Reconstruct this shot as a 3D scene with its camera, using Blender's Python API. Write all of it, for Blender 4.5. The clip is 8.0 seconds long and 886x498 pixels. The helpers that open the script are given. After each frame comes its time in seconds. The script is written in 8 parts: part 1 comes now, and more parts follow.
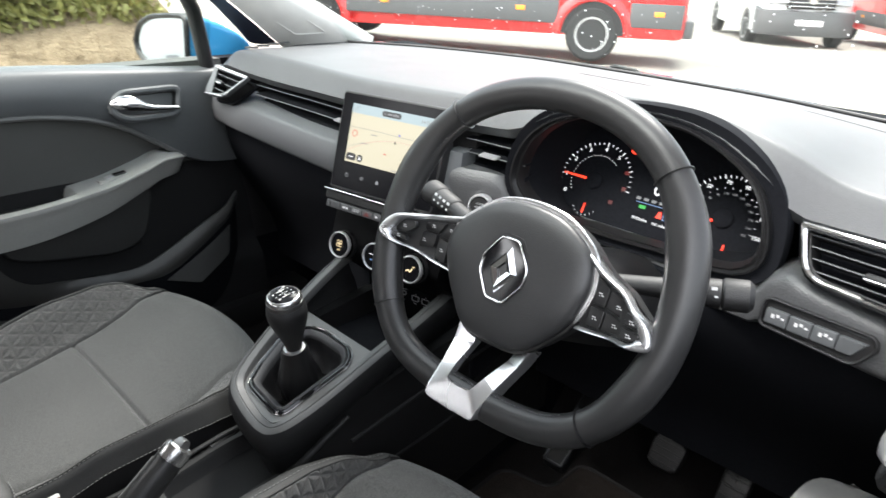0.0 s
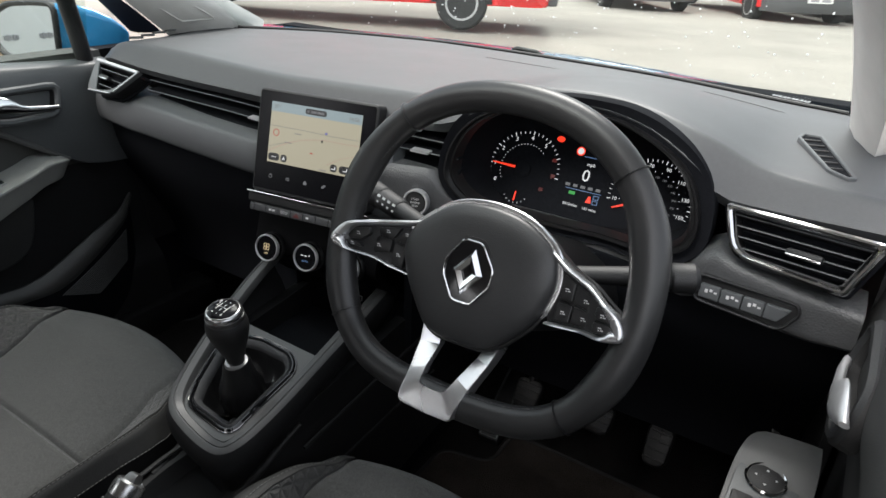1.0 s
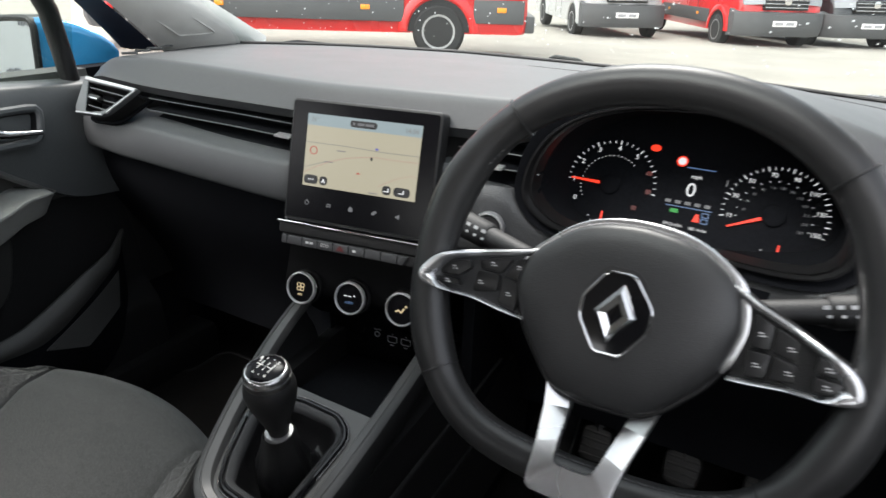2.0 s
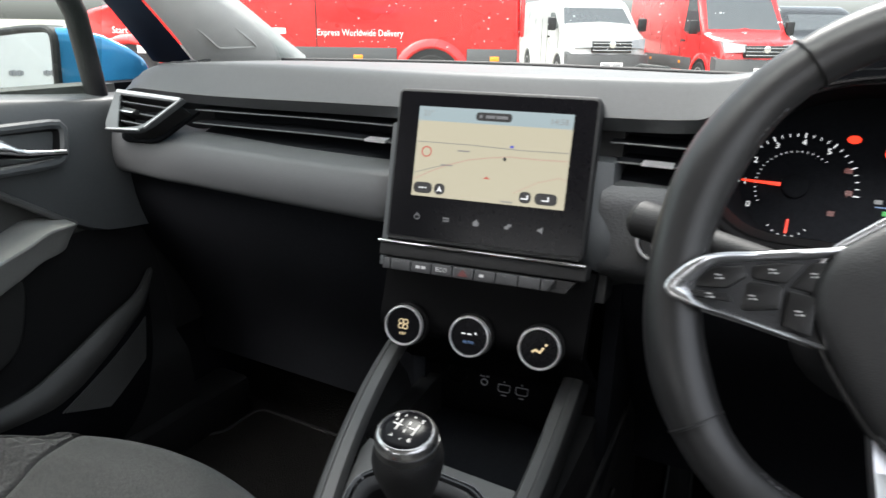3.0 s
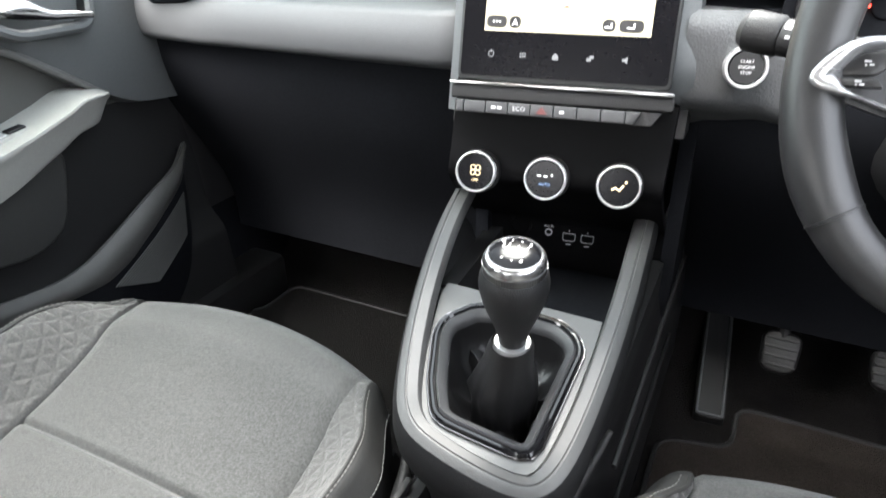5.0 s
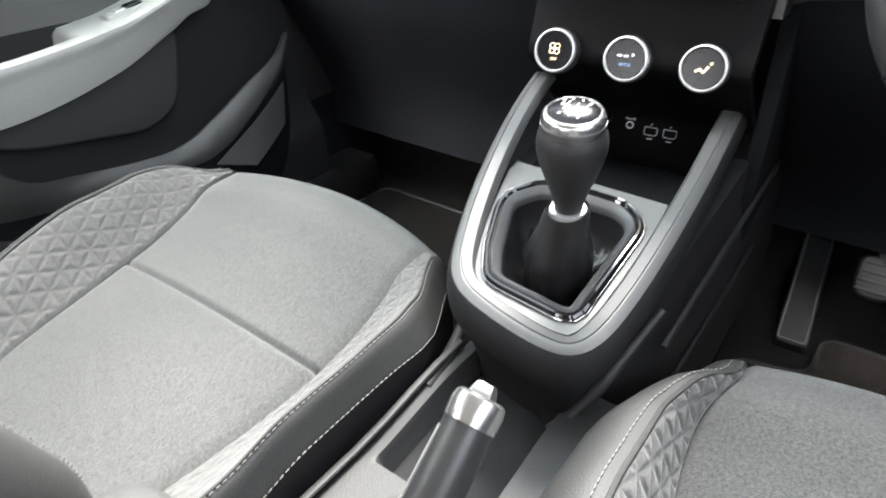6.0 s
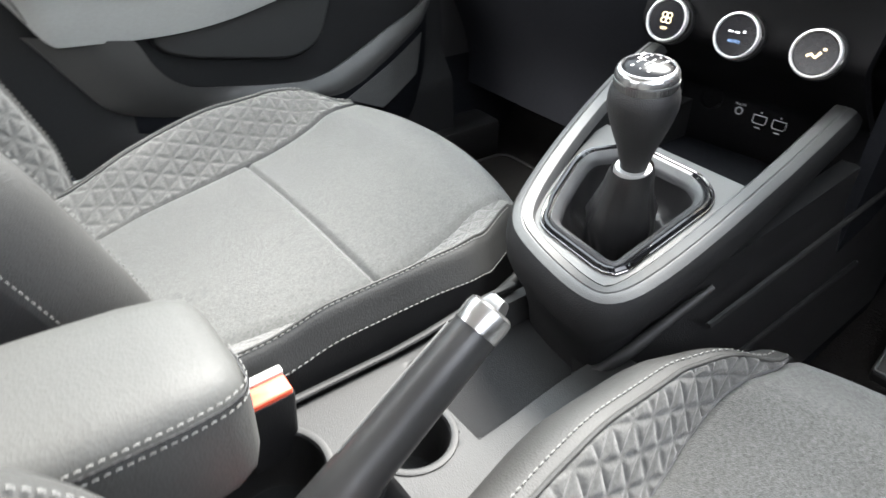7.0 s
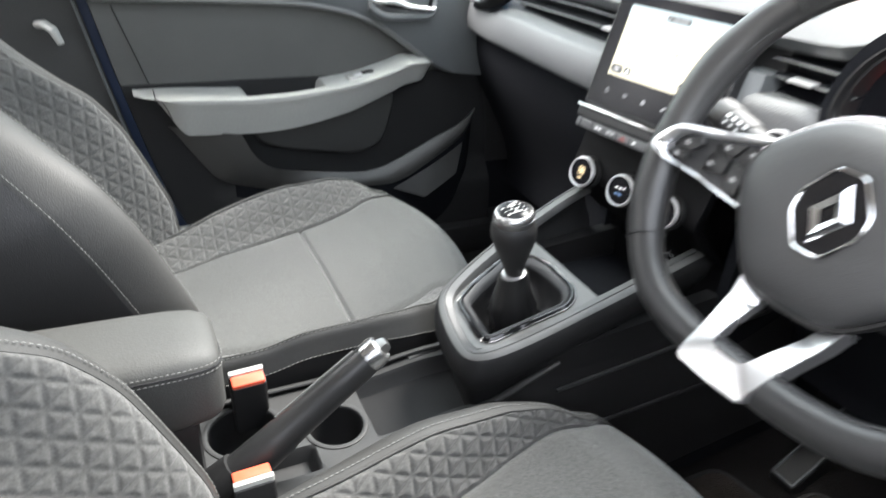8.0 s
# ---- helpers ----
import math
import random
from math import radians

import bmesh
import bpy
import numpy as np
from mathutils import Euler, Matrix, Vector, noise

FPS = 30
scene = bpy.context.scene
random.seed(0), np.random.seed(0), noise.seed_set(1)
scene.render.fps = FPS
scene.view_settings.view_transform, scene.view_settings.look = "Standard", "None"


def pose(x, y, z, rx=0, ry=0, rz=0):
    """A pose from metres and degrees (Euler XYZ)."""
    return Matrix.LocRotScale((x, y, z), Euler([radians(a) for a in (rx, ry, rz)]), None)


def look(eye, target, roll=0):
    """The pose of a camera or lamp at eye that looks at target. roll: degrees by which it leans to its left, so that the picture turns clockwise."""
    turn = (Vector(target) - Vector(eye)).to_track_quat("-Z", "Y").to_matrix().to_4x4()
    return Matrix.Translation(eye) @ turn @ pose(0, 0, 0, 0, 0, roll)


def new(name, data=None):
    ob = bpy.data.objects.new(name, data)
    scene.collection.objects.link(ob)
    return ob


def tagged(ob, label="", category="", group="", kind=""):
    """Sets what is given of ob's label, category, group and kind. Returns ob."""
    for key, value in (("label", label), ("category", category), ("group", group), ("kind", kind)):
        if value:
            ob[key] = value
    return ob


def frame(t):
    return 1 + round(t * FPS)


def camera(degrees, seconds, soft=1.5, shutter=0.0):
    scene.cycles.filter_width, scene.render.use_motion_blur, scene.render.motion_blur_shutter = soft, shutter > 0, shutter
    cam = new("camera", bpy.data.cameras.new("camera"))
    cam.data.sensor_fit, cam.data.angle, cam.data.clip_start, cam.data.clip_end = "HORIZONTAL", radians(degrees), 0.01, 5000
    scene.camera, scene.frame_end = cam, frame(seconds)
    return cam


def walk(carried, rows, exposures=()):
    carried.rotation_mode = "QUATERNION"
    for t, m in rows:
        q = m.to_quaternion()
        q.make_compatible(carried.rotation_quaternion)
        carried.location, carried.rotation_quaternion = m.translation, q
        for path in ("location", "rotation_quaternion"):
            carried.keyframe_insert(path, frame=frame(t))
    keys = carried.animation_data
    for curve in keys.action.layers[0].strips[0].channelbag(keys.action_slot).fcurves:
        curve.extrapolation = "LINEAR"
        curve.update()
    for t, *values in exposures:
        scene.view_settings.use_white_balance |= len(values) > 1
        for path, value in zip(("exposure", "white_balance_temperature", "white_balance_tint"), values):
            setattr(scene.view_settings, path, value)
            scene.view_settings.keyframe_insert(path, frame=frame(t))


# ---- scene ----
cam = camera(68.2, 8.0, shutter=0.4)
PATH = [
    (0, (0.7140, 0.1639, 1.1835), (-0.5320, 1.5011, 0.3713), 2.19),
    (0.5, (0.6800, 0.1265, 1.2065), (-0.3610, 1.5993, 0.3417), 2.75),
    (1, (0.6450, 0.1227, 1.2136), (-0.2960, 1.6522, 0.3343), 2.53),
    (1.2, (0.6200, 0.1306, 1.2124), (-0.2930, 1.6823, 0.3405), 2.16),
    (2.3, (0.4020, 0.2001, 1.1136), (-0.4880, 1.8238, 0.3578), 1.23),
    (2.5, (0.3610, 0.2125, 1.0932), (-0.5190, 1.8562, 0.3700), 0.85),
    (3, (0.2560, 0.2255, 1.0539), (-0.6300, 1.8951, 0.4030), 0.86),
    (3.5, (0.2050, 0.2163, 1.0451), (-0.6780, 1.8760, 0.3624), 0.56),
    (4, (0.1730, 0.1927, 1.0227), (-0.6390, 1.8809, 0.3213), 1.11),
    (4.2, (0.1660, 0.1819, 1.0300), (-0.6230, 1.8567, 0.2739), 0.82),
    (5.3, (0.1990, 0.1726, 0.9803), (-0.6430, 1.6963, -0.0040), -1.12),
    (5.5, (0.2080, 0.1683, 0.9704), (-0.6700, 1.6460, -0.0527), -1.28),
    (6, (0.2400, 0.1577, 0.9456), (-0.7860, 1.4877, -0.1386), -1.58),
    (6.5, (0.2770, 0.1522, 0.9278), (-0.8930, 1.3356, -0.1816), -0.45),
    (7, (0.3240, 0.1621, 0.9245), (-0.9690, 1.1961, -0.1969), 1.90),
    (7.5, (0.4350, 0.1735, 0.9762), (-1.0160, 1.0091, -0.1170), 4.36),
    (8, (0.6190, 0.1945, 1.0907), (-0.9410, 0.9945, 0.1274), 4.09),
]
walk(cam, [(t, look(eye, target, roll)) for t, eye, target, roll in PATH],
     [(0, 2.9), (0.3, 2.4), (0.6, 1.8), (1.0, 1.8), (2.5, 2.22), (3.5, 2.58), (3.8, 2.95), (4.0, 3.55), (4.3, 3.75), (5.5, 4.33), (6.2, 4.38), (7.0, 4.43), (7.5, 4.42), (8.0, 3.93)])

# ---- world and light ----
world = bpy.data.worlds.new("overcast")
scene.world = world
world.use_nodes = True
wn, wl = world.node_tree.nodes, world.node_tree.links
sky = wn.new("ShaderNodeTexSky")
sky.sky_type, sky.sun_disc = "NISHITA", False
sky.sun_elevation, sky.sun_rotation = radians(52), radians(200)
sky.air_density, sky.dust_density = 1.0, 4.0
pale = wn.new("ShaderNodeHueSaturation")
pale.inputs["Saturation"].default_value = 0.28
wl.new(sky.outputs[0], pale.inputs["Color"])
wl.new(pale.outputs[0], wn["Background"].inputs[0])
wn["Background"].inputs[1].default_value = 0.15
sun = new("sun", bpy.data.lights.new("sun", "SUN"))
sun.data.energy, sun.data.angle, sun.data.color = 1.2, radians(25), (1.0, 0.97, 0.92)
sun.matrix_basis = pose(0, 0, 10, 38, 0, 200)

# ---- materials ----


def mat(name, col, rough=0.5, metal=0.0, var=0.12, scale=60.0, bump=0.15, grain=900.0, coat=0.0, sheen=0.0, spec=0.5, dist=0.0006, rvar=0.08, broad=1.0):
    """Colour with two scales of variation, roughness wear and fine relief."""
    m = bpy.data.materials.new(name)
    m.use_nodes = True
    nt, lk = m.node_tree.nodes, m.node_tree.links
    b = nt["Principled BSDF"]
    b.inputs["Metallic"].default_value = metal
    b.inputs["Coat Weight"].default_value = coat
    b.inputs["Sheen Weight"].default_value = sheen
    b.inputs["Specular IOR Level"].default_value = spec
    tc = nt.new("ShaderNodeTexCoord")
    n1, n2 = nt.new("ShaderNodeTexNoise"), nt.new("ShaderNodeTexNoise")
    n1.inputs["Scale"].default_value, n1.inputs["Detail"].default_value = scale * 0.12, 3
    n2.inputs["Scale"].default_value, n2.inputs["Detail"].default_value = scale * 4, 4
    mx = nt.new("ShaderNodeMath")
    mx.operation = "MULTIPLY_ADD"
    mx.inputs[1].default_value = broad
    ramp = nt.new("ShaderNodeMapRange")
    ramp.inputs[1].default_value, ramp.inputs[2].default_value = 0.1 + 0.5 * broad, 0.9 + 0.5 * broad
    ramp.inputs[3].default_value, ramp.inputs[4].default_value = 1 - var, 1 + var
    hs = nt.new("ShaderNodeHueSaturation")
    hs.inputs["Color"].default_value = (*col, 1)
    for n in (n1, n2):
        lk.new(tc.outputs["Object"], n.inputs["Vector"])
    lk.new(n1.outputs[0], mx.inputs[0])
    lk.new(n2.outputs[0], mx.inputs[2])
    lk.new(mx.outputs[0], ramp.inputs[0])
    lk.new(ramp.outputs[0], hs.inputs["Value"])
    lk.new(hs.outputs[0], b.inputs["Base Color"])
    rr = nt.new("ShaderNodeMapRange")
    rr.inputs[3].default_value, rr.inputs[4].default_value = max(rough - rvar, 0.01), min(rough + rvar, 1)
    lk.new(n1.outputs[0], rr.inputs[0])
    lk.new(rr.outputs[0], b.inputs["Roughness"])
    if bump:
        n3 = nt.new("ShaderNodeTexVoronoi")
        n3.inputs["Scale"].default_value = grain
        bp = nt.new("ShaderNodeBump")
        bp.inputs["Strength"].default_value, bp.inputs["Distance"].default_value = bump, dist
        lk.new(tc.outputs["Object"], n3.inputs["Vector"])
        lk.new(n3.outputs["Distance"], bp.inputs["Height"])
        lk.new(bp.outputs[0], b.inputs["Normal"])
    return m


def glow(name, col, strength):
    m = bpy.data.materials.new(name)
    m.use_nodes = True
    b = m.node_tree.nodes["Principled BSDF"]
    b.inputs["Base Color"].default_value = (0.02, 0.02, 0.02, 1)
    b.inputs["Roughness"].default_value = 0.3
    b.inputs["Emission Color"].default_value = (*col, 1)
    b.inputs["Emission Strength"].default_value = strength * 0.30
    return m


def thin_glass(name, tint, gloss=0.35):
    m = bpy.data.materials.new(name)
    m.use_nodes = True
    nt, lk = m.node_tree.nodes, m.node_tree.links
    out = nt["Material Output"]
    nt.remove(nt["Principled BSDF"])
    tr, gl, fr, mix = (nt.new("ShaderNode" + k) for k in ("BsdfTransparent", "BsdfGlossy", "LayerWeight", "MixShader"))
    pw, ad = nt.new("ShaderNodeMath"), nt.new("ShaderNodeMath")
    pw.operation, ad.operation = "POWER", "MULTIPLY_ADD"
    tr.inputs[0].default_value = (*tint, 1)
    gl.inputs["Roughness"].default_value = 0.01
    fr.inputs["Blend"].default_value = 0.5
    pw.inputs[1].default_value = 4.0
    ad.inputs[1].default_value, ad.inputs[2].default_value = gloss, 0.02
    lk.new(fr.outputs["Facing"], pw.inputs[0])
    lk.new(pw.outputs[0], ad.inputs[0])
    lk.new(ad.outputs[0], mix.inputs[0])
    lk.new(tr.outputs[0], mix.inputs[1])
    lk.new(gl.outputs[0], mix.inputs[2])
    lk.new(mix.outputs[0], out.inputs[0])
    return m


SOFT = mat("soft_touch_dash", (0.064, 0.067, 0.070), 0.52, var=0.08, bump=0.22, grain=900, dist=0.0005)
SOFT2 = mat("moulded_fascia", (0.076, 0.081, 0.084), 0.44, var=0.08, bump=0.2, grain=900, dist=0.0005)
HARD = mat("hard_black_plastic", (0.0075, 0.0075, 0.008), 0.55, var=0.12, bump=0.35, grain=800)
# black plastic for deep shade: gloss cut, bluish haze put in the base colour
FOOT = mat("shaded_black_plastic", (0.0085, 0.0092, 0.0112), 0.85, var=0.3, bump=0.3, grain=700, spec=0.06)
TEXT = mat("knurled_trim", (0.066, 0.068, 0.070), 0.42, var=0.08, bump=0.5, grain=420, dist=0.0008)
SEAMT = mat("seam_thread", (0.15, 0.15, 0.145), 0.7, bump=0)
DOORG = mat("door_grey_plastic", (0.33, 0.335, 0.318), 0.5, var=0.08, bump=0.2, grain=900)
RIMG = mat("console_grey_plastic", (0.088, 0.088, 0.086), 0.42, var=0.06, bump=0.15, grain=1000)
DOORI = mat("door_insert_cloth", (0.062, 0.063, 0.060), 0.8, var=0.12, scale=150, bump=0.3, grain=1300)
# mat pile with the warm tint of the light in its brown
MATC = mat("lit_floor_mat_pile", (0.034, 0.028, 0.025), 0.95, var=0.45, scale=120, bump=1.0, grain=420, dist=0.003, spec=0.1)
DOORB = mat("door_black_trim", (0.011, 0.0112, 0.0118), 0.7, var=0.14, bump=0.3, grain=800, spec=0.25)
DOORR = mat("door_pocket_plastic", (0.042, 0.042, 0.0405), 0.46, var=0.08, bump=0.2, grain=900)
DOORD = mat("door_dark_trim", (0.024, 0.0245, 0.024), 0.65, var=0.12, bump=0.3, grain=800)
PANELB = mat("satin_black_panel", (0.0026, 0.0026, 0.003), 0.5, var=0.1, bump=0.1, grain=900, spec=0.08)
GLOSS = mat("gloss_black", (0.006, 0.006, 0.007), 0.06, var=0.02, bump=0, rvar=0.03)
SCREENF = mat("screen_glass", (0.004, 0.004, 0.005), 0.20, var=0.02, bump=0, rvar=0.03, spec=0.16)
CAPG = mat("knob_cap_gloss", (0.004, 0.004, 0.005), 0.22, var=0.02, bump=0, rvar=0.03, spec=0.11)
CHROME = mat("chrome", (0.78, 0.78, 0.78), 0.12, 1.0, var=0.03, bump=0, rvar=0.04)
SATIN = mat("satin_silver", (0.60, 0.60, 0.61), 0.36, 0.65, var=0.04, bump=0.05, grain=1500)
DARKCH = mat("smoked_chrome", (0.22, 0.21, 0.21), 0.1, 1.0, var=0.05, bump=0)
LEATHER = mat("leather_rim", (0.019, 0.0192, 0.0196), 0.37, var=0.10, bump=0.15, grain=1100, dist=0.0004)
PADM = mat("airbag_leatherette", (0.027, 0.0273, 0.0277), 0.42, var=0.10, bump=0.22, grain=800, dist=0.0005)
VINYL = mat("grey_leatherette", (0.034, 0.034, 0.033), 0.60, spec=0.35, var=0.10, bump=0.3, grain=620, dist=0.0006)
ARMV = mat("armrest_leatherette", (0.049, 0.0495, 0.0475), 0.62, spec=0.35, var=0.10, bump=0.22, grain=520, dist=0.0006)
BOOT = mat("gaiter_leatherette", (0.0085, 0.0085, 0.009), 0.36, var=0.10, bump=0.2, grain=700, dist=0.0005)
FABRIC = mat("grey_seat_cloth", (0.066, 0.067, 0.065), 0.9, var=0.62, scale=95, broad=0.12, bump=0.7, grain=1100, dist=0.0010, sheen=0.25, spec=0.2)
QUILT = mat("quilted_cloth", (0.078, 0.078, 0.076), 0.85, var=0.45, scale=95, broad=0.12, bump=0.6, grain=1500, dist=0.0006, sheen=0.25, spec=0.2)
KEYG = mat("key_grey_plastic", (0.055, 0.056, 0.058), 0.40, var=0.06, bump=0.1, grain=1100)
KNURL = mat("knurled_metal", (0.20, 0.20, 0.20), 0.34, 0.9, var=0.06, bump=0, rvar=0.06)
CAPM = mat("brushed_cap_metal", (0.50, 0.50, 0.50), 0.24, 0.95, var=0.04, bump=0.05, grain=1500)
TRAYG = mat("tray_plastic", (0.027, 0.027, 0.027), 0.52, spec=0.35, var=0.12, bump=0.25, grain=850, dist=0.0005)
RIMD = mat("console_rim_plastic", (0.066, 0.066, 0.066), 0.42, var=0.08, bump=0.15, grain=1000)
THREAD = mat("pale_thread", (0.17, 0.17, 0.162), 0.7, bump=0)
CARPET = mat("black_carpet", (0.011, 0.010, 0.0098), 0.95, var=0.4, scale=160, bump=1.0, grain=500, dist=0.002, spec=0.1)
RUBBER = mat("pedal_rubber", (0.004, 0.004, 0.0043), 0.55, bump=0.3, grain=400)
BLUE = mat("blue_metallic_paint", (0.030, 0.235, 0.480), 0.22, 0.3, var=0.06, bump=0, coat=1.0)
# the body blue again, made dark and dull so shade sits in the colour
BLUED = mat("shaded_body_blue", (0.003, 0.010, 0.030), 0.55, 0.0, var=0.06, bump=0)
PALE = mat("pale_pillar_cloth", (0.60, 0.585, 0.56), 0.9, var=0.08, scale=200, bump=0.4, grain=1300)
ORANGE = mat("buckle_red", (0.72, 0.10, 0.05), 0.35, var=0.05, bump=0)
REDP = mat("red_van_paint", (0.62, 0.018, 0.018), 0.28, var=0.06, scale=8, bump=0, coat=0.6)
WHITEP = mat("white_van_paint", (0.40, 0.40, 0.392), 0.3, var=0.05, scale=8, bump=0, coat=0.5)
BLACKP = mat("black_van_paint", (0.018, 0.019, 0.021), 0.25, var=0.1, scale=8, bump=0, coat=0.6)
CLAD = mat("grey_cladding", (0.075, 0.076, 0.078), 0.6, var=0.15, scale=20, bump=0.3, grain=120)
TYRE = mat("tyre_rubber", (0.020, 0.020, 0.020), 0.8, var=0.25, scale=30, bump=0.4, grain=90, dist=0.003)
SILVER = mat("silver_paint", (0.62, 0.62, 0.63), 0.27, 0.90, var=0.04, bump=0.05, grain=1500)
WHEELM = mat("steel_wheel", (0.42, 0.42, 0.42), 0.4, 0.7, var=0.12, scale=30, bump=0)
VGLASS = mat("dark_vehicle_glass", (0.030, 0.034, 0.037), 0.06, var=0.1, scale=4, bump=0)
# glossy glass, base lighter than VGLASS to hold part of the sky's reflection
SCREENG = mat("sky_lightened_glass", (0.060, 0.066, 0.068), 0.04, coat=1.0, spec=1.0, var=0.1, scale=4, bump=0)
LAMPM = mat("lamp_lens", (0.26, 0.27, 0.28), 0.10, var=0.25, scale=40, bump=0.2, grain=60)
LETTER = mat("white_lettering", (0.82, 0.80, 0.78), 0.5, var=0.04, bump=0)
CONCRETE = mat("pale_tarmac", (0.285, 0.265, 0.232), 0.9, var=0.22, scale=7, bump=0.6, grain=55, dist=0.006, spec=0.2)
DRYGRASS = mat("dry_grass_earth", (0.22, 0.170, 0.115), 0.95, var=0.5, scale=14, bump=0.8, grain=30, dist=0.02, spec=0.1)
LEAF = mat("hedge_leaf", (0.20, 0.20, 0.060), 0.6, var=0.6, scale=5, bump=0)
PANEL = mat("white_hoarding", (0.72, 0.73, 0.73), 0.6, var=0.06, scale=5, bump=0)
INK = mat("grey_print", (0.30, 0.30, 0.31), 0.6, bump=0)
# opaque white base: the glint of clear water painted into the drops
DROP = mat("white_glint_drop", (0.85, 0.86, 0.87), 0.08, var=0.02, bump=0)
ROOFL = mat("roof_lining", (0.42, 0.41, 0.40), 0.95, var=0.05, scale=150, bump=0.4, grain=1100)
GLASS = thin_glass("window_glass", (0.88, 0.91, 0.90), 0.22)
SIDEGLASS = thin_glass("side_glass", (0.86, 0.90, 0.88), 0.22)
MIRROR = mat("mirror_glass", (0.86, 0.88, 0.89), 0.015, 1.0, var=0.01, bump=0, rvar=0.004)
MAPG = glow("map_screen", (0.80, 0.74, 0.54), 0.47)
MAPSKY = glow("map_sky", (0.52, 0.66, 0.70), 0.46)
MAPD = glow("map_line", (0.36, 0.35, 0.34), 0.45)
MAPR = glow("map_red", (0.75, 0.12, 0.08), 0.5)
MAPP = glow("map_pink", (0.66, 0.42, 0.34), 0.55)
MAPB = glow("map_button", (0.02, 0.02, 0.022), 0.3)
MAPBL = glow("map_blue", (0.10, 0.12, 0.75), 0.5)
LITW = glow("lit_white", (0.92, 0.94, 0.96), 0.75)
LITDIM = glow("lit_grey", (0.55, 0.57, 0.60), 0.22)
LITR = glow("lit_red", (1.0, 0.05, 0.02), 1.1)
LITRD = glow("lit_dim_red", (0.75, 0.03, 0.02), 0.09)
LITG = glow("lit_green", (0.05, 0.75, 0.12), 0.4)
LITB = glow("lit_blue", (0.25, 0.45, 0.85), 0.35)
LITA = glow("lit_amber", (1.0, 0.78, 0.46), 0.6)
PRINT = mat("pale_print", (0.55, 0.55, 0.55), 0.5, bump=0)
AMBER = mat("amber_lens", (0.85, 0.30, 0.03), 0.25, bump=0)

# ---- mesh helpers ----
WORLD = {}
V = Vector


def hermite(x, table):
    """A smooth curve through (x, value) stations."""
    xs = [p[0] for p in table]
    ys = [p[1] for p in table]
    if x <= xs[0]:
        return ys[0]
    if x >= xs[-1]:
        return ys[-1]
    n = len(xs)
    d = [(ys[i + 1] - ys[i]) / (xs[i + 1] - xs[i]) for i in range(n - 1)]
    m = [d[0]] + [0.0 if d[i - 1] * d[i] <= 0 else 2 * d[i - 1] * d[i] / (d[i - 1] + d[i]) for i in range(1, n - 1)] + [d[-1]]
    i = max(k for k in range(n - 1) if xs[k] <= x)
    h = xs[i + 1] - xs[i]
    t = (x - xs[i]) / h
    return ((2 * t ** 3 - 3 * t * t + 1) * ys[i] + (t ** 3 - 2 * t * t + t) * h * m[i]
            + (-2 * t ** 3 + 3 * t * t) * ys[i + 1] + (t ** 3 - t * t) * h * m[i + 1])


def smooth(t):
    t = min(max(t, 0.0), 1.0)
    return t * t * (3 - 2 * t)


def thing(name, m, label, category, group="", kind=""):
    ob = new(name)
    if not isinstance(m, Matrix):
        m = Matrix.Translation(m)
    ob.matrix_basis = m
    ob.empty_display_size = 0.02
    WORLD[ob] = m.copy()
    return tagged(ob, label, category, group, kind)


def finish(bm, angle=38):
    bmesh.ops.remove_doubles(bm, verts=bm.verts, dist=1e-6)
    bmesh.ops.recalc_face_normals(bm, faces=bm.faces)
    lim = radians(angle)
    for f in bm.faces:
        f.smooth = True
    for e in bm.edges:
        e.smooth = not (len(e.link_faces) == 2 and e.calc_face_angle(0) > lim)


def part(name, bm, material, parent=None, label="", local=False, angle=38, done=False):
    """Links bm, given in world metres (or in the parent's own space if local), as one mesh under parent."""
    if not done:
        finish(bm, angle)
    if parent is not None and not local:
        bm.transform(WORLD[parent].inverted())
    me = bpy.data.meshes.new(name)
    bm.to_mesh(me)
    bm.free()
    me.materials.append(material)
    ob = new(name, me)
    if parent is not None:
        ob.parent = parent
        WORLD[ob] = WORLD[parent].copy()
    else:
        WORLD[ob] = Matrix()
    if label:
        ob["label"] = label
    return ob


def structure(name, bm, material, label, category="", angle=38):
    return tagged(part(name, bm, material, None, angle=angle), label, category or name, kind="structure")


def rounded(pts, r, n=4):
    """A closed outline with its corners rounded; r is one radius or one for each corner."""
    out = []
    k = len(pts)
    for i, p in enumerate(pts):
        p, a, c = V(p), V(pts[i - 1]), V(pts[(i + 1) % k])
        rr = r[i] if isinstance(r, (list, tuple)) else r
        d1, d2 = (a - p), (c - p)
        q = min(rr, 0.48 * d1.length, 0.48 * d2.length)
        if q < 1e-6:
            out.append(p)
            continue
        s, e = p + d1.normalized() * q, p + d2.normalized() * q
        for j in range(n + 1):
            t = j / n
            out.append(s * (1 - t) ** 2 + p * 2 * t * (1 - t) + e * t * t)
    return out


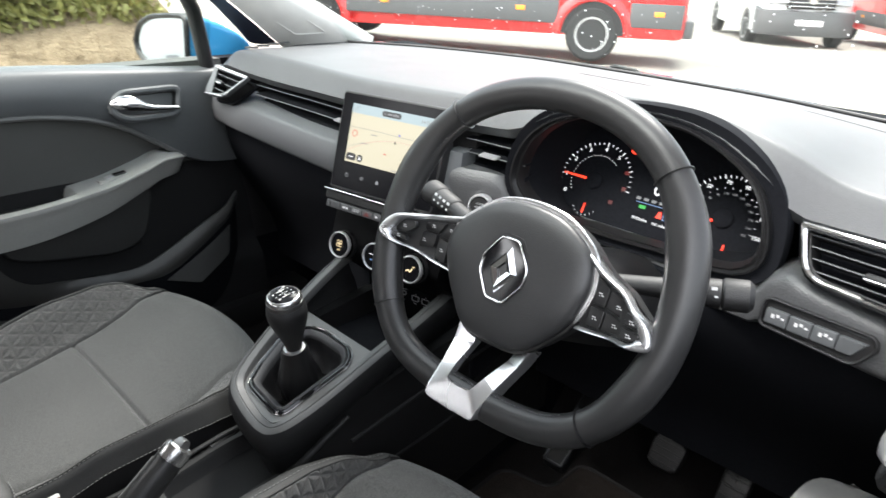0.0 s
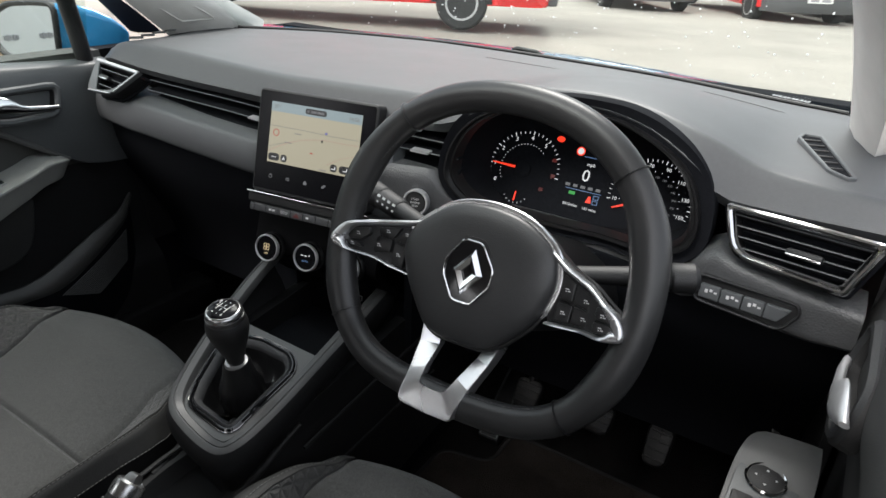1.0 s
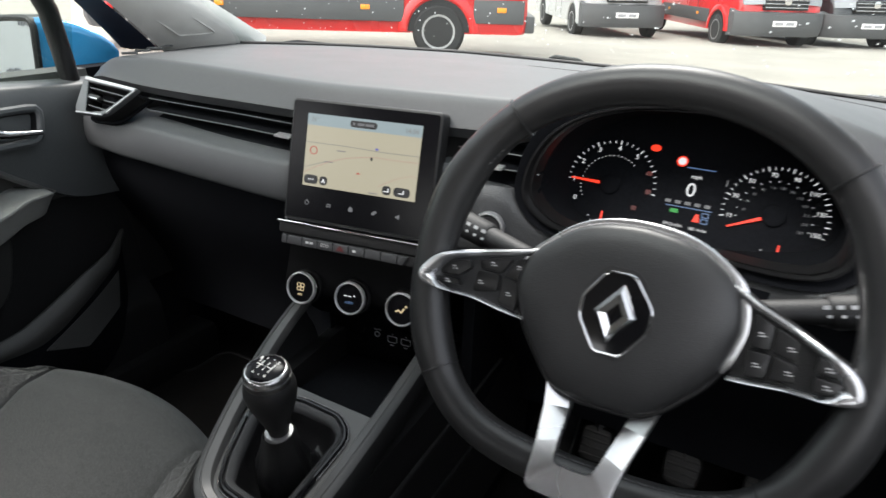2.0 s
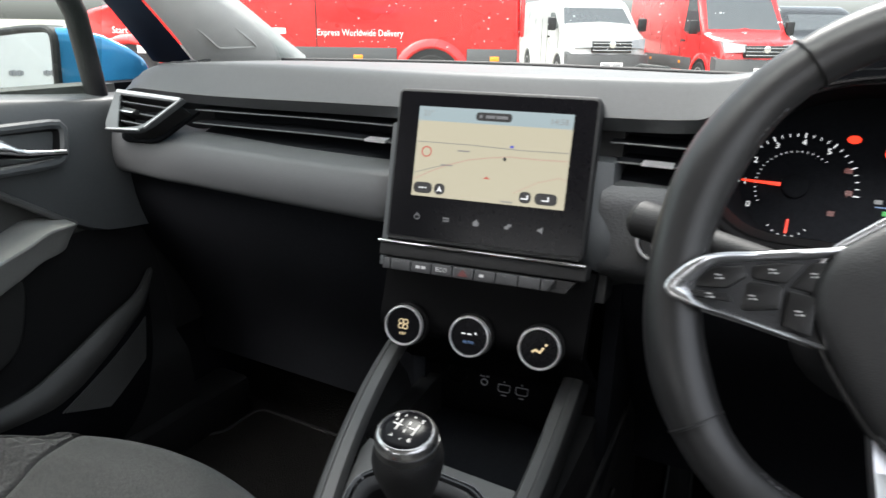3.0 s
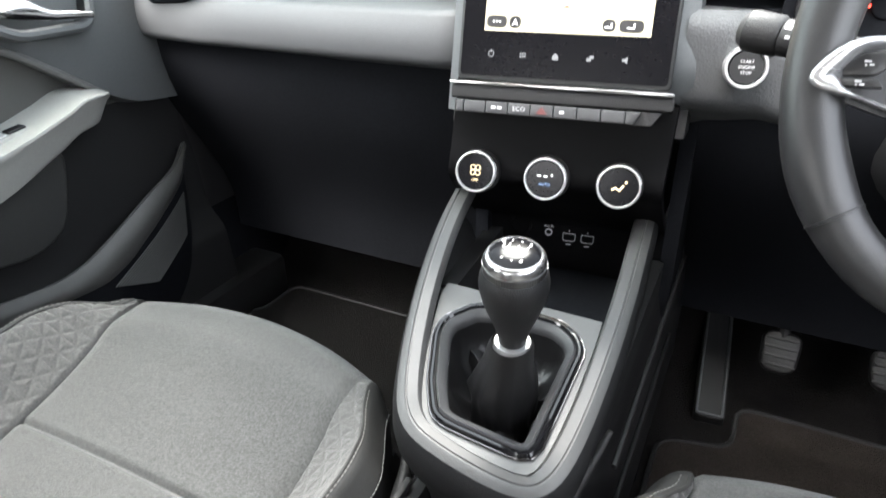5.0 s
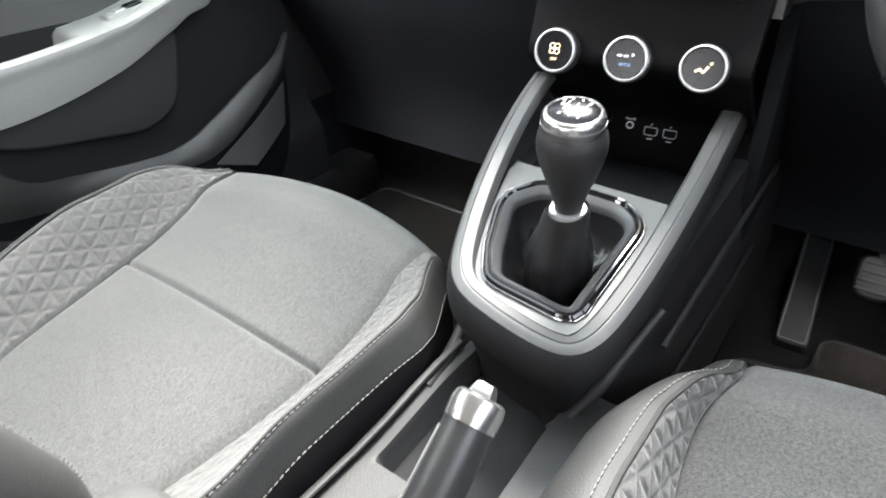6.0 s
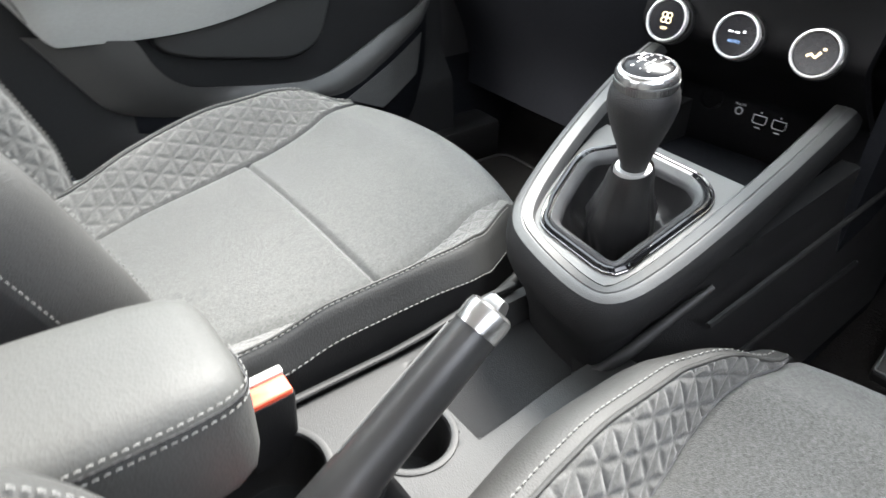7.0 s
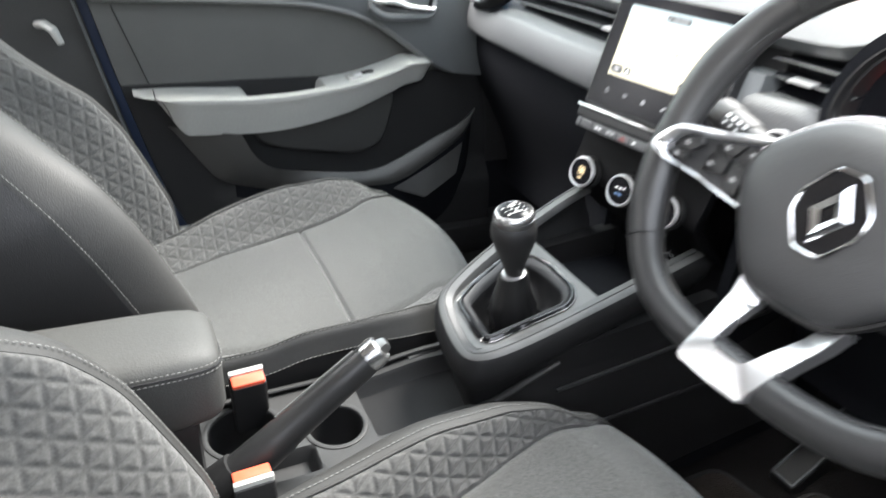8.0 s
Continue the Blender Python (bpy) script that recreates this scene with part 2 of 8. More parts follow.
def shrink(pts, d):
    """A flat outline moved inwards by d (2D, anticlockwise)."""
    area = sum(pts[i - 1][0] * pts[i][1] - pts[i][0] * pts[i - 1][1] for i in range(len(pts)))
    s = 1 if area > 0 else -1
    out = []
    k = len(pts)
    for i in range(k):
        a, p, c = V(pts[i - 1]), V(pts[i]), V(pts[(i + 1) % k])
        n1, n2 = (p - a).normalized(), (c - p).normalized()
        n1, n2 = V((-n1.y, n1.x)), V((-n2.y, n2.x))
        b = n1 + n2
        b = b.normalized() / max(0.5, math.sqrt(max(0.0, (1 + n1.dot(n2)) / 2))) if b.length > 1e-6 else n1
        out.append(p + b * d * s)
    return out


def rings(bm, rs, cap0=True, cap1=True, m=None):
    """A skin over closed rings of equal count."""
    vs = []
    for r in rs:
        vs.append([bm.verts.new((m @ V(p)) if m else V(p)) for p in r])
    for a, b in zip(vs, vs[1:]):
        k = len(a)
        for i in range(k):
            bm.faces.new((a[i - 1], a[i], b[i], b[i - 1]))
    if cap0:
        bm.faces.new(list(reversed(vs[0])))
    if cap1:
        bm.faces.new(vs[-1])
    return bm


def plate(bm, outline, z0, z1, m=None, bev=0.0, seg=3):
    """A flat outline given thickness from z0 to z1, with its z1 rim rounded by bev."""
    o = [V((p[0], p[1])) for p in outline]
    rs = [[(p.x, p.y, z0) for p in o]]
    if bev > 0:
        for j in range(seg + 1):
            a = j / seg * math.pi / 2
            s = shrink(o, bev * (1 - math.cos(a)))
            zz = z1 - (bev - bev * math.sin(a)) * (1 if z1 > z0 else -1)
            rs.append([(p.x, p.y, zz) for p in s])
    else:
        rs.append([(p.x, p.y, z1) for p in o])
    return rings(bm, rs, m=m)


def ring_plate(bm, outer, inner, z0, z1, m=None, bev=0.0):
    """A frame between two outlines of equal count."""
    o, i = [V((p[0], p[1])) for p in outer], [V((p[0], p[1])) for p in inner]
    rs = [[(p.x, p.y, z0) for p in o], [(p.x, p.y, z1 - bev) for p in o]]
    if bev:
        rs.append([(p.x, p.y, z1) for p in shrink(o, bev)])
        rs.append([(p.x, p.y, z1) for p in shrink(i, -bev)])
        rs.append([(p.x, p.y, z1 - bev) for p in i])
    else:
        rs = [rs[0], [(p.x, p.y, z1) for p in o], [(p.x, p.y, z1) for p in i]]
    rs.append([(p.x, p.y, z0) for p in i])
    rs.append(rs[0])
    return rings(bm, rs, False, False, m)


def box(bm, c, s, m=None, bev=0.0, seg=2):
    x, y, z = s[0] / 2, s[1] / 2, s[2] / 2
    b = bmesh.new()
    bmesh.ops.create_cube(b, size=1.0)
    bmesh.ops.scale(b, vec=s, verts=b.verts)
    if bev:
        bmesh.ops.bevel(b, geom=b.edges[:], offset=min(bev, 0.45 * min(s)), segments=seg, affect="EDGES", profile=0.5)
    bmesh.ops.translate(b, vec=c, verts=b.verts)
    if m:
        b.transform(m)
    return add(bm, b)


def add(bm, b):
    me = bpy.data.meshes.new("temp")
    b.to_mesh(me)
    b.free()
    bm.from_mesh(me)
    bpy.data.meshes.remove(me)
    return bm


def lathe(bm, prof, n=32, m=None, caps=True):
    rs = [[(r * math.cos(2 * math.pi * i / n), r * math.sin(2 * math.pi * i / n), z) for i in range(n)] for r, z in prof]
    return rings(bm, rs, caps, caps, m)


def tube(bm, pts, rad, n=10, closed=False, flat=1.0, up=(0, 0, 1), caps=True):
    """A rod along pts; rad: one radius or one at each point; flat: its height across up against its width."""
    P = [V(p) for p in pts]
    k = len(P)
    rs = []
    for i in range(k):
        a, b = P[i - 1] if (i or closed) else P[0], P[(i + 1) % k] if (i < k - 1 or closed) else P[-1]
        t = (b - a).normalized()
        s = t.cross(V(up))
        s = s.normalized() if s.length > 1e-5 else t.orthogonal().normalized()
        w = s.cross(t).normalized()
        r = rad[i] if isinstance(rad, (list, tuple)) else rad
        rs.append([P[i] + s * r * math.cos(2 * math.pi * j / n) + w * r * flat * math.sin(2 * math.pi * j / n) for j in range(n)])
    if closed:
        rs.append(rs[0])
        return rings(bm, rs, False, False)
    return rings(bm, rs, caps, caps)


def slab(bm, fn, us, vs, off):
    """A sheet fn(u, v) over the given steps, made solid by the offset vector or function."""
    top = [[V(fn(u, v)) for v in vs] for u in us]
    low = [[p + (V(off(p)) if callable(off) else V(off)) for p in row] for row in top]
    A = [[bm.verts.new(p) for p in row] for row in top]
    B = [[bm.verts.new(p) for p in row] for row in low]
    nu, nv = len(us), len(vs)
    for i in range(nu - 1):
        for j in range(nv - 1):
            bm.faces.new((A[i][j], A[i + 1][j], A[i + 1][j + 1], A[i][j + 1]))
            bm.faces.new((B[i][j], B[i][j + 1], B[i + 1][j + 1], B[i + 1][j]))
    for i in range(nu - 1):
        bm.faces.new((A[i][0], B[i][0], B[i + 1][0], A[i + 1][0]))
        bm.faces.new((A[i][-1], A[i + 1][-1], B[i + 1][-1], B[i][-1]))
    for j in range(nv - 1):
        bm.faces.new((A[0][j], A[0][j + 1], B[0][j + 1], B[0][j]))
        bm.faces.new((A[-1][j], B[-1][j], B[-1][j + 1], A[-1][j + 1]))
    return bm


def steps(a, b, n):
    return [a + (b - a) * i / n for i in range(n + 1)]


def stitches(bm, pts, length=0.004, gap=0.003, r=0.0008, lift=(0, 0, 0.0006)):
    """Short threads in a row along a line."""
    P = [V(p) + V(lift) for p in pts]
    run, on = 0.0, True
    start = P[0]
    for a, b in zip(P, P[1:]):
        d = (b - a).length
        t = 0.0
        while t < d:
            need = (length if on else gap) - run
            stp = min(need, d - t)
            t += stp
            run += stp
            if run >= (length if on else gap) - 1e-9:
                q = a + (b - a) * (t / d)
                if on:
                    tube(bm, [start, (start + q) / 2 + V(lift), q], r, 5)
                start, on, run = q, not on, 0.0
    return bm


def words(text, size, m, material, parent, name="lettering", align="CENTER", depth=0.0002, squash=1.0, fit=0.0):
    """Text in the built-in font as a mesh, in world metres."""
    c = bpy.data.curves.new(name, "FONT")
    c.body, c.size, c.align_x, c.align_y, c.extrude = text, size, align, "CENTER", depth
    c.resolution_u = 2
    o = new("temp", c)
    me = bpy.data.meshes.new_from_object(o)
    bpy.data.objects.remove(o)
    b = bmesh.new()
    b.from_mesh(me)
    bpy.data.meshes.remove(me)
    if fit:
        squash = fit / (max(q.co.x for q in b.verts) - min(q.co.x for q in b.verts))
    b.transform(m @ Matrix.Diagonal((squash, 1, 1, 1)))
    return part(name, b, material, parent, done=True)


def basis(o, x, z):
    """The pose with its origin at o, its x axis along x and its z axis near z."""
    x, z = V(x).normalized(), V(z)
    y = z.cross(x).normalized()
    z = x.cross(y).normalized()
    return Matrix(((x.x, y.x, z.x, o[0]), (x.y, y.y, z.y, o[1]), (x.z, y.z, z.z, o[2]), (0, 0, 0, 1)))


def ray_out(o, n=72):
    """An outline told by n rays from its middle."""
    out = []
    for k in range(n):
        a = 2 * math.pi * k / n
        d = V((math.cos(a), math.sin(a)))
        best = 0.0
        for i in range(len(o)):
            p, q = V(o[i - 1][:2]), V(o[i][:2])
            e = q - p
            den = d.x * e.y - d.y * e.x
            if abs(den) < 1e-12:
                continue
            t = (p.x * e.y - p.y * e.x) / den
            s = (p.x * d.y - p.y * d.x) / den
            if t > 0 and -1e-9 <= s <= 1 + 1e-9:
                best = max(best, t)
        out.append(d * best)
    return out


def at(m, x, y, z=0.0):
    return m @ Matrix.Translation((x, y, z))

# ---- car shell ----
FLOOR = 0.27
BOWI, BOWO, BOWF = V((0.008, 0.014, -0.016)), V((0.090, 0.017, 0.005)), V((0.040, 0.057, 0.023))     # bow of the passenger pillar, inner edge, outer edge, outer frame


def car_shell():
    b = bmesh.new()
    slab(b, lambda x, y: (x, y, FLOOR + 0.10 * math.exp(-(x / 0.09) ** 4) + 0.34 * smooth((y - 1.12) / 0.35)), steps(-0.74, 0.74, 40), steps(-1.3, 1.55, 36), (0, 0, -0.06))
    structure("floor", b, CARPET, "black carpeted car floor with raised centre tunnel", "floor")
    b = bmesh.new()
    slab(b, lambda x, y: (x, y, 1.44 - 0.10 * (x / 0.62) ** 4 - 0.05 * smooth((-y - 0.6) / 0.9) - 0.06 * smooth((y - 0.1) / 0.4)), steps(-0.60, 0.60, 16), steps(-1.6, 0.42, 16), (0, 0, 0.05))
    structure("roof", b, ROOFL, "pale cloth roof lining of the car", "roof")
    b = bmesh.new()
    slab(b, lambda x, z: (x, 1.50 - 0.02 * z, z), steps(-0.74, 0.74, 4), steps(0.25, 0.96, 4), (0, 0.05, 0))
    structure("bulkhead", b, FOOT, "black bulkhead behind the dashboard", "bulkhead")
    b = bmesh.new()
    slab(b, lambda x, z: (x, -1.45 - 0.10 * (z - 0.5), z), steps(-0.74, 0.74, 4), steps(0.25, 0.98, 4), (0, -0.08, 0))
    structure("tailgate", b, HARD, "black trimmed tailgate closing the boot", "tailgate")
    # A pillars: pale cloth trim inside, blue frame darkened for shade outside
    for s, nm in ((-1, "pillar_left"), (1, "pillar_right")):
        b = bmesh.new()
        base_in, base_out = (V((-0.6465, 1.284, 0.985)), V((-0.6795, 1.0625, 0.985))) if s < 0 else (V((0.648, 1.235, 0.985)), V((0.682, 1.055, 0.985)))
        top_in, top_out = V((s * 0.50, 0.42, 1.40)), V((s * 0.585, 0.34, 1.385))
        rs = []
        for i in range(13):
            t = (i - 0.6) / 11.4
            bow = V((s * (0.045 if s < 0 else 0.020) * math.sin(math.pi * t), 0.03 * math.sin(math.pi * t), 0.035 * math.sin(math.pi * t)))
            wi = base_in.lerp(top_in, t) + (bow if s > 0 else BOWI * math.sin(math.pi * t))
            wo = base_out.lerp(top_out, t) + (bow if s > 0 else BOWO * math.sin(math.pi * t))
            mid = (wi + wo) / 2
            inn = V((-s * 0.007, -0.008, 0.002))
            out = V((s * 0.025, 0.03, 0.02))
            rs.append([wi + out, wi, wi.lerp(wo, 0.15) + inn, mid + inn * 1.4, wo.lerp(wi, 0.12) + inn * 0.6, wo, wo + out])
        rings(b, rs)
        pil = structure(nm, b, PALE, "pale grey cloth-covered windscreen pillar", "pillar", angle=50)
        b = bmesh.new()
        lo = []
        for i in range(13):
            t = i / 12
            bow = V((s * (0.045 if s < 0 else 0.020) * math.sin(math.pi * t), 0.03 * math.sin(math.pi * t), 0.035 * math.sin(math.pi * t)))
            wo = base_out.lerp(top_out, t) + (bow if s > 0 else BOWO * math.sin(math.pi * t))
            wf = V((-0.7005, 1.012, 0.985)).lerp(V((-0.60, 0.30, 1.385)), t) + BOWF * math.sin(math.pi * t)
            lo.append([wo + V((s * 0.003, -0.001, -0.002)), wf, wf + V((s * 0.022, -0.003, 0.002)), wo + V((s * 0.032, 0.01, 0.0))])
        rings(b, lo)
        # rear pillars
        b2 = bmesh.new()
        slab(b2, lambda y, z: (s * (0.735 - 0.16 * smooth((z - 0.85) / 0.55)), y - 0.22 * (z - 0.75), z), (steps(0.00, 0.225, 3) if s < 0 else steps(-0.20, -0.02, 3)), steps(0.28, 1.40, 14), (s * 0.05, 0, 0))
        structure("pillar_b_left" if s < 0 else "pillar_b_right", b2, DOORD, "dark trimmed door pillar behind the front seat", "pillar")
        b2 = bmesh.new()
        slab(b2, lambda y, z: (s * (0.74 - 0.06 * smooth((z - 0.85) / 0.55)), y, z), steps(-1.5, 0.06 if s < 0 else -0.12, 6), steps(0.28, 0.96, 6), (s * 0.05, 0, 0))
        structure("rear_side_left" if s < 0 else "rear_side_right", b2, DOORD, "dark grey rear side trim panel", "side panel")
        b2 = bmesh.new()
        slab(b2, lambda y, z: (s * (0.70 - 0.12 * smooth((z - 0.85) / 0.55)), y + 0.25 * (z - 1.2), z), steps(-1.30, -1.02, 3), steps(0.94, 1.41, 6), (s * 0.05, 0, 0))
        structure("rear_quarter_left" if s < 0 else "rear_quarter_right", b2, DOORD, "dark rear quarter pillar", "pillar")
        b2 = bmesh.new()
        tube(b2, [(s * 0.60, y, 1.40 - 0.05 * smooth((y + 0.1) / 0.5)) for y in steps(-1.5, 0.36, 10)], 0.035, 10)
        structure("roof_rail_left" if s < 0 else "roof_rail_right", b2, PALE, "pale roof side rail", "rail")
        b2 = bmesh.new()
        box(b2, (s * 0.70, -0.1, 0.31), (0.09, 2.4, 0.10), bev=0.015)
        structure("sill_left" if s < 0 else "sill_right", b2, HARD, "black door sill", "sill")
        if s < 0:
            b2 = bmesh.new()
            box(b2, (-0.690, 0.02, 0.430), (0.050, 0.60, 0.010), bev=0.003)
            part("scuff_plate", b2, DOORG, bpy.data.objects["sill_left"], "pale scuff plate on the sill")
            b2 = bmesh.new()
            box(b2, (-0.690, 0.02, 0.392), (0.044, 0.60, 0.064))
            part("sill_riser", b2, HARD, bpy.data.objects["sill_left"])
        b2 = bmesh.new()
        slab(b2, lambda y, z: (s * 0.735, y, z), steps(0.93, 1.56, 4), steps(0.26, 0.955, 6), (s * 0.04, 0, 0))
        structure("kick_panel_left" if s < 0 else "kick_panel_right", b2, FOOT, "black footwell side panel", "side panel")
        if s < 0:
            part("outer_frame", b, BLUED, pil, "pillar edge in body blue darkened for shade")
        else:
            b.free()
    # panel line moulded into the passenger pillar
    b = bmesh.new()
    bi, bo, ti, to = V((-0.6465, 1.284, 0.985)), V((-0.6795, 1.0625, 0.985)), V((-0.50, 0.42, 1.40)), V((-0.585, 0.34, 1.385))
    pts = []
    for k, t in rounded([(0.28, 0.055), (0.70, 0.050), (0.72, 0.60), (0.34, 0.60)], 0.03):
        bow = BOWI.lerp(BOWO, k) * math.sin(math.pi * t)
        pts.append(bi.lerp(ti, t).lerp(bo.lerp(to, t), k) + bow + V((0.0105, -0.0115, 0.003)))
    tube(b, pts, 0.0016, 6, True)
    part("panel_seam", b, PALE, bpy.data.objects["pillar_left"], "raised seam of the moulded pillar panel")
    # bonnet and wing outside the windscreen
    b = bmesh.new()
    slab(b, lambda x, y: (x, y - 0.10 * (x / 0.7) ** 2, 0.9575 - 0.003 * smooth(x / 0.2) - 0.022 * max(0, x / 0.7) ** 2 - 0.28 * ((y - 1.5) / 0.95) ** 2), steps(-0.80, 0.80, 24), steps(1.50, 2.45, 16), (0, 0, -0.03))
    structure("bonnet", b, BLUE, "bright blue metallic car bonnet", "bonnet")
    # scuttle between windscreen and bonnet
    b = bmesh.new()
    slab(b, lambda x, y: (x, y - 0.16 * (x / 0.7) ** 2, 0.955 - 0.02 * y), steps(-0.72, 0.72, 20), steps(1.43, 1.53, 3), (0, 0, -0.02))
    structure("scuttle", b, HARD, "black plastic scuttle panel below the windscreen", "scuttle")


def screen_edge(x):
    return hermite(x, [(-0.72, 1.17), (-0.60, 1.262), (-0.45, 1.345), (-0.30, 1.392), (-0.16, 1.418), (0.0, 1.415), (0.25, 1.396), (0.36, 1.376), (0.465, 1.343), (0.557, 1.314), (0.635, 1.295), (0.72, 1.25)])


def windscreen():
    b = bmesh.new()

    def fn(x, t):
        k = 1 - 0.14 * t
        return (x * k, screen_edge(x) + 0.02 - 0.98 * t - 0.05 * t * (x / 0.6) ** 2 + 0.07 * math.sin(math.pi * t), 0.975 + 0.44 * t + 0.05 * math.sin(math.pi * t))

    slab(b, fn, steps(-0.66, 0.66, 20), steps(0, 1, 12), (0, 0.003, 0.004))
    g = structure("windscreen", b, GLASS, "clear windscreen glass spotted with rain drops", "windscreen")
    g.visible_shadow = False
    # a black printed band along the lower edge
    b = bmesh.new()
    slab(b, lambda x, t: V(fn(x, t)) + V((0, -0.003, -0.002)), steps(-0.65, 0.65, 24), [0, 0.006, 0.014], (0, 0.002, 0.001))
    part("printed_band", b, HARD, g, "black printed border of the glass")
    b = bmesh.new()
    tube(b, [(x, screen_edge(x) + 0.003, 0.984) for x in steps(-0.64, 0.64, 40)], 0.0032, 8, flat=1.0)
    part("lower_seal", b, HARD, g, "black rubber seal along the foot of the glass")
    # drops
    b = bmesh.new()
    rng = random.Random(4)
    for i in range(330):
        x, t = rng.uniform(-0.62, 0.62), 0.05 + rng.uniform(0.0, 0.5) ** 1.2
        p = V(fn(x, t)) + V((0, 0.004, 0.006))
        r = rng.choice((0.0007, 0.0009, 0.0011, 0.0016))
        d = bmesh.new()
        bmesh.ops.create_icosphere(d, subdivisions=1, radius=r)
        bmesh.ops.translate(d, vec=p, verts=d.verts)
        add(b, d)
    tagged(part("rain_drops", b, DROP), "small rain drops on the outside of the windscreen, white for their glint", "rain drops", kind="stuff")
    # wiper
    w = thing("windscreen_wiper", (0.02, 1.42, 0.985), "black windscreen wiper resting at the foot of the glass", "wiper")
    b = bmesh.new()
    tube(b, [(-0.62 + 0.64 * i / 14, screen_edge(-0.62 + 0.64 * i / 14) + 0.030, 0.968 + 0.004 * math.sin(i * 0.22)) for i in range(15)], 0.006, 6, flat=1.4)
    part("blade", b, HARD, w)
    b = bmesh.new()
    tube(b, [(0.062, 1.447, 0.977), (0.045, 1.443, 0.985), (0.0, 1.439, 0.988), (-0.012, 1.439, 0.984)], [0.003, 0.0048, 0.0048, 0.003], 8)
    part("arm", b, HARD, w)


car_shell()
windscreen()

# ---- dashboard ----
LIP_Y = [(-0.71, 0.905), (-0.657, 0.893), (-0.492, 0.870), (-0.30, 0.845), (-0.10, 0.826), (0.0, 0.838), (0.10, 0.852), (0.20, 0.862), (0.30, 0.880), (0.40, 0.885), (0.50, 0.865), (0.56, 0.868), (0.71, 0.860)]
LIP_Z = [(-0.71, 0.950), (-0.657, 0.957), (-0.492, 0.958), (-0.10, 0.970), (0.10, 0.972), (0.17, 0.974), (0.20, 0.982), (0.24, 1.006), (0.30, 1.024), (0.37, 1.028), (0.45, 1.018), (0.51, 0.990), (0.55, 0.956), (0.60, 0.955), (0.71, 0.958)]
CREST_Z = [(-0.71, 0.968), (-0.66, 0.983), (-0.6, 0.992), (-0.3, 1.004), (0.1, 1.007), (0.18, 1.009), (0.24, 1.022), (0.3, 1.036), (0.37, 1.040), (0.45, 1.034), (0.52, 1.016), (0.547, 1.005), (0.568, 0.996), (0.60, 0.990), (0.71, 0.985)]


def dash_top(x, t):
    """t: 0 at the windscreen, 1 at the near lip; the pad narrows towards the passenger door."""
    yf, yn = screen_edge(x) - 0.004, hermite(x, LIP_Y)
    zn, zc = hermite(x, LIP_Z), hermite(x, CREST_Z)
    yc = yn + 0.026
    if x < -0.5:
        y = yf + (yc - yf) * min(t / 0.7, 1)
        x = -0.5 + (x + 0.5) * (0.5 + hermite(y, [(0.9, -0.662), (1.0, -0.672), (1.15, -0.695), (1.3, -0.712)])) / -0.215
    if t < 0.7:
        k = t / 0.7
        return V((x, yf + (yc - yf) * k, 0.982 + (zc - 0.982) * smooth(k ** 0.8)))
    k = (t - 0.7) / 0.3
    r = 0.013
    a = min(k / 0.5, 1) * radians(68)
    y, z = yc - r * math.sin(a), zc - r * (1 - math.cos(a))
    q = max(0.0, (k - 0.5) / 0.5)
    return V((x, y + (yn - y) * q, z + (zn - z) * q))


def slot_vent(d, x0, x1, tab, tabw):
    """A long air slot under the lip: dark channel, two blades and a bright tab."""
    hb = bmesh.new()

    def P(x, dz, dy):
        return V((x, hermite(x, LIP_Y) + dy, hermite(x, [(-0.5, 0.956), (-0.1, 0.968), (0.1, 0.968), (0.24, 0.966)]) + dz))

    slab(hb, lambda x, t: P(x, -0.046 * t, 0.045), steps(x0, x1, 10), steps(0, 1, 2), (0, 0.01, 0))
    ch = part("vent_channel", hb, FOOT, d, "black recessed air channel")
    for dz, dy in ((-0.020, 0.012), (-0.0375, 0.006)):
        hb = bmesh.new()
        slab(hb, lambda x, t: P(x, dz + 0.003 * t, dy + 0.03 * t), steps(x0, x1, 10), steps(0, 1, 2), (0, 0, -0.0020))
        part("vent_blade", hb, FOOT, ch)
        hb = bmesh.new()
        tube(hb, [P(x, dz - 0.001, dy - 0.0005) for x in steps(x0, x1, 12)], 0.0009, 6)
        part("blade_edge", hb, SOFT2, ch, "slim grey blade edge")
    hb = bmesh.new()
    slab(hb, lambda x, t: P(x, -0.046 - 0.012 * (1 - t), 0.010 + 0.036 * t), steps(x0, x1, 10), steps(0, 1, 2), (0, 0, -0.004))
    part("channel_floor", hb, FOOT, ch)
    hb = bmesh.new()
    slab(hb, lambda x, t: P(x, -0.0360 + 0.0015 * t, -0.003 + 0.012 * t), steps(tab - tabw, tab + tabw, 4), steps(0, 1, 2), (0, 0, -0.0024))
    part("vent_tab", hb, SATIN, ch, "bright metal vent tab")


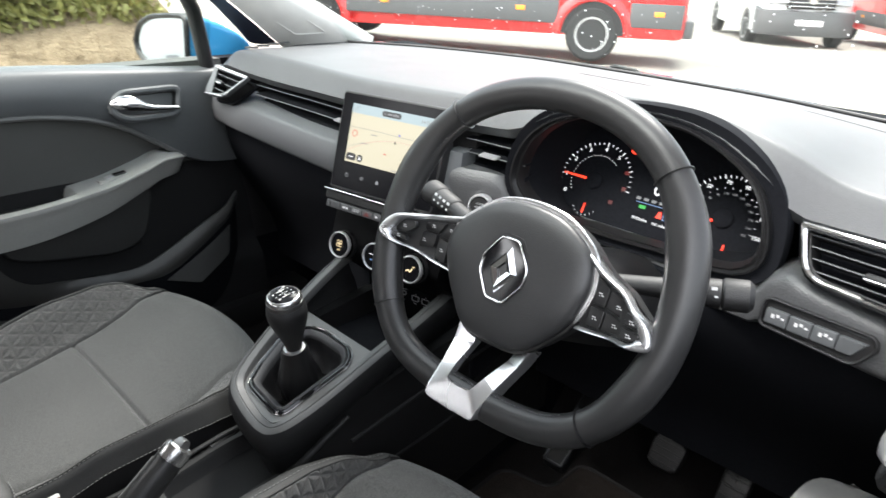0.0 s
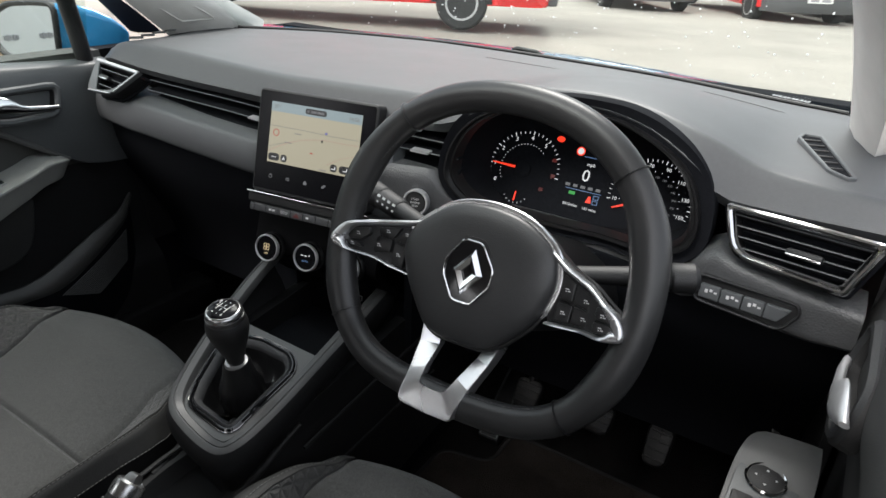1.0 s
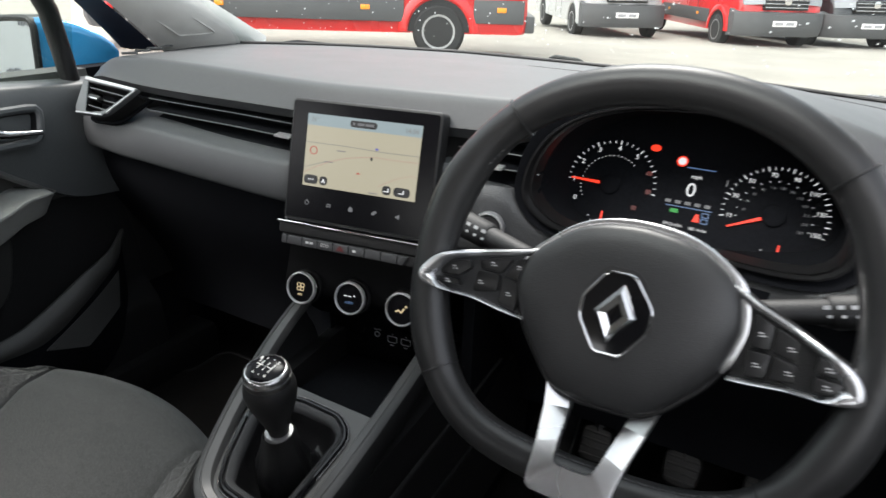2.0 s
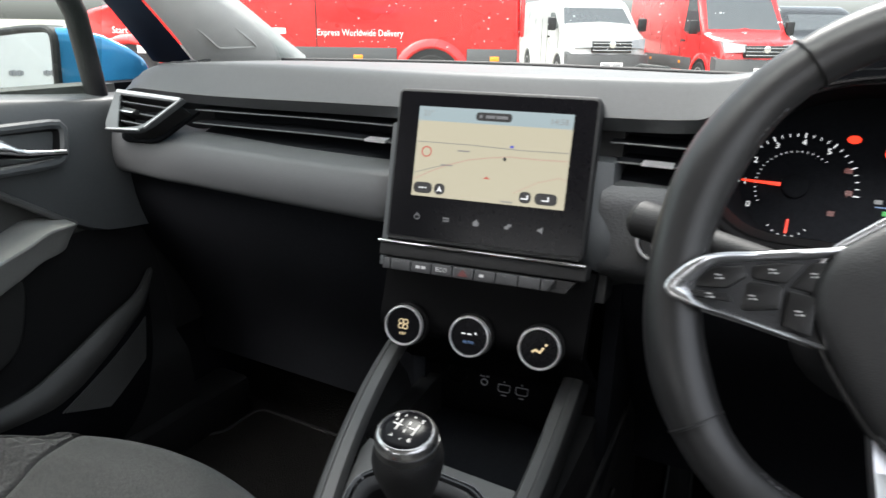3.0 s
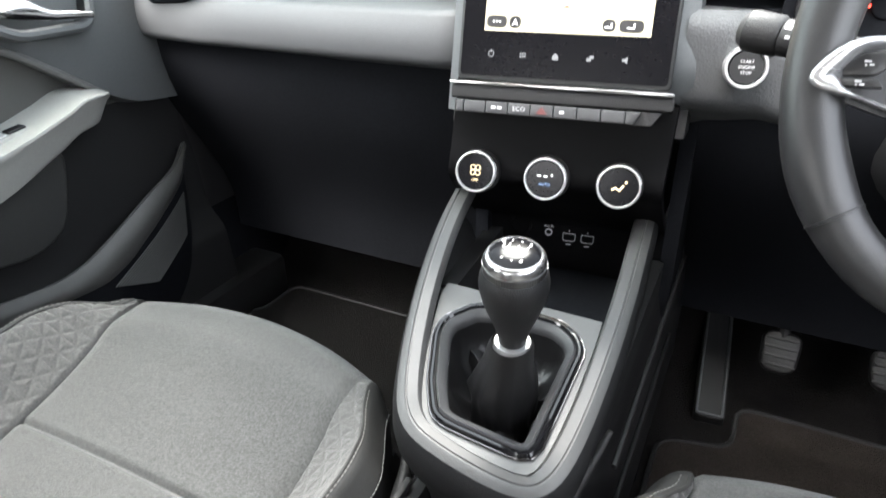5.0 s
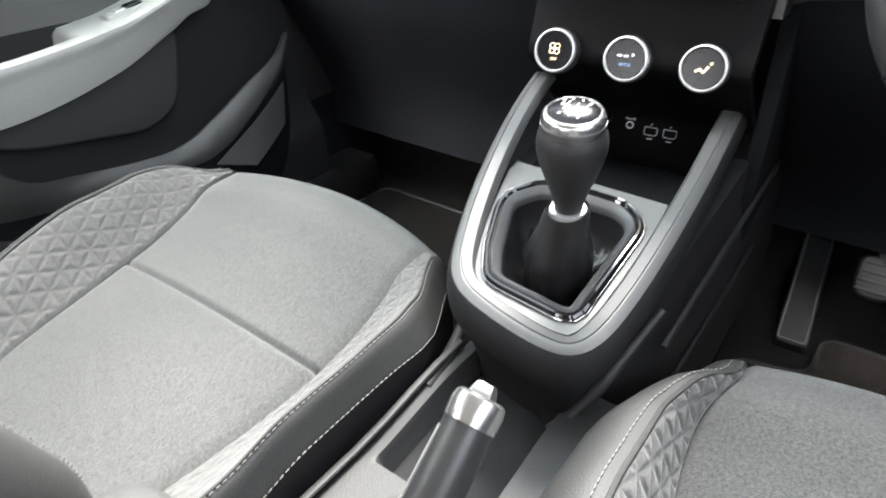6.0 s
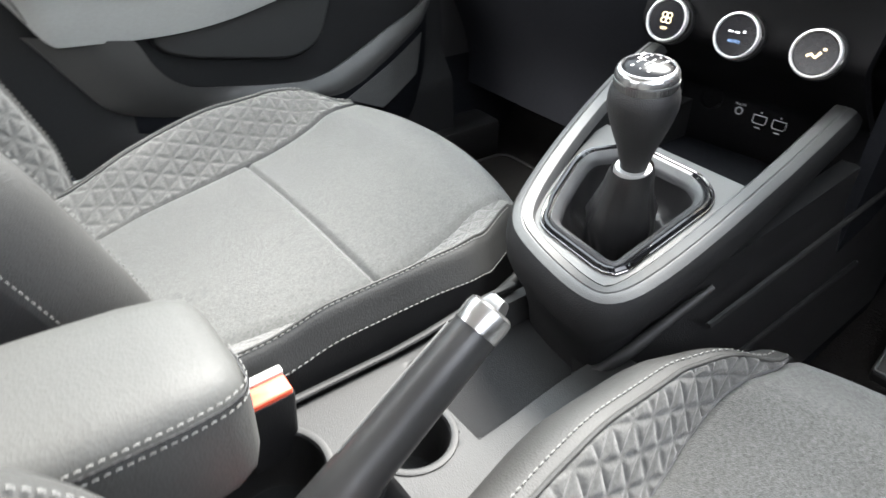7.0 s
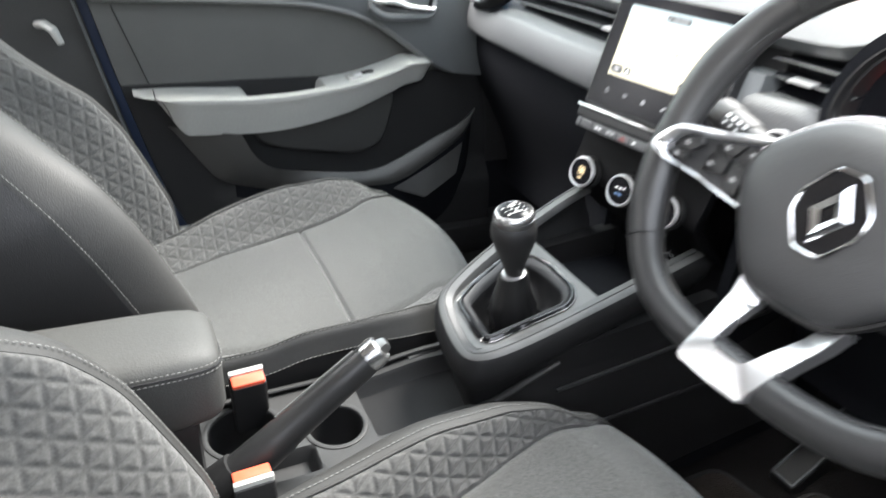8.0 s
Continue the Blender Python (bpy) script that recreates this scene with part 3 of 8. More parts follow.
def corner_vent(d, q, tabu):
    """A four-cornered side vent; q: corners top-left, top-right, bottom-right, bottom-left."""
    q = [V(p) for p in q]
    c = sum(q, V()) / 4
    m = basis(c, (q[1] - q[0]), (q[0] - q[3]).cross(q[1] - q[0]) * -1)
    if (m.to_3x3() @ V((0, 0, 1))).y > 0:
        m = basis(c, (q[1] - q[0]), (q[0] - q[3]).cross(q[1] - q[0]))
    mi = m.inverted()
    o = [(mi @ p).xy for p in q]
    o = [V((p[0], p[1])) for p in o]
    out = rounded([tuple(p) for p in o], [0.006, 0.006, 0.006, 0.022] if c.x > 0 else [0.006, 0.006, 0.022, 0.018])
    inn = shrink(out, 0.009)
    b = bmesh.new()
    if c.x < 0:
        hole = [o[0] + V((0.021, -0.0085)), o[1] + V((-0.016, -0.0075)), o[2] + V((-0.006, 0.0085)), o[3] + V((0.034, 0.0075))]
        inn = rounded([tuple(p) for p in hole], [0.004, 0.004, 0.016, 0.006])
        ring_plate(b, out, inn, -0.008, 0.0, m, 0.0012)
        fr = part("vent_frame", b, SOFT2, d, "smooth grey vent surround")
        for p0, p1, w, side in ((o[0], o[1], 0.0052, -1), (o[3], o[2], 0.0022, 1), (o[2], o[1], 0.0022, 1)):
            b = bmesh.new()
            dd = (p1 - p0).normalized()
            nn = V((-dd.y, dd.x)) * side
            plate(b, [p0 + dd * 0.006 + nn * 0.0006, p1 - dd * 0.006 + nn * 0.0006, p1 - dd * 0.008 + nn * (0.0006 + w), p0 + dd * 0.008 + nn * (0.0006 + w)], -0.002, 0.0012, m, 0.0004, 1)
            part("vent_trim", b, SATIN, fr, "satin silver vent trim line")
    else:
        ring_plate(b, shrink(out, -0.0005), shrink(out, 0.0065), -0.008, 0.0045, m, 0.0025)
        fr = part("vent_frame", b, CHROME, d, "bright metal vent frame")
    b = bmesh.new()
    plate(b, out, -0.034, -0.030, m)
    part("vent_backing", b, FOOT, fr)
    b = bmesh.new()
    ring_plate(b, shrink(inn, -0.002), inn, -0.032, -0.0015, m)
    part("vent_wall", b, HARD, fr)
    ys = [p.y for p in inn]
    nb = 4 if c.x > 0 else 3
    for k in range(nb):
        y = min(ys) + (max(ys) - min(ys)) * (k + 0.8) / (nb + 0.4)
        cross = []
        for i, p in enumerate(inn):
            n2 = inn[(i + 1) % len(inn)]
            if (p.y - y) * (n2.y - y) < 0:
                cross.append(p.x + (n2.x - p.x) * (y - p.y) / (n2.y - p.y))
        if len(cross) < 2:
            continue
        b = bmesh.new()
        box(b, ((min(cross) + max(cross)) / 2, y, -0.014), (max(cross) - min(cross), 0.0026, 0.018), m, 0.001)
        part("vent_blade", b, HARD, fr)
        b = bmesh.new()
        box(b, ((min(cross) + max(cross)) / 2, y, -0.0045), (max(cross) - min(cross), 0.0012, 0.0010), m)
        part("blade_edge", b, SOFT2, fr, "slim grey blade edge")
        if k == 1:
            b = bmesh.new()
            box(b, (tabu, y - 0.001, -0.002), (0.036, 0.009, 0.012), m, 0.003)
            part("vent_tab", b, HARD, fr)
            b = bmesh.new()
            box(b, (tabu, y - 0.004, 0.0045), (0.034, 0.0025, 0.002), m, 0.0008)
            part("tab_trim", b, CHROME, fr, "bright tab edge")


def ray_o(pts):
    return rounded(pts, 0.006)


def dashboard():
    d = thing("dashboard", (0, 1.0, 0.7), "dark grey soft-touch dashboard with long air slots and silver vents", "dashboard")
    b = bmesh.new()
    slab(b, dash_top, steps(-0.715, 0.715, 72), steps(0, 0.7, 14) + steps(0.735, 1, 8), lambda p: (0, 0.012 if p.y < 1.0 else 0, -0.014))
    part("top_pad", b, SOFT, d, "soft grained dash top")
    # moulded line across the pad on the driver side and demister slit
    for x0, x1, y0 in ((0.0, 0.17, 1.300), (0.43, 0.56, 1.235)):
        b = bmesh.new()
        pts = []
        for x in steps(x0, x1, 8):
            t = (y0 - 0.10 * (x - x0) - screen_edge(x)) / ((hermite(x, LIP_Y) + 0.026) - screen_edge(x)) * 0.7
            pts.append(dash_top(x, max(t, 0.01)) + V((0, 0, 0.0006)))
        tube(b, pts, [0.0004] + [0.0014] * (len(pts) - 2) + [0.0004], 6, flat=0.35)
        part("demister_slit", b, HARD, d, "thin black demister slit")
    slot_vent(d, -0.487, -0.108, -0.150, 0.014)
    slot_vent(d, 0.100, 0.205, 0.148, 0.014)
    # passenger fascia under the slot
    FT = [(-0.71, 0.905), (-0.63, 0.905), (-0.55, 0.897), (-0.49, 0.903), (-0.30, 0.906), (-0.10, 0.910)]
    FB = [(-0.71, 0.806), (-0.40, 0.816), (-0.11, 0.826)]

    def fascia(x, t):
        zt, zb = hermite(x, FT), hermite(x, FB)
        y = hermite(x, LIP_Y) - 0.004 - 0.019 * math.sin(math.pi * min(1, t * 0.85 + 0.06)) * 0.9
        roll = 0.016 * (1 - smooth(t / 0.14)) + 0.060 * smooth((t - 0.70) / 0.30) ** 1.6 + 0.020 * smooth((x + 0.130) / 0.024)
        return V((x, y + roll, zt + (zb - zt) * t))

    b = bmesh.new()
    slab(b, fascia, steps(-0.71, -0.105, 34), steps(0, 1, 22), (0, 0.05, 0))
    part("passenger_fascia", b, SOFT, d, "curved padded passenger fascia")
    corner_vent(d, [(-0.664, 0.886, 0.956), (-0.490, 0.862, 0.955), (-0.545, 0.843, 0.899), (-0.640, 0.838, 0.903)], -0.012)
    corner_vent(d, [(0.553, 0.869, 0.952), (0.712, 0.836, 0.957), (0.686, 0.812, 0.903), (0.574, 0.838, 0.903)], 0.012)
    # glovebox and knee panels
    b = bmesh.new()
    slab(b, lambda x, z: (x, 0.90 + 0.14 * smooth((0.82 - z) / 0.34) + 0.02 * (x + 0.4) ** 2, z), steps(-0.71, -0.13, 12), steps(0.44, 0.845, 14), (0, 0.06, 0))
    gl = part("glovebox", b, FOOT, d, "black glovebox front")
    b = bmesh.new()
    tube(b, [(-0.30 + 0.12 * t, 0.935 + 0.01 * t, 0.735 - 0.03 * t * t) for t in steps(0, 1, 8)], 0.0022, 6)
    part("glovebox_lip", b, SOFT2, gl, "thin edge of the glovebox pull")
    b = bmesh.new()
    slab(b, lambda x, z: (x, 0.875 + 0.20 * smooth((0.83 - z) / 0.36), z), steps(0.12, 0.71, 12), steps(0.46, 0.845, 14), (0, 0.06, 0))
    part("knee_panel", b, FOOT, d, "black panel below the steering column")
    # driver fascia with fine relief
    DT = [(0.105, 0.911), (0.17, 0.909), (0.20, 0.872), (0.26, 0.858), (0.46, 0.858), (0.53, 0.870), (0.553, 0.905), (0.58, 0.898), (0.71, 0.886)]
    DB = [(0.105, 0.792), (0.25, 0.782), (0.45, 0.800), (0.56, 0.815), (0.66, 0.812), (0.71, 0.822)]
    DY = [(0.105, 0.820), (0.16, 0.840), (0.24, 0.872), (0.36, 0.885), (0.48, 0.868), (0.56, 0.838), (0.71, 0.815)]
    b = bmesh.new()

    def dfas(x, t):
        zt, zb = hermite(x, DT), hermite(x, DB)
        return V((x, hermite(x, DY) + 0.004 + 0.055 * smooth((t - 0.60) / 0.40) ** 1.5 + 0.012 * (1 - smooth(t / 0.1)), zt + (zb - zt) * t))

    slab(b, dfas, steps(0.105, 0.71, 44), steps(0, 1, 14), (0, 0.05, 0))
    part("driver_fascia", b, TEXT, d, "dark knurled trim panel around the column")
    # end caps towards the doors
    for s in (-1, 1):
        b = bmesh.new()
        slab(b, lambda y, z: (s * 0.716, y, z), steps(0.86, 1.25, 4), steps(0.50, 0.930 if s < 0 else 0.975, 6), (s * 0.012, 0, 0))
        part("end_cap", b, HARD, d)
    # row of grille slots by each end of the windscreen
    for s in (-1, 1):
        gv = bmesh.new()
        if s < 0:
            # passenger side: a row of small pale slots
            gv.free()
            for k in range(4):
                gv = bmesh.new()
                p = V((-0.630 - 0.0150 * k, 0.960 + 0.038 * k, 0.9880))
                plate(gv, rounded([(-0.015, -0.005), (0.012, -0.006), (0.016, 0.005), (-0.012, 0.006)], 0.005), -0.002, 0.0018, basis(p, (0.45, 0.85, 0.0), (-0.05, -0.05, 1)), 0.0006)
                part("demister_slot", gv, RIMG, d, "pale demister slot")
            continue
        o = ray_o([(-0.080, 0.002), (-0.072, 0.026), (0.082, 0.006), (0.086, -0.006), (0.060, -0.018), (-0.060, -0.010)])
        c = V((0.629, 1.000, 0.9895))
        m = basis(c, (0.42, -0.90, -0.03), (0.05, -0.05, 1))
        ring_plate(gv, o, shrink(o, 0.0045), -0.006, 0.0035, m, 0.001)
        g = part("demister_frame", gv, SOFT2, d, "side window demister outlet")
        gv = bmesh.new()
        plate(gv, shrink(o, 0.004), -0.005, 0.0008, m)
        part("demister_backing", gv, FOOT, g)
        for k in range(6):
            gv = bmesh.new()
            box(gv, (-0.052 + 0.021 * k, 0.004 - 0.0022 * k, 0.0014), (0.0035, 0.024 - 0.0015 * k, 0.003), m, 0.0008)
            part("demister_blade", gv, HARD, g)
    # switch block below the driver's vent
    m = basis((0.612, 0.828, 0.858), (0.99, -0.13, 0.02), (-0.10, -1, 0.20))
    o = rounded([(-0.066, -0.014), (0.030, -0.018), (0.046, 0.006), (0.040, 0.018), (-0.066, 0.019)], 0.010)
    b = bmesh.new()
    ring_plate(b, o, shrink(o, 0.003), -0.02, 0.004, m, 0.0012)
    sw = part("switch_surround", b, HARD, d, "black surround of the lamp switches")
    b = bmesh.new()
    plate(b, shrink(o, 0.003), -0.02, -0.002, m)
    part("switch_well", b, HARD, sw)
    for k in range(4):
        x0, x1 = -0.060 + 0.0235 * k, -0.0375 + 0.0235 * k
        oo = [(x0, -0.008), (x1 - (0.008 if k == 3 else 0), -0.008), (x1 + (0.003 if k == 3 else 0), 0.008), (x0, 0.008)]
        b = bmesh.new()
        plate(b, rounded(oo, 0.002), -0.01, 0.004, m, 0.0012)
        part("switch_key", b, SOFT2, sw)
        if k < 3:
            b = bmesh.new()
            for j in range(3):
                box(b, (x0 + 0.008 + 0.005 * j, 0.001 + 0.0015 * (j % 2), 0.0042), (0.0032, 0.004 - 0.001 * j, 0.0004), m)
            part("switch_mark", b, PRINT, sw, "pale printed symbol")
    # start button
    m = basis((0.159, 0.834, 0.864), (0.97, 0.22, 0), (0.20, -1, 0.18))
    b = bmesh.new()
    lathe(b, [(0.0192, -0.006), (0.0192, 0.003), (0.0182, 0.005), (0.0164, 0.005), (0.0156, 0.003), (0.0156, -0.004)], 36, m, False)
    st = part("start_ring", b, SATIN, d, "bright ring of the start button")
    b = bmesh.new()
    lathe(b, [(0.0154, -0.006), (0.0154, 0.002), (0.0142, 0.0038)], 32, m)
    part("start_button", b, HARD, st, "black engine start and stop button")
    for i, tx in enumerate(("START", "ENGINE", "STOP")):
        words(tx, 0.0040, at(m, 0, 0.0050 - 0.0049 * i, 0.0041), PRINT, st)
    # identification sticker at the foot of the glass
    b = bmesh.new()
    m = basis((0.555, 1.325, 0.9885), (0.95, -0.30, 0), (0, -0.1, 1))
    box(b, (0, 0, 0), (0.060, 0.008, 0.0006), m)
    lab = part("glass_sticker", b, INK, d, "small pale sticker with dark bars")
    b = bmesh.new()
    for k in range(12):
        box(b, (-0.026 + 0.0045 * k + 0.001 * (k % 3), 0, 0.0005), (0.0022, 0.006, 0.0004), m)
    part("sticker_bar", b, HARD, lab)
    return d


dashboard()


# ---- instrument cluster ----
def cluster():
    cl = thing("instrument_cluster", (0.36, 0.955, 0.912), "black instrument cluster with two dials, red needles and a trip display", "instrument cluster")
    out = [(0.177, 0.905), (0.181, 0.945), (0.200, 0.986), (0.235, 1.015), (0.29, 1.031), (0.36, 1.038), (0.43, 1.036), (0.475, 1.026), (0.512, 1.005), (0.538, 0.972), (0.547, 0.930), (0.545, 0.888), (0.522, 0.864), (0.46, 0.854), (0.35, 0.850), (0.240, 0.854), (0.208, 0.864), (0.185, 0.886)]
    rim = [(0.187, 0.908), (0.191, 0.940), (0.208, 0.974), (0.238, 1.000), (0.285, 1.016), (0.355, 1.024), (0.420, 1.018), (0.457, 1.009), (0.489, 0.996), (0.512, 0.977), (0.527, 0.948), (0.533, 0.915), (0.529, 0.890), (0.510, 0.875), (0.46, 0.866), (0.35, 0.861), (0.245, 0.864), (0.217, 0.872), (0.194, 0.892)]
    inn = [(0.208, 0.910), (0.218, 0.945), (0.248, 0.976), (0.29, 0.991), (0.36, 0.997), (0.42, 0.994), (0.455, 0.988), (0.485, 0.976), (0.506, 0.958), (0.518, 0.935), (0.520, 0.910), (0.516, 0.890), (0.502, 0.878), (0.46, 0.868), (0.35, 0.852), (0.262, 0.856), (0.226, 0.872)]
    mid = V((0.36, 0.935))

    def told(pts):
        return [p + mid for p in ray_out([tuple(V(q) - mid) for q in rounded(pts, 0.03)], 96)]

    o, r, i = told(out), told(rim), told(inn)

    m0 = basis((0.36, 0.955, 0.912), (1, 0, 0), (0, -1, 0.5))      # dial plane

    def yo(x):
        return hermite(x, LIP_Y) - 0.003

    b = bmesh.new()
    rings(b, [[(p.x, yo(p.x) + 0.022, p.y) for p in o],
              [(p.x, yo(p.x) + 0.004, p.y) for p in o],
              [(p.x, yo(p.x) + 0.001, p.y) for p in [q.lerp(mid, 0.006) for q in o]],
              [(p.x, yo(p.x) + 0.006, p.y) for p in r],
              [(p.x, yo(p.x) + 0.030, p.y) for p in r]], False, False)
    part("cowl", b, FOOT, cl, "deep black cowl around the dials")
    b = bmesh.new()
    prof = ((0.002, 0.016), (0.000, 0.002), (0.006, -0.0025), (0.022, -0.0025), (0.030, 0.001), (0.040, 0.004), (0.062, 0.003), (0.075, 0.010), (0.085, 0.022))
    rings(b, [[(p.x, yo(p.x) + d, p.y) for p in [q.lerp(mid, k) for q in r]] for k, d in prof], False, False)
    part("bezel", b, BOOT, cl, "dark grey stepped bezel round the lens")
    b = bmesh.new()
    rings(b, [[(p.x, yo(p.x) + 0.018, p.y) for p in [q.lerp(mid, 0.080) for q in r]],
              [(p.x * 0.985 + 0.0054, 0.9515 + 0.5 * (p.y - 0.912) * 0.98, 0.912 + (p.y - 0.912) * 0.98) for p in i]], False, False)
    part("lens_wall", b, FOOT, cl, "black wall between bezel and dials")
    b = bmesh.new()
    plate(b, [(p.x - 0.36, (p.y - 0.912) * 1.118) for p in i], -0.012, 0.0, m0)
    part("dial_plate", b, FOOT, cl, "plain black dial plate")
    for cx, cz, labels, a0, a1 in ((-0.0945, -0.007, "01234567", 211, -4), (0.0900, -0.010, "10 30 50 70 90 110 130 150".split(), 190, -17)):
        mm = at(m0, cx, cz)
        b = bmesh.new()
        n = 29 if cx < 0 else 31
        for k in range(n):
            a = radians(a0 + (a1 - a0) * k / (n - 1))
            big = k % 4 == 0
            mk = mm @ Matrix.Rotation(a, 4, "Z")
            box(b, (0.0530, 0, 0.0006), (0.0052 if big else 0.0034, 0.0011 if big else 0.0007, 0.0003), mk)
            if cx > 0 and k % 2 == 0:
                box(b, (0.0385, 0, 0.0006), (0.0018, 0.0006, 0.0003), mk)
            if cx < 0 and k < 22:
                box(b, (0.036, 0, 0.0006), (0.0016, 0.0006, 0.0003), mk)
        dial = part("dial_marks", b, LITW, cl, "white lit dial marks")
        for k, tx in enumerate(labels):
            if cx < 0 and k > 5:
                continue
            a = radians(a0 + (a1 - a0) * k / (len(labels) - 1))
            words(tx, 0.0084 if cx < 0 else 0.0070, at(mm, 0.0455 * math.cos(a), 0.0455 * math.sin(a), 0.0006), LITW, dial, "numeral")
        if cx < 0:
            for k in (6, 7):
                a = radians(a0 + (a1 - a0) * k / (len(labels) - 1))
                words(str(k), 0.0070, at(mm, 0.0455 * math.cos(a), 0.0455 * math.sin(a), 0.0006), LITRD, dial, "numeral")
        else:
            for v in range(30, 251, 20):
                a = radians(a0 + (a1 - a0) * (v / 1.609 - 10) / 140)
                words(str(v), 0.0040, at(mm, 0.0315 * math.cos(a), 0.0315 * math.sin(a), 0.0006), LITDIM, dial, "numeral")
        na = radians(179 if cx < 0 else 205)
        b = bmesh.new()
        mk = mm @ Matrix.Rotation(na, 4, "Z")
        plate(b, [(0.013, -0.0017), (0.049, -0.0008), (0.049, 0.0008), (0.013, 0.0017)], 0.001, 0.0025, mk)
        part("needle", b, LITR, dial, "glowing red needle")
        b = bmesh.new()
        lathe(b, [(0.012, 0.0004), (0.012, 0.003), (0.010, 0.004)], 24, mm)
        part("needle_hub", b, FOOT, dial)
        # small temperature or fuel gauge below
        b = bmesh.new()
        sx = cx - 0.001 if cx < 0 else cx + 0.012
        for k in range(7):
            a = radians(215 + 110 * k / 6)
            box(b, (0.020, 0, 0.0006), (0.002, 0.0007, 0.0003), at(m0, sx, -0.038) @ Matrix.Rotation(a, 4, "Z"))
        part("small_gauge_marks", b, LITW, cl)
        b = bmesh.new()
        plate(b, [(-0.0012, -0.013), (0.0012, -0.013), (0.0008, 0.001), (-0.0008, 0.001)], 0.001, 0.002, at(m0, sx, -0.042))
        part("small_needle", b, LITR, cl, "short red gauge needle")
    # middle display
    words("0", 0.024, at(m0, -0.001, 0.002, 0.0006), LITW, cl, "numeral")
    words("mph", 0.0068, at(m0, 0.002, 0.0185, 0.0006), LITW, cl)
    b = bmesh.new()
    for k in range(5):
        box(b, (-0.023 + 0.0110 * k, -0.0135, 0.0006), (0.0065, 0.0040, 0.0003), m0, 0)
    part("status_symbol", b, LITDIM, cl, "row of grey status symbols")
    b = bmesh.new()
    box(b, (0.001, -0.0185, 0.0006), (0.052, 0.0010, 0.0003), m0)
    part("display_line", b, LITB, cl, "thin blue display line")
    b = bmesh.new()
    box(b, (0.005, 0.0285, 0.0006), (0.032, 0.0010, 0.0003), m0)
    part("display_line", b, LITB, cl, "thin blue display line")
    b = bmesh.new()
    box(b, (-0.014, -0.0240, 0.0006), (0.009, 0.0045, 0.0003), m0)
    part("seat_belt_symbol", b, LITG, cl, "green lit symbol")
    b = bmesh.new()
    plate(b, [(-0.004, -0.0045), (0.004, -0.0045), (0.0015, 0.0045), (-0.0015, 0.0045)], 0.0002, 0.0008, at(m0, 0.012, -0.0285))
    part("belt_warning", b, LITR, cl, "red lit belt warning")
    b = bmesh.new()
    for y in (-0.024, -0.031):
        ring_plate(b, rounded([(-0.004, -0.003), (0.004, -0.003), (0.004, 0.003), (-0.004, 0.003)], 0.001), rounded([(-0.003, -0.002), (0.003, -0.002), (0.003, 0.002), (-0.003, 0.002)], 0.001), 0.0002, 0.0008, at(m0, 0.021, y))
    part("seat_symbol", b, LITB, cl)
    words("5912miles", 0.0054, at(m0, -0.012, -0.0405, 0.0006), LITW, cl)
    words("165 miles", 0.0054, at(m0, 0.016, -0.0415, 0.0006), LITW, cl)
    b = bmesh.new()
    lathe(b, [(0.0055, 0.0003), (0.0055, 0.0008)], 20, at(m0, -0.0178, 0.0345))
    part("limit_disc", b, LITW, cl, "lit speed limit disc")
    b = bmesh.new()
    lathe(b, [(0.0062, 0.0003), (0.0062, 0.0010), (0.0046, 0.0010), (0.0046, 0.0003)], 20, at(m0, -0.0178, 0.0345), False)
    part("limit_ring", b, LITR, cl, "red ring of the speed limit sign")
    b = bmesh.new()
    lathe(b, [(0.0048, 0.0003), (0.0048, 0.0010)], 16, at(m0, -0.051, 0.0455) @ Matrix.Diagonal((1.25, 0.85, 1, 1)))
    part("brake_warning", b, LITR, cl, "red brake warning lamp")
    for u, v in ((-0.051, 0.014), (-0.048, -0.008), (-0.060, -0.030)):
        b = bmesh.new()
        box(b, (u, v, 0.0006), (0.006, 0.005, 0.0003), m0, 0)
        part("dim_warning", b, LITRD, cl, "dim red warning lamp")
    b = bmesh.new()
    box(b, (0.0355, 0.017, 0.0006), (0.0012, 0.007, 0.0003), m0)
    part("shift_mark", b, LITDIM, cl)


cluster()

# ---- steering wheel ----
WTILT = radians(22)
WM = basis((0.367, 0.622, 0.901), (1, 0, 0), (0, -math.cos(WTILT), math.sin(WTILT))) @ Matrix.Rotation(radians(0.5), 4, "Z")


RZ = -0.002


def rim_point(a):
    """The flat-bottomed rim, angle a anticlockwise from the right."""
    r, cy = 0.1665 + (0.0055 * math.sin(2 * a) ** 2 if math.sin(a) > 0 else 0.0), 0.016
    x, y = 0.005 + r * math.cos(a), cy + r * math.sin(a)
    if y < -0.02:
        y = -((-y) ** -6 + 0.131 ** -6) ** (-1 / 6)
    return x, y


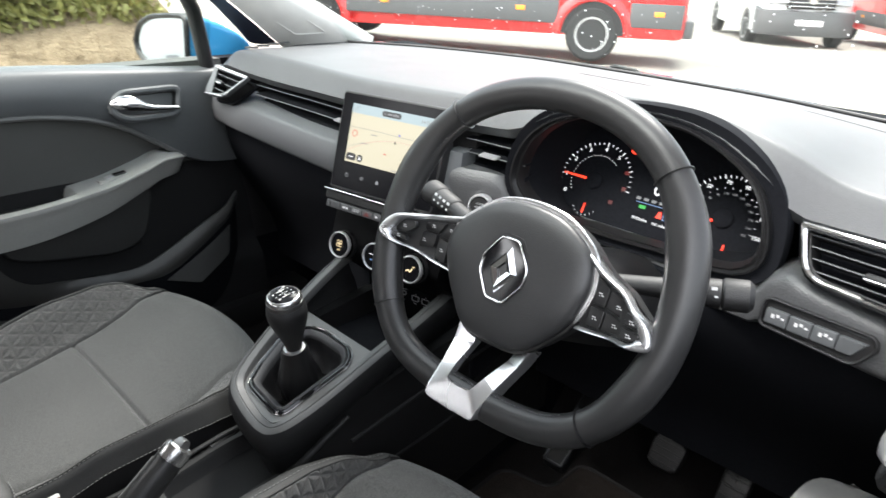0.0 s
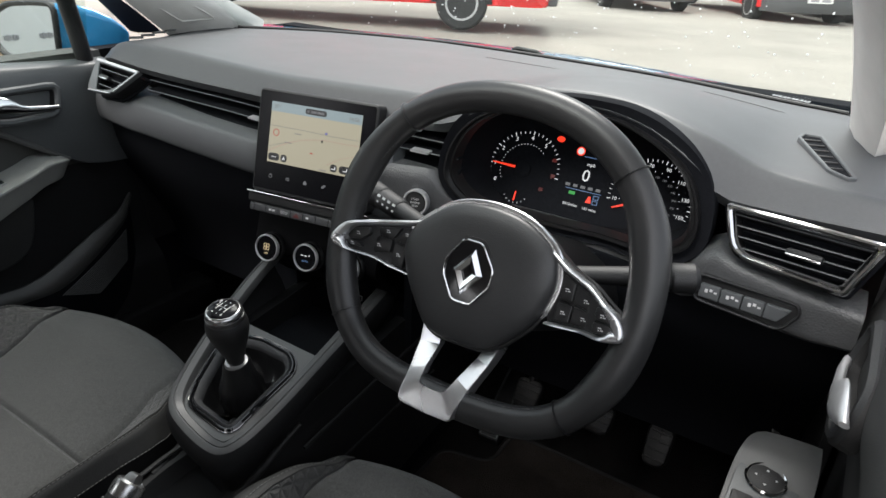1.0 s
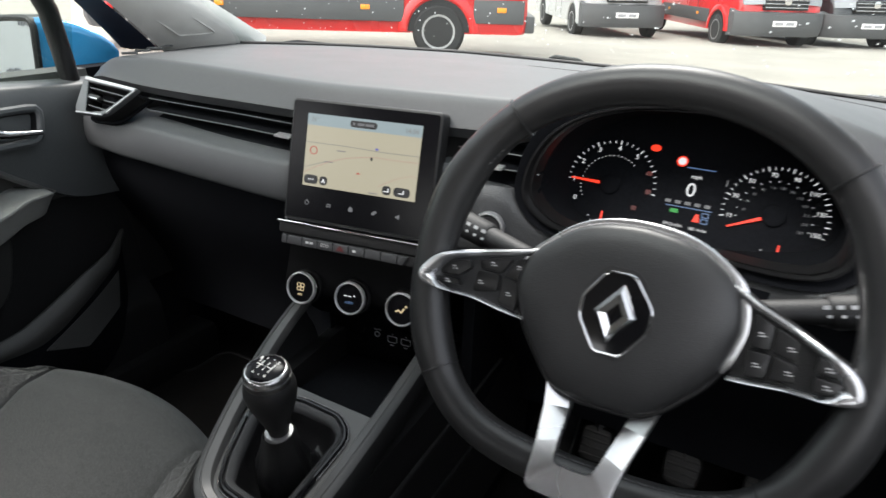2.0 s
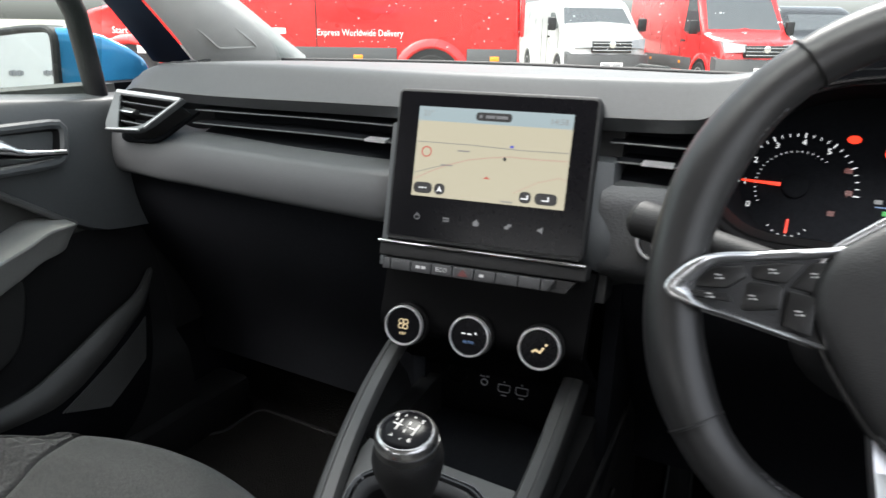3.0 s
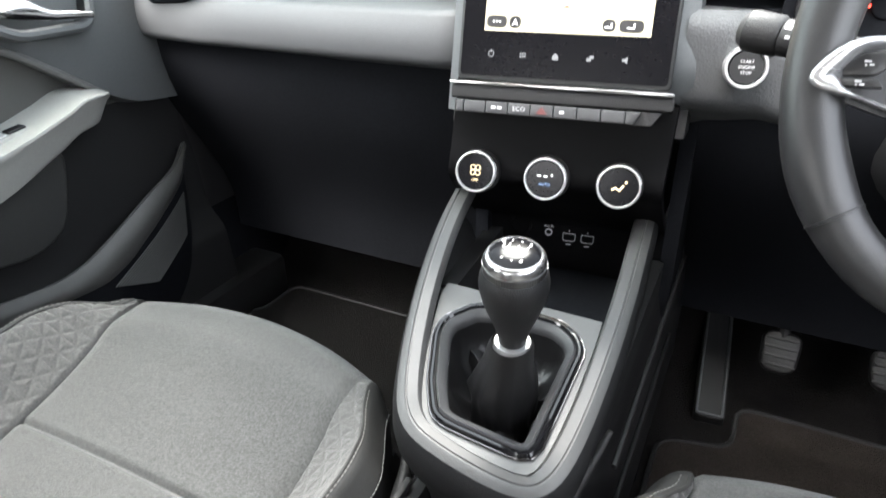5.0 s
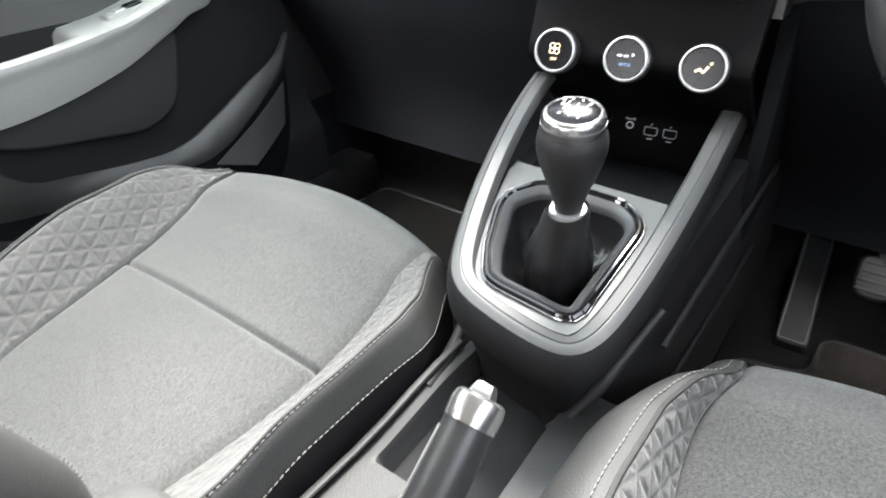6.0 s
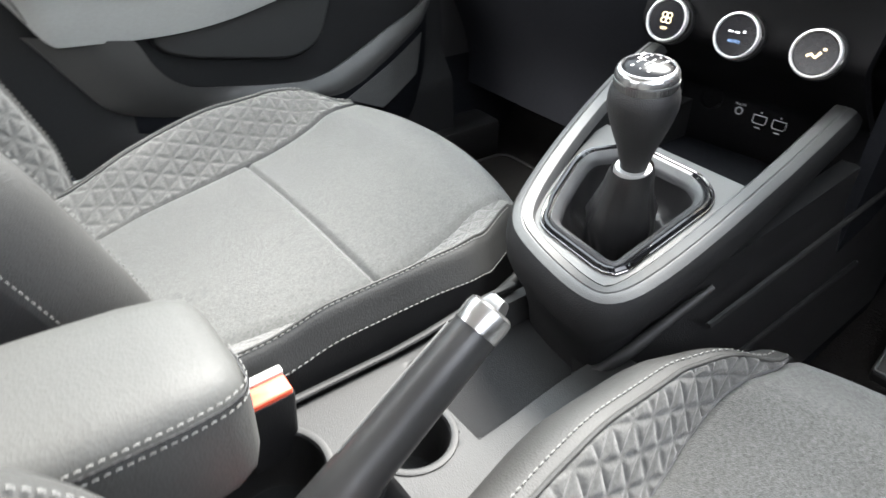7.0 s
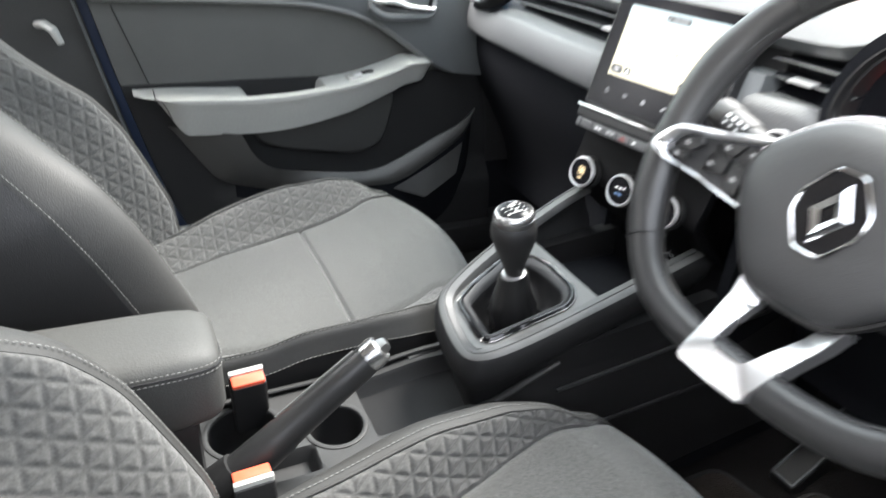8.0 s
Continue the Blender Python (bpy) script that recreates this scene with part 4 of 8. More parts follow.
def steering():
    w = thing("steering_wheel", WM, "black leather flat-bottomed steering wheel with satin silver spokes", "steering wheel")
    n = 96
    pts = [WM @ V((*rim_point(2 * math.pi * i / n), RZ)) for i in range(n)]
    rad = []
    for i in range(n):
        a = 2 * math.pi * i / n
        rad.append(0.0158 + 0.0025 * math.exp(-((math.cos(a) ** 2 - 0.86) / 0.16) ** 2))
    b = bmesh.new()
    tube(b, pts, rad, 16, True, 0.92, up=WM.to_3x3() @ V((0, 0, 1)))
    rim = part("rim", b, LEATHER, w, "black leather rim")
    for a in (131, 43, 213, 317):
        a = radians(a)
        b = bmesh.new()
        x, y = rim_point(a)
        x2, y2 = rim_point(a + 0.02)
        c = WM @ V((x, y, RZ))
        tg = (WM.to_3x3() @ V((x2 - x, y2 - y, 0))).normalized()
        m = basis(c, tg.orthogonal(), tg)
        lathe(b, [(0.0150, -0.0010), (0.0174, -0.0005), (0.0174, 0.0005), (0.0150, 0.0010)], 24, m, False)
        part("rim_seam", b, LEATHER if a < 4 else BOOT, rim, "seam ring on the rim")
    for a0, a1 in ((140, 212), (-32, 36), (228, 312)):
        b = bmesh.new()
        sp = []
        for k in range(60):
            a = radians(a0 + (a1 - a0) * k / 59)
            x, y = rim_point(a)
            l = math.hypot(x - 0.005, y - 0.016)
            sp.append(WM @ V((x - (x - 0.005) / l * 0.0150, y - (y - 0.016) / l * 0.0150, RZ + 0.006 + 0.0012 * (k % 2))))
        stitches(b, sp, 0.003, 0.002, 0.0006, (0, 0, 0))
        part("rim_stitching", b, KEYG, rim, "grey thread on the inner rim")
    # airbag pad: a rounded six-sided cushion, domed towards the emblem
    PM = WM @ Matrix.Translation((0, 0.003, -0.0215))
    pad = rounded([(-0.0895, 0.008), (-0.083, 0.034), (-0.042, 0.069), (0.0, 0.076), (0.046, 0.070), (0.081, 0.046), (0.0895, 0.018), (0.079, -0.024), (0.036, -0.070), (-0.038, -0.072), (-0.075, -0.024)],
                  [0.024, 0.022, 0.022, 0.03, 0.03, 0.022, 0.024, 0.03, 0.022, 0.022, 0.03], 5)
    pad = [V((q.x, q.y)) for q in pad]
    b = bmesh.new()
    rs = []
    for k, z in ((0.965, -0.030), (0.965, 0.002), (0.985, 0.0055), (0.985, 0.0085), (0.972, 0.0115), (0.945, 0.0142), (0.90, 0.0165), (0.80, 0.0192), (0.65, 0.0215), (0.45, 0.0232), (0.30, 0.0238)):
        rs.append([(p.x * k, p.y * k, z) for p in pad])
    rings(b, rs, m=PM)
    airbag = part("airbag_pad", b, PADM, w, "smooth black airbag pad")
    for x, r_ in ((-0.064, -12), (0.062, 6)):
        b = bmesh.new()
        box(b, (0, 0, 0), (0.013, 0.0028, 0.0012), PM @ Matrix.Translation((x, 0.002, 0.0180)) @ Matrix.Rotation(radians(r_), 4, "Z"), 0.0005)
        part("pad_mark", b, HARD, airbag)
    # dark lower wall round the pad and a silver edge round its upper half
    n = len(pad)
    b = bmesh.new()
    tube(b, [PM @ V((p.x, p.y, 0.0030)) for p in pad], 0.0030, 8, True)
    part("pad_wall", b, BOOT, w, "dark grey rim below the pad")
    b = bmesh.new()
    edge = [p for p in pad if p.y > 0.012 or (p.x > 0 and p.y > -0.020)]
    edge.sort(key=lambda p: math.atan2(p.x, p.y + 0.05))
    tube(b, [PM @ V((p.x * 1.008, p.y * 1.008, 0.0062)) for p in edge], [0.0008] + [0.0016 + 0.0022 * smooth((math.atan2(p.x, p.y + 0.05) + 0.9) / 1.2) for p in edge[1:-1]] + [0.0008], 8, up=WM.to_3x3() @ V((0, 0, 1)), flat=0.7)
    part("pad_edge", b, SILVER, w, "satin silver pad edging")
    # emblem: a plain hexagon with a diamond
    hexo = rounded([(-0.0115, 0.0335), (0.0100, 0.0335), (0.0275, 0.0100), (0.0275, -0.0065), (0.0105, -0.0305), (-0.0110, -0.0305), (-0.0275, -0.0065), (-0.0275, 0.0100)], 0.005)
    me = PM @ Matrix.Translation((0.0005, 0.004, 0.0240))
    b = bmesh.new()
    plate(b, shrink(hexo, -0.003), -0.004, -0.0006, me)
    part("emblem_seat", b, LEATHER, w, "shallow black seat round the emblem")
    b = bmesh.new()
    plate(b, hexo, -0.004, 0.0006, me)
    em = part("emblem_ground", b, GLOSS, w, "glossy black six-sided emblem ground")
    b = bmesh.new()
    ring_plate(b, hexo, shrink(hexo, 0.0021), -0.003, 0.0026, me, 0.0008)
    part("emblem_ring", b, CHROME, em, "bright emblem ring")
    dia = [(0.003, 0.0255), (0.0165, 0.001), (-0.003, -0.0235), (-0.0165, 0.001)]
    di = [(0.0015, 0.0105), (0.0064, 0.001), (-0.0015, -0.0085), (-0.0064, 0.001)]
    b = bmesh.new()
    rs = [[(p[0], p[1], 0.0004) for p in dia], [(p[0] * 0.72, p[1] * 0.72, 0.0052) for p in dia], [(p[0], p[1], 0.0030) for p in di], [(p[0], p[1], 0.0008) for p in di]]
    rings(b, rs, False, False, me)
    part("emblem_diamond", b, CHROME, em, "bright plain diamond", angle=10)
    # side spokes: a slim silver frame, wider at its tip, round a sunken black key field
    L = [(-0.050, 0.054), (-0.064, 0.0465), (-0.090, 0.039), (-0.118, 0.033), (-0.138, 0.028), (-0.152, 0.021), (-0.161, 0.011), (-0.1655, 0.002), (-0.161, -0.0040), (-0.149, -0.0060), (-0.117, -0.0105), (-0.092, -0.015), (-0.074, -0.018)]
    R = [(0.066, 0.055), (0.084, 0.046), (0.094, 0.040), (0.116, 0.031), (0.140, 0.0205), (0.155, 0.0135), (0.162, 0.005), (0.1655, -0.006), (0.160, -0.0110), (0.136, -0.0140), (0.110, -0.0170), (0.084, -0.0195)]

    def spoke_z(x):
        return -0.0045 - 0.0080 * smooth((0.100 - abs(x)) / 0.030) + 0.0225 * smooth((abs(x) - 0.116) / 0.032)

    for o in (L, R):
        s = -1 if o is L else 1
        oo = [V(p) for p in o]
        for _ in range(3):
            oo = [oo[0]] + [q for p0, p1 in zip(oo, oo[1:]) for q in (p0.lerp(p1, 0.25), p0.lerp(p1, 0.75))] + [oo[-1]]
        b = bmesh.new()
        mid = V((s * 0.108, 0.010))
        rows = []
        for i, p in enumerate(oo):
            tg = (oo[min(i + 1, len(oo) - 1)] - oo[max(i - 1, 0)]).normalized()
            nn = V((-tg.y, tg.x))
            nn = nn if nn.dot(mid - p) > 0 else -nn
            low = p.y < -0.002 and abs(p.x) < 0.150
            wd = (0.0034 if low else 0.0058) + 0.0050 * smooth((abs(p.x) - 0.140) / 0.018)
            z = spoke_z(p.x)
            rows.append([(*p, z - 0.014), (*p, z - 0.0022), (*(p + nn * wd * 0.10), z - 0.0006), (*(p + nn * wd * 0.30), z), (*(p + nn * wd * 0.62), z - 0.0008), (*(p + nn * wd), z - 0.0046), (*(p + nn * wd), z - 0.014)])
        vs = [[b.verts.new(WM @ V(q)) for q in r] for r in rows]
        for r0, r1 in zip(vs, vs[1:]):
            for j in range(7):
                b.faces.new((r0[j - 1], r0[j], r1[j], r1[j - 1]))
        b.faces.new(vs[0])
        b.faces.new(list(reversed(vs[-1])))
        sp = part("spoke", b, SILVER, w, "satin silver spoke frame", angle=50)
        # key field and keys follow the dish of the spoke
        fld = [p for p in shrink(oo, 0.0030)]
        b = bmesh.new()
        rings(b, [[WM @ V((p.x, p.y, spoke_z(p.x) - 0.020)) for p in fld], [WM @ V((p.x, p.y, spoke_z(p.x) - 0.0058)) for p in fld]])
        part("key_field", b, HARD, sp)
        b = bmesh.new()
        rings(b, [[WM @ V((p.x, p.y, spoke_z(p.x) - 0.034)) for p in shrink(oo, 0.001)], [WM @ V((p.x, p.y, spoke_z(p.x) - 0.0145)) for p in shrink(oo, -0.0015)]])
        part("spoke_back", b, LEATHER, sp, "black back of the spoke")
        keys = ([[(-0.151, 0.0055), (-0.147, 0.0130), (-0.139, 0.0190), (-0.124, 0.0225), (-0.121, 0.0165), (-0.131, 0.0075)], [(-0.151, 0.0035), (-0.130, 0.0050), (-0.126, 0.0000), (-0.147, 0.0000)],
                 [(-0.130, 0.0062), (-0.119, 0.0150), (-0.101, 0.0150), (-0.101, 0.0010), (-0.119, -0.0035), (-0.127, -0.0005)], [(-0.121, 0.0235), (-0.118, 0.0165), (-0.100, 0.0165), (-0.092, 0.0300), (-0.108, 0.0275)],
                 [(-0.089, 0.0310), (-0.098, 0.0150), (-0.084, 0.0135), (-0.078, 0.0290), (-0.080, 0.0330)], [(-0.098, 0.0130), (-0.098, -0.0085), (-0.083, -0.0120), (-0.083, 0.0115)]] if s < 0 else
                [[(0.0935, 0.0325), (0.0945, 0.0090), (0.1065, 0.0090), (0.1065, 0.0265)], [(0.0935, 0.0065), (0.0935, -0.0125), (0.1080, -0.0110), (0.1080, 0.0065)],
                 [(0.1085, 0.0265), (0.1085, 0.0090), (0.1300, 0.0040), (0.1330, 0.0165)], [(0.1100, 0.0065), (0.1100, -0.0105), (0.1330, -0.0080), (0.1330, 0.0020)],
                 [(0.1355, 0.0160), (0.1355, 0.0050), (0.1515, 0.0040), (0.1490, 0.0105)], [(0.1355, 0.0025), (0.1355, -0.0080), (0.1515, -0.0065), (0.1520, 0.0015)]])
        for k in keys:
            cx, cy = sum(p[0] for p in k) / len(k), sum(p[1] for p in k) / len(k)
            kz = spoke_z(cx) - 0.0052
            b = bmesh.new()
            plate(b, rounded(k, 0.0018, 2), -0.004, 0.0018, WM @ Matrix.Translation((0, 0, kz)), 0.0009, 2)
            part("key", b, BOOT, sp)
            b = bmesh.new()
            mk = WM @ Matrix.Translation((cx, cy, kz + 0.0019))
            box(b, (-0.0010, 0.0008, 0), (0.0034, 0.0009, 0.0003), mk)
            box(b, (0.0012, -0.0010, 0), (0.0024, 0.0010, 0.0003), mk)
            box(b, (-0.0016, -0.0014, 0), (0.0010, 0.0010, 0.0003), mk)
            part("key_mark", b, PRINT, sp, "pale printed key symbol")
    # forked lower spoke: faces sloping in to the open middle, and a foot lapping over the rim
    b = bmesh.new()
    out = [(-0.0455, -0.060, -0.016), (-0.0425, -0.078, -0.0115), (-0.0385, -0.104, 0.0040), (-0.0368, -0.126, 0.0175), (-0.0360, -0.1345, 0.0190), (-0.0325, -0.1378, 0.0185), (-0.004, -0.1390, 0.0180), (0.0235, -0.1378, 0.0185), (0.0272, -0.1345, 0.0190), (0.0285, -0.126, 0.0175), (0.0325, -0.104, 0.0040), (0.0400, -0.078, -0.0115), (0.0450, -0.060, -0.016)]
    inn = [(-0.0270, -0.064, -0.026), (-0.0240, -0.078, -0.0225), (-0.0215, -0.098, 0.0010), (-0.0200, -0.1085, 0.0095), (-0.0185, -0.1120, 0.0128), (-0.0150, -0.1135, 0.0138), (-0.003, -0.1142, 0.0140), (0.0080, -0.1135, 0.0138), (0.0110, -0.1120, 0.0128), (0.0125, -0.1085, 0.0095), (0.0160, -0.098, 0.0010), (0.0215, -0.078, -0.0225), (0.0265, -0.064, -0.026)]
    rows = []
    for p, q in zip(out, inn):
        p, q = V(p), V(q)
        rows.append([p + V((0, 0, -0.024)), p + V((0, 0, -0.0030)), p.lerp(q, 0.05), p.lerp(q, 0.16) + V((0, 0, 0.0004)), q, q + V((0, 0, -0.012))])
    vs = [[b.verts.new(WM @ p) for p in r] for r in rows]
    for r0, r1 in zip(vs, vs[1:]):
        for j in range(6):
            b.faces.new((r0[j - 1], r0[j], r1[j], r1[j - 1]))
    b.faces.new(vs[0])
    b.faces.new(list(reversed(vs[-1])))
    part("lower_spoke", b, SILVER, w, "forked satin silver lower spoke", angle=14)
    # column shroud behind
    b = bmesh.new()
    m2 = WM
    rs = []
    for z, k in ((-0.030, 0.050), (-0.060, 0.058), (-0.10, 0.066), (-0.20, 0.078), (-0.30, 0.085)):
        rs.append([(k * math.cos(2 * math.pi * i / 24), -0.010 + 0.75 * k * math.sin(2 * math.pi * i / 24), z) for i in range(24)])
    rings(b, rs, m=m2)
    sh = thing("steering_column", WM @ Matrix.Translation((0, 0, -0.2)), "black moulded steering column shroud", "steering column")
    part("shroud", b, HARD, sh)
    # stalks
    for s in (-1, 1):
        root = WM @ V((s * 0.050, 0.020, -0.062))
        if s < 0:
            tip = V((0.156, 0.735, 0.912))
        else:
            tip = V((0.561, 0.745, 0.912))
        st = thing("indicator_stalk" if s < 0 else "wiper_stalk", root, "black stalk with pale symbols beside the steering column", "stalk", "column stalks")
        dr = (tip - root)
        b = bmesh.new()
        tube(b, [root, root + dr * 0.3, root + dr * 0.62], [0.010, 0.011, 0.0125], 14, flat=0.8)
        part("stem", b, HARD, st)
        b = bmesh.new()
        tube(b, [root + dr * 0.62, root + dr * 0.64, root + dr * 0.82], [0.0125, 0.0150, 0.0155], 18, flat=0.85)
        part("collar", b, HARD, st, "ribbed turning collar")
        b = bmesh.new()
        tube(b, [root + dr * 0.825, root + dr * 0.84, root + dr * 0.97, root + dr * 1.0], [0.0145, 0.0165, 0.0165, 0.012], 18, flat=0.9)
        part("end_knob", b, HARD, st)
        dn = dr.normalized()
        mk = basis(root + dr * 0.72 + V((0, -0.0135, 0.0065)), dn * (1 if s > 0 else -1), (0, -1, 0.5))
        b = bmesh.new()
        for k in range(4):
            box(b, (-0.016 + 0.010 * k, 0.003, 0.0), (0.005, 0.003, 0.0006), mk)
            box(b, (-0.014 + 0.010 * k, -0.004, 0.0), (0.003, 0.0022, 0.0006), mk)
        part("stalk_symbol", b, PRINT, st, "pale printed symbols")


steering()

# ---- centre stack ----
SM = basis((0.0, 0.800, 0.930), (1, 0.145, 0), (0.145, -1, 0.28))


def rect(x0, y0, x1, y1, r=0.0, n=4):
    p = [(x0, y0), (x1, y0), (x1, y1), (x0, y1)]
    return rounded(p, r, n) if r else [V(q) for q in p]


def touchscreen():
    s = thing("touchscreen", SM, "black upright touchscreen showing a beige road map", "touchscreen")
    b = bmesh.new()
    o = rect(-0.101, -0.088, 0.101, 0.065, 0.007)
    plate(b, o, -0.022, 0.0, SM, 0.003)
    part("casing", b, HARD, s, "slim black screen casing")
    b = bmesh.new()
    plate(b, rect(-0.0975, -0.083, 0.0975, 0.0615, 0.004), -0.001, 0.0008, SM)
    part("glass_face", b, SCREENF, s, "glossy black glass face")
    z = 0.0012
    b = bmesh.new()
    plate(b, rect(-0.0765, -0.0415, 0.0775, 0.0475), z - 0.001, z, SM)
    mp = part("map", b, MAPG, s, "lit beige map")
    b = bmesh.new()
    plate(b, rect(-0.0765, 0.0335, 0.0775, 0.0475), z, z + 0.0002, SM)
    part("map_sky", b, MAPSKY, mp, "pale blue sky band")

    def lines(pts, w, material, nm):
        bb = bmesh.new()
        rows = []
        for i, p in enumerate(pts):
            d = V(pts[min(i + 1, len(pts) - 1)]) - V(pts[max(i - 1, 0)])
            nrm = V((-d.y, d.x)).normalized() * w / 2
            lo, hi = V(p) - nrm, V(p) + nrm
            rows.append([(*lo, z + 0.0002), (*hi, z + 0.0002), (*hi, z + 0.0004), (*lo, z + 0.0004)])
        rings(bb, rows, m=SM)
        part(nm, bb, material, mp)

    lines([(-0.0765, 0.0125), (-0.02, 0.0125), (0.03, 0.011), (0.0775, 0.0115)], 0.0007, MAPD, "map_road")
    lines([(-0.0765, -0.026), (-0.060, -0.017), (-0.042, -0.009), (-0.02, -0.002), (0.0, 0.0015), (0.02, 0.004), (0.05, 0.0035), (0.0775, 0.004)], 0.0008, MAPP, "map_road")
    lines([(-0.0765, -0.019), (-0.055, -0.012), (-0.040, -0.008)], 0.0006, MAPD, "map_road")
    lines([(0.028, -0.030), (0.050, -0.018), (0.070, -0.012), (0.0775, -0.014)], 0.0006, MAPP, "map_road")
    for x, y in ((-0.026, 0.006), (-0.042, -0.009), (0.022, -0.039)):
        b = bmesh.new()
        plate(b, rect(x - 0.006, y - 0.0007, x + 0.006, y + 0.0007), z + 0.0002, z + 0.0004, SM)
        part("map_label", b, MAPD, mp, "small grey place name bar")
    b = bmesh.new()
    plate(b, [(-0.0035, -0.019), (0.0035, -0.019), (0, -0.0165)], z + 0.0004, z + 0.0006, SM)
    part("position_arrow", b, MAPR, mp, "red position arrow")
    b = bmesh.new()
    plate(b, [(0.016, -0.001), (0.018, 0.0015), (0.016, 0.004), (0.014, 0.0015)], z + 0.0004, z + 0.0006, SM)
    part("map_marker", b, MAPB, mp)
    b = bmesh.new()
    plate(b, rect(0.020, 0.0125, 0.0235, 0.0148), z + 0.0004, z + 0.0006, SM)
    part("map_marker", b, MAPBL, mp, "small blue map mark")
    b = bmesh.new()
    lathe(b, [(0.0054, z), (0.0054, z + 0.0004), (0.0042, z + 0.0004), (0.0042, z)], 24, at(SM, -0.0645, 0.003), False)
    part("limit_ring", b, MAPR, mp, "red speed limit ring")
    for x0, x1, y0 in ((-0.0745, -0.055, -0.0385), (-0.0525, -0.0415, -0.0385), (0.034, 0.0455, -0.0385), (0.049, 0.0705, -0.0385)):
        b = bmesh.new()
        plate(b, rect(x0, y0, x1, y0 + 0.011, 0.0052), z + 0.0003, z + 0.0006, SM)
        part("map_button", b, MAPB, mp, "round-ended black map button")
        b = bmesh.new()
        c = (x0 + x1) / 2
        if x1 - x0 > 0.015 and x0 < 0:
            for k in (-1, 0, 1):
                plate(b, rect(c + k * 0.003 - 0.0008, y0 + 0.0047, c + k * 0.003 + 0.0008, y0 + 0.0063), z + 0.0006, z + 0.0008, SM)
        elif x0 < 0:
            plate(b, [(c, y0 + 0.0085), (c - 0.003, y0 + 0.0025), (c, y0 + 0.004), (c + 0.003, y0 + 0.0025)], z + 0.0006, z + 0.0008, SM)
        else:
            plate(b, rect(c - 0.004, y0 + 0.0035, c + 0.003, y0 + 0.0047), z + 0.0006, z + 0.0008, SM)
            plate(b, rect(c + 0.0015, y0 + 0.0045, c + 0.003, y0 + 0.0080), z + 0.0006, z + 0.0008, SM)
        part("button_mark", b, LITW, mp, "white button symbol")
    b = bmesh.new()
    plate(b, rect(-0.017, 0.0365, 0.019, 0.0445, 0.0038), z + 0.0003, z + 0.0006, SM)
    part("audio_bar", b, MAPB, mp, "black radio station bar")
    b = bmesh.new()
    for x0, x1 in ((-0.0135, -0.0105), (-0.007, 0.002), (0.0035, 0.0150)):
        plate(b, rect(x0, 0.0390, x1, 0.0420), z + 0.0006, z + 0.0008, SM)
    part("station_name", b, LITDIM, mp, "pale station name bars")
    words("21\u00b0", 0.0080, at(SM, -0.066, 0.0405, z + 0.0004), MAPD, mp)
    words("14:58", 0.0080, at(SM, 0.0645, 0.0395, z + 0.0004), MAPD, mp)
    for i, x in enumerate((-0.068, -0.037, -0.006, 0.026, 0.058)):
        b = bmesh.new()
        m = at(SM, x, -0.0625)
        if i == 0:
            lathe(b, [(0.0030, 0.0008), (0.0030, 0.0011), (0.0023, 0.0011), (0.0023, 0.0008)], 16, m, False)
            box(b, (0, 0.0025, 0.001), (0.0008, 0.003, 0.0003), m)
        elif i == 1:
            for k in range(6):
                box(b, ((k % 3 - 1) * 0.0022, (k // 3) * 0.0026 - 0.0013, 0.001), (0.0014, 0.0018, 0.0003), m)
        elif i == 2:
            plate(b, [(-0.0028, -0.003), (0.0028, -0.003), (0.0028, 0.0008), (0, 0.0034), (-0.0028, 0.0008)], 0.0008, 0.0011, m)
        elif i == 3:
            box(b, (-0.001, -0.001, 0.001), (0.004, 0.003, 0.0003), m)
            box(b, (0.0015, 0.0012, 0.001), (0.004, 0.0028, 0.0003), m)
        else:
            plate(b, [(-0.003, -0.0012), (-0.001, -0.0012), (0.0018, -0.0034), (0.0018, 0.0034), (-0.001, 0.0012), (-0.003, 0.0012)], 0.0008, 0.0011, m)
        part("touch_symbol", b, LITDIM, s, "grey lit touch symbol")


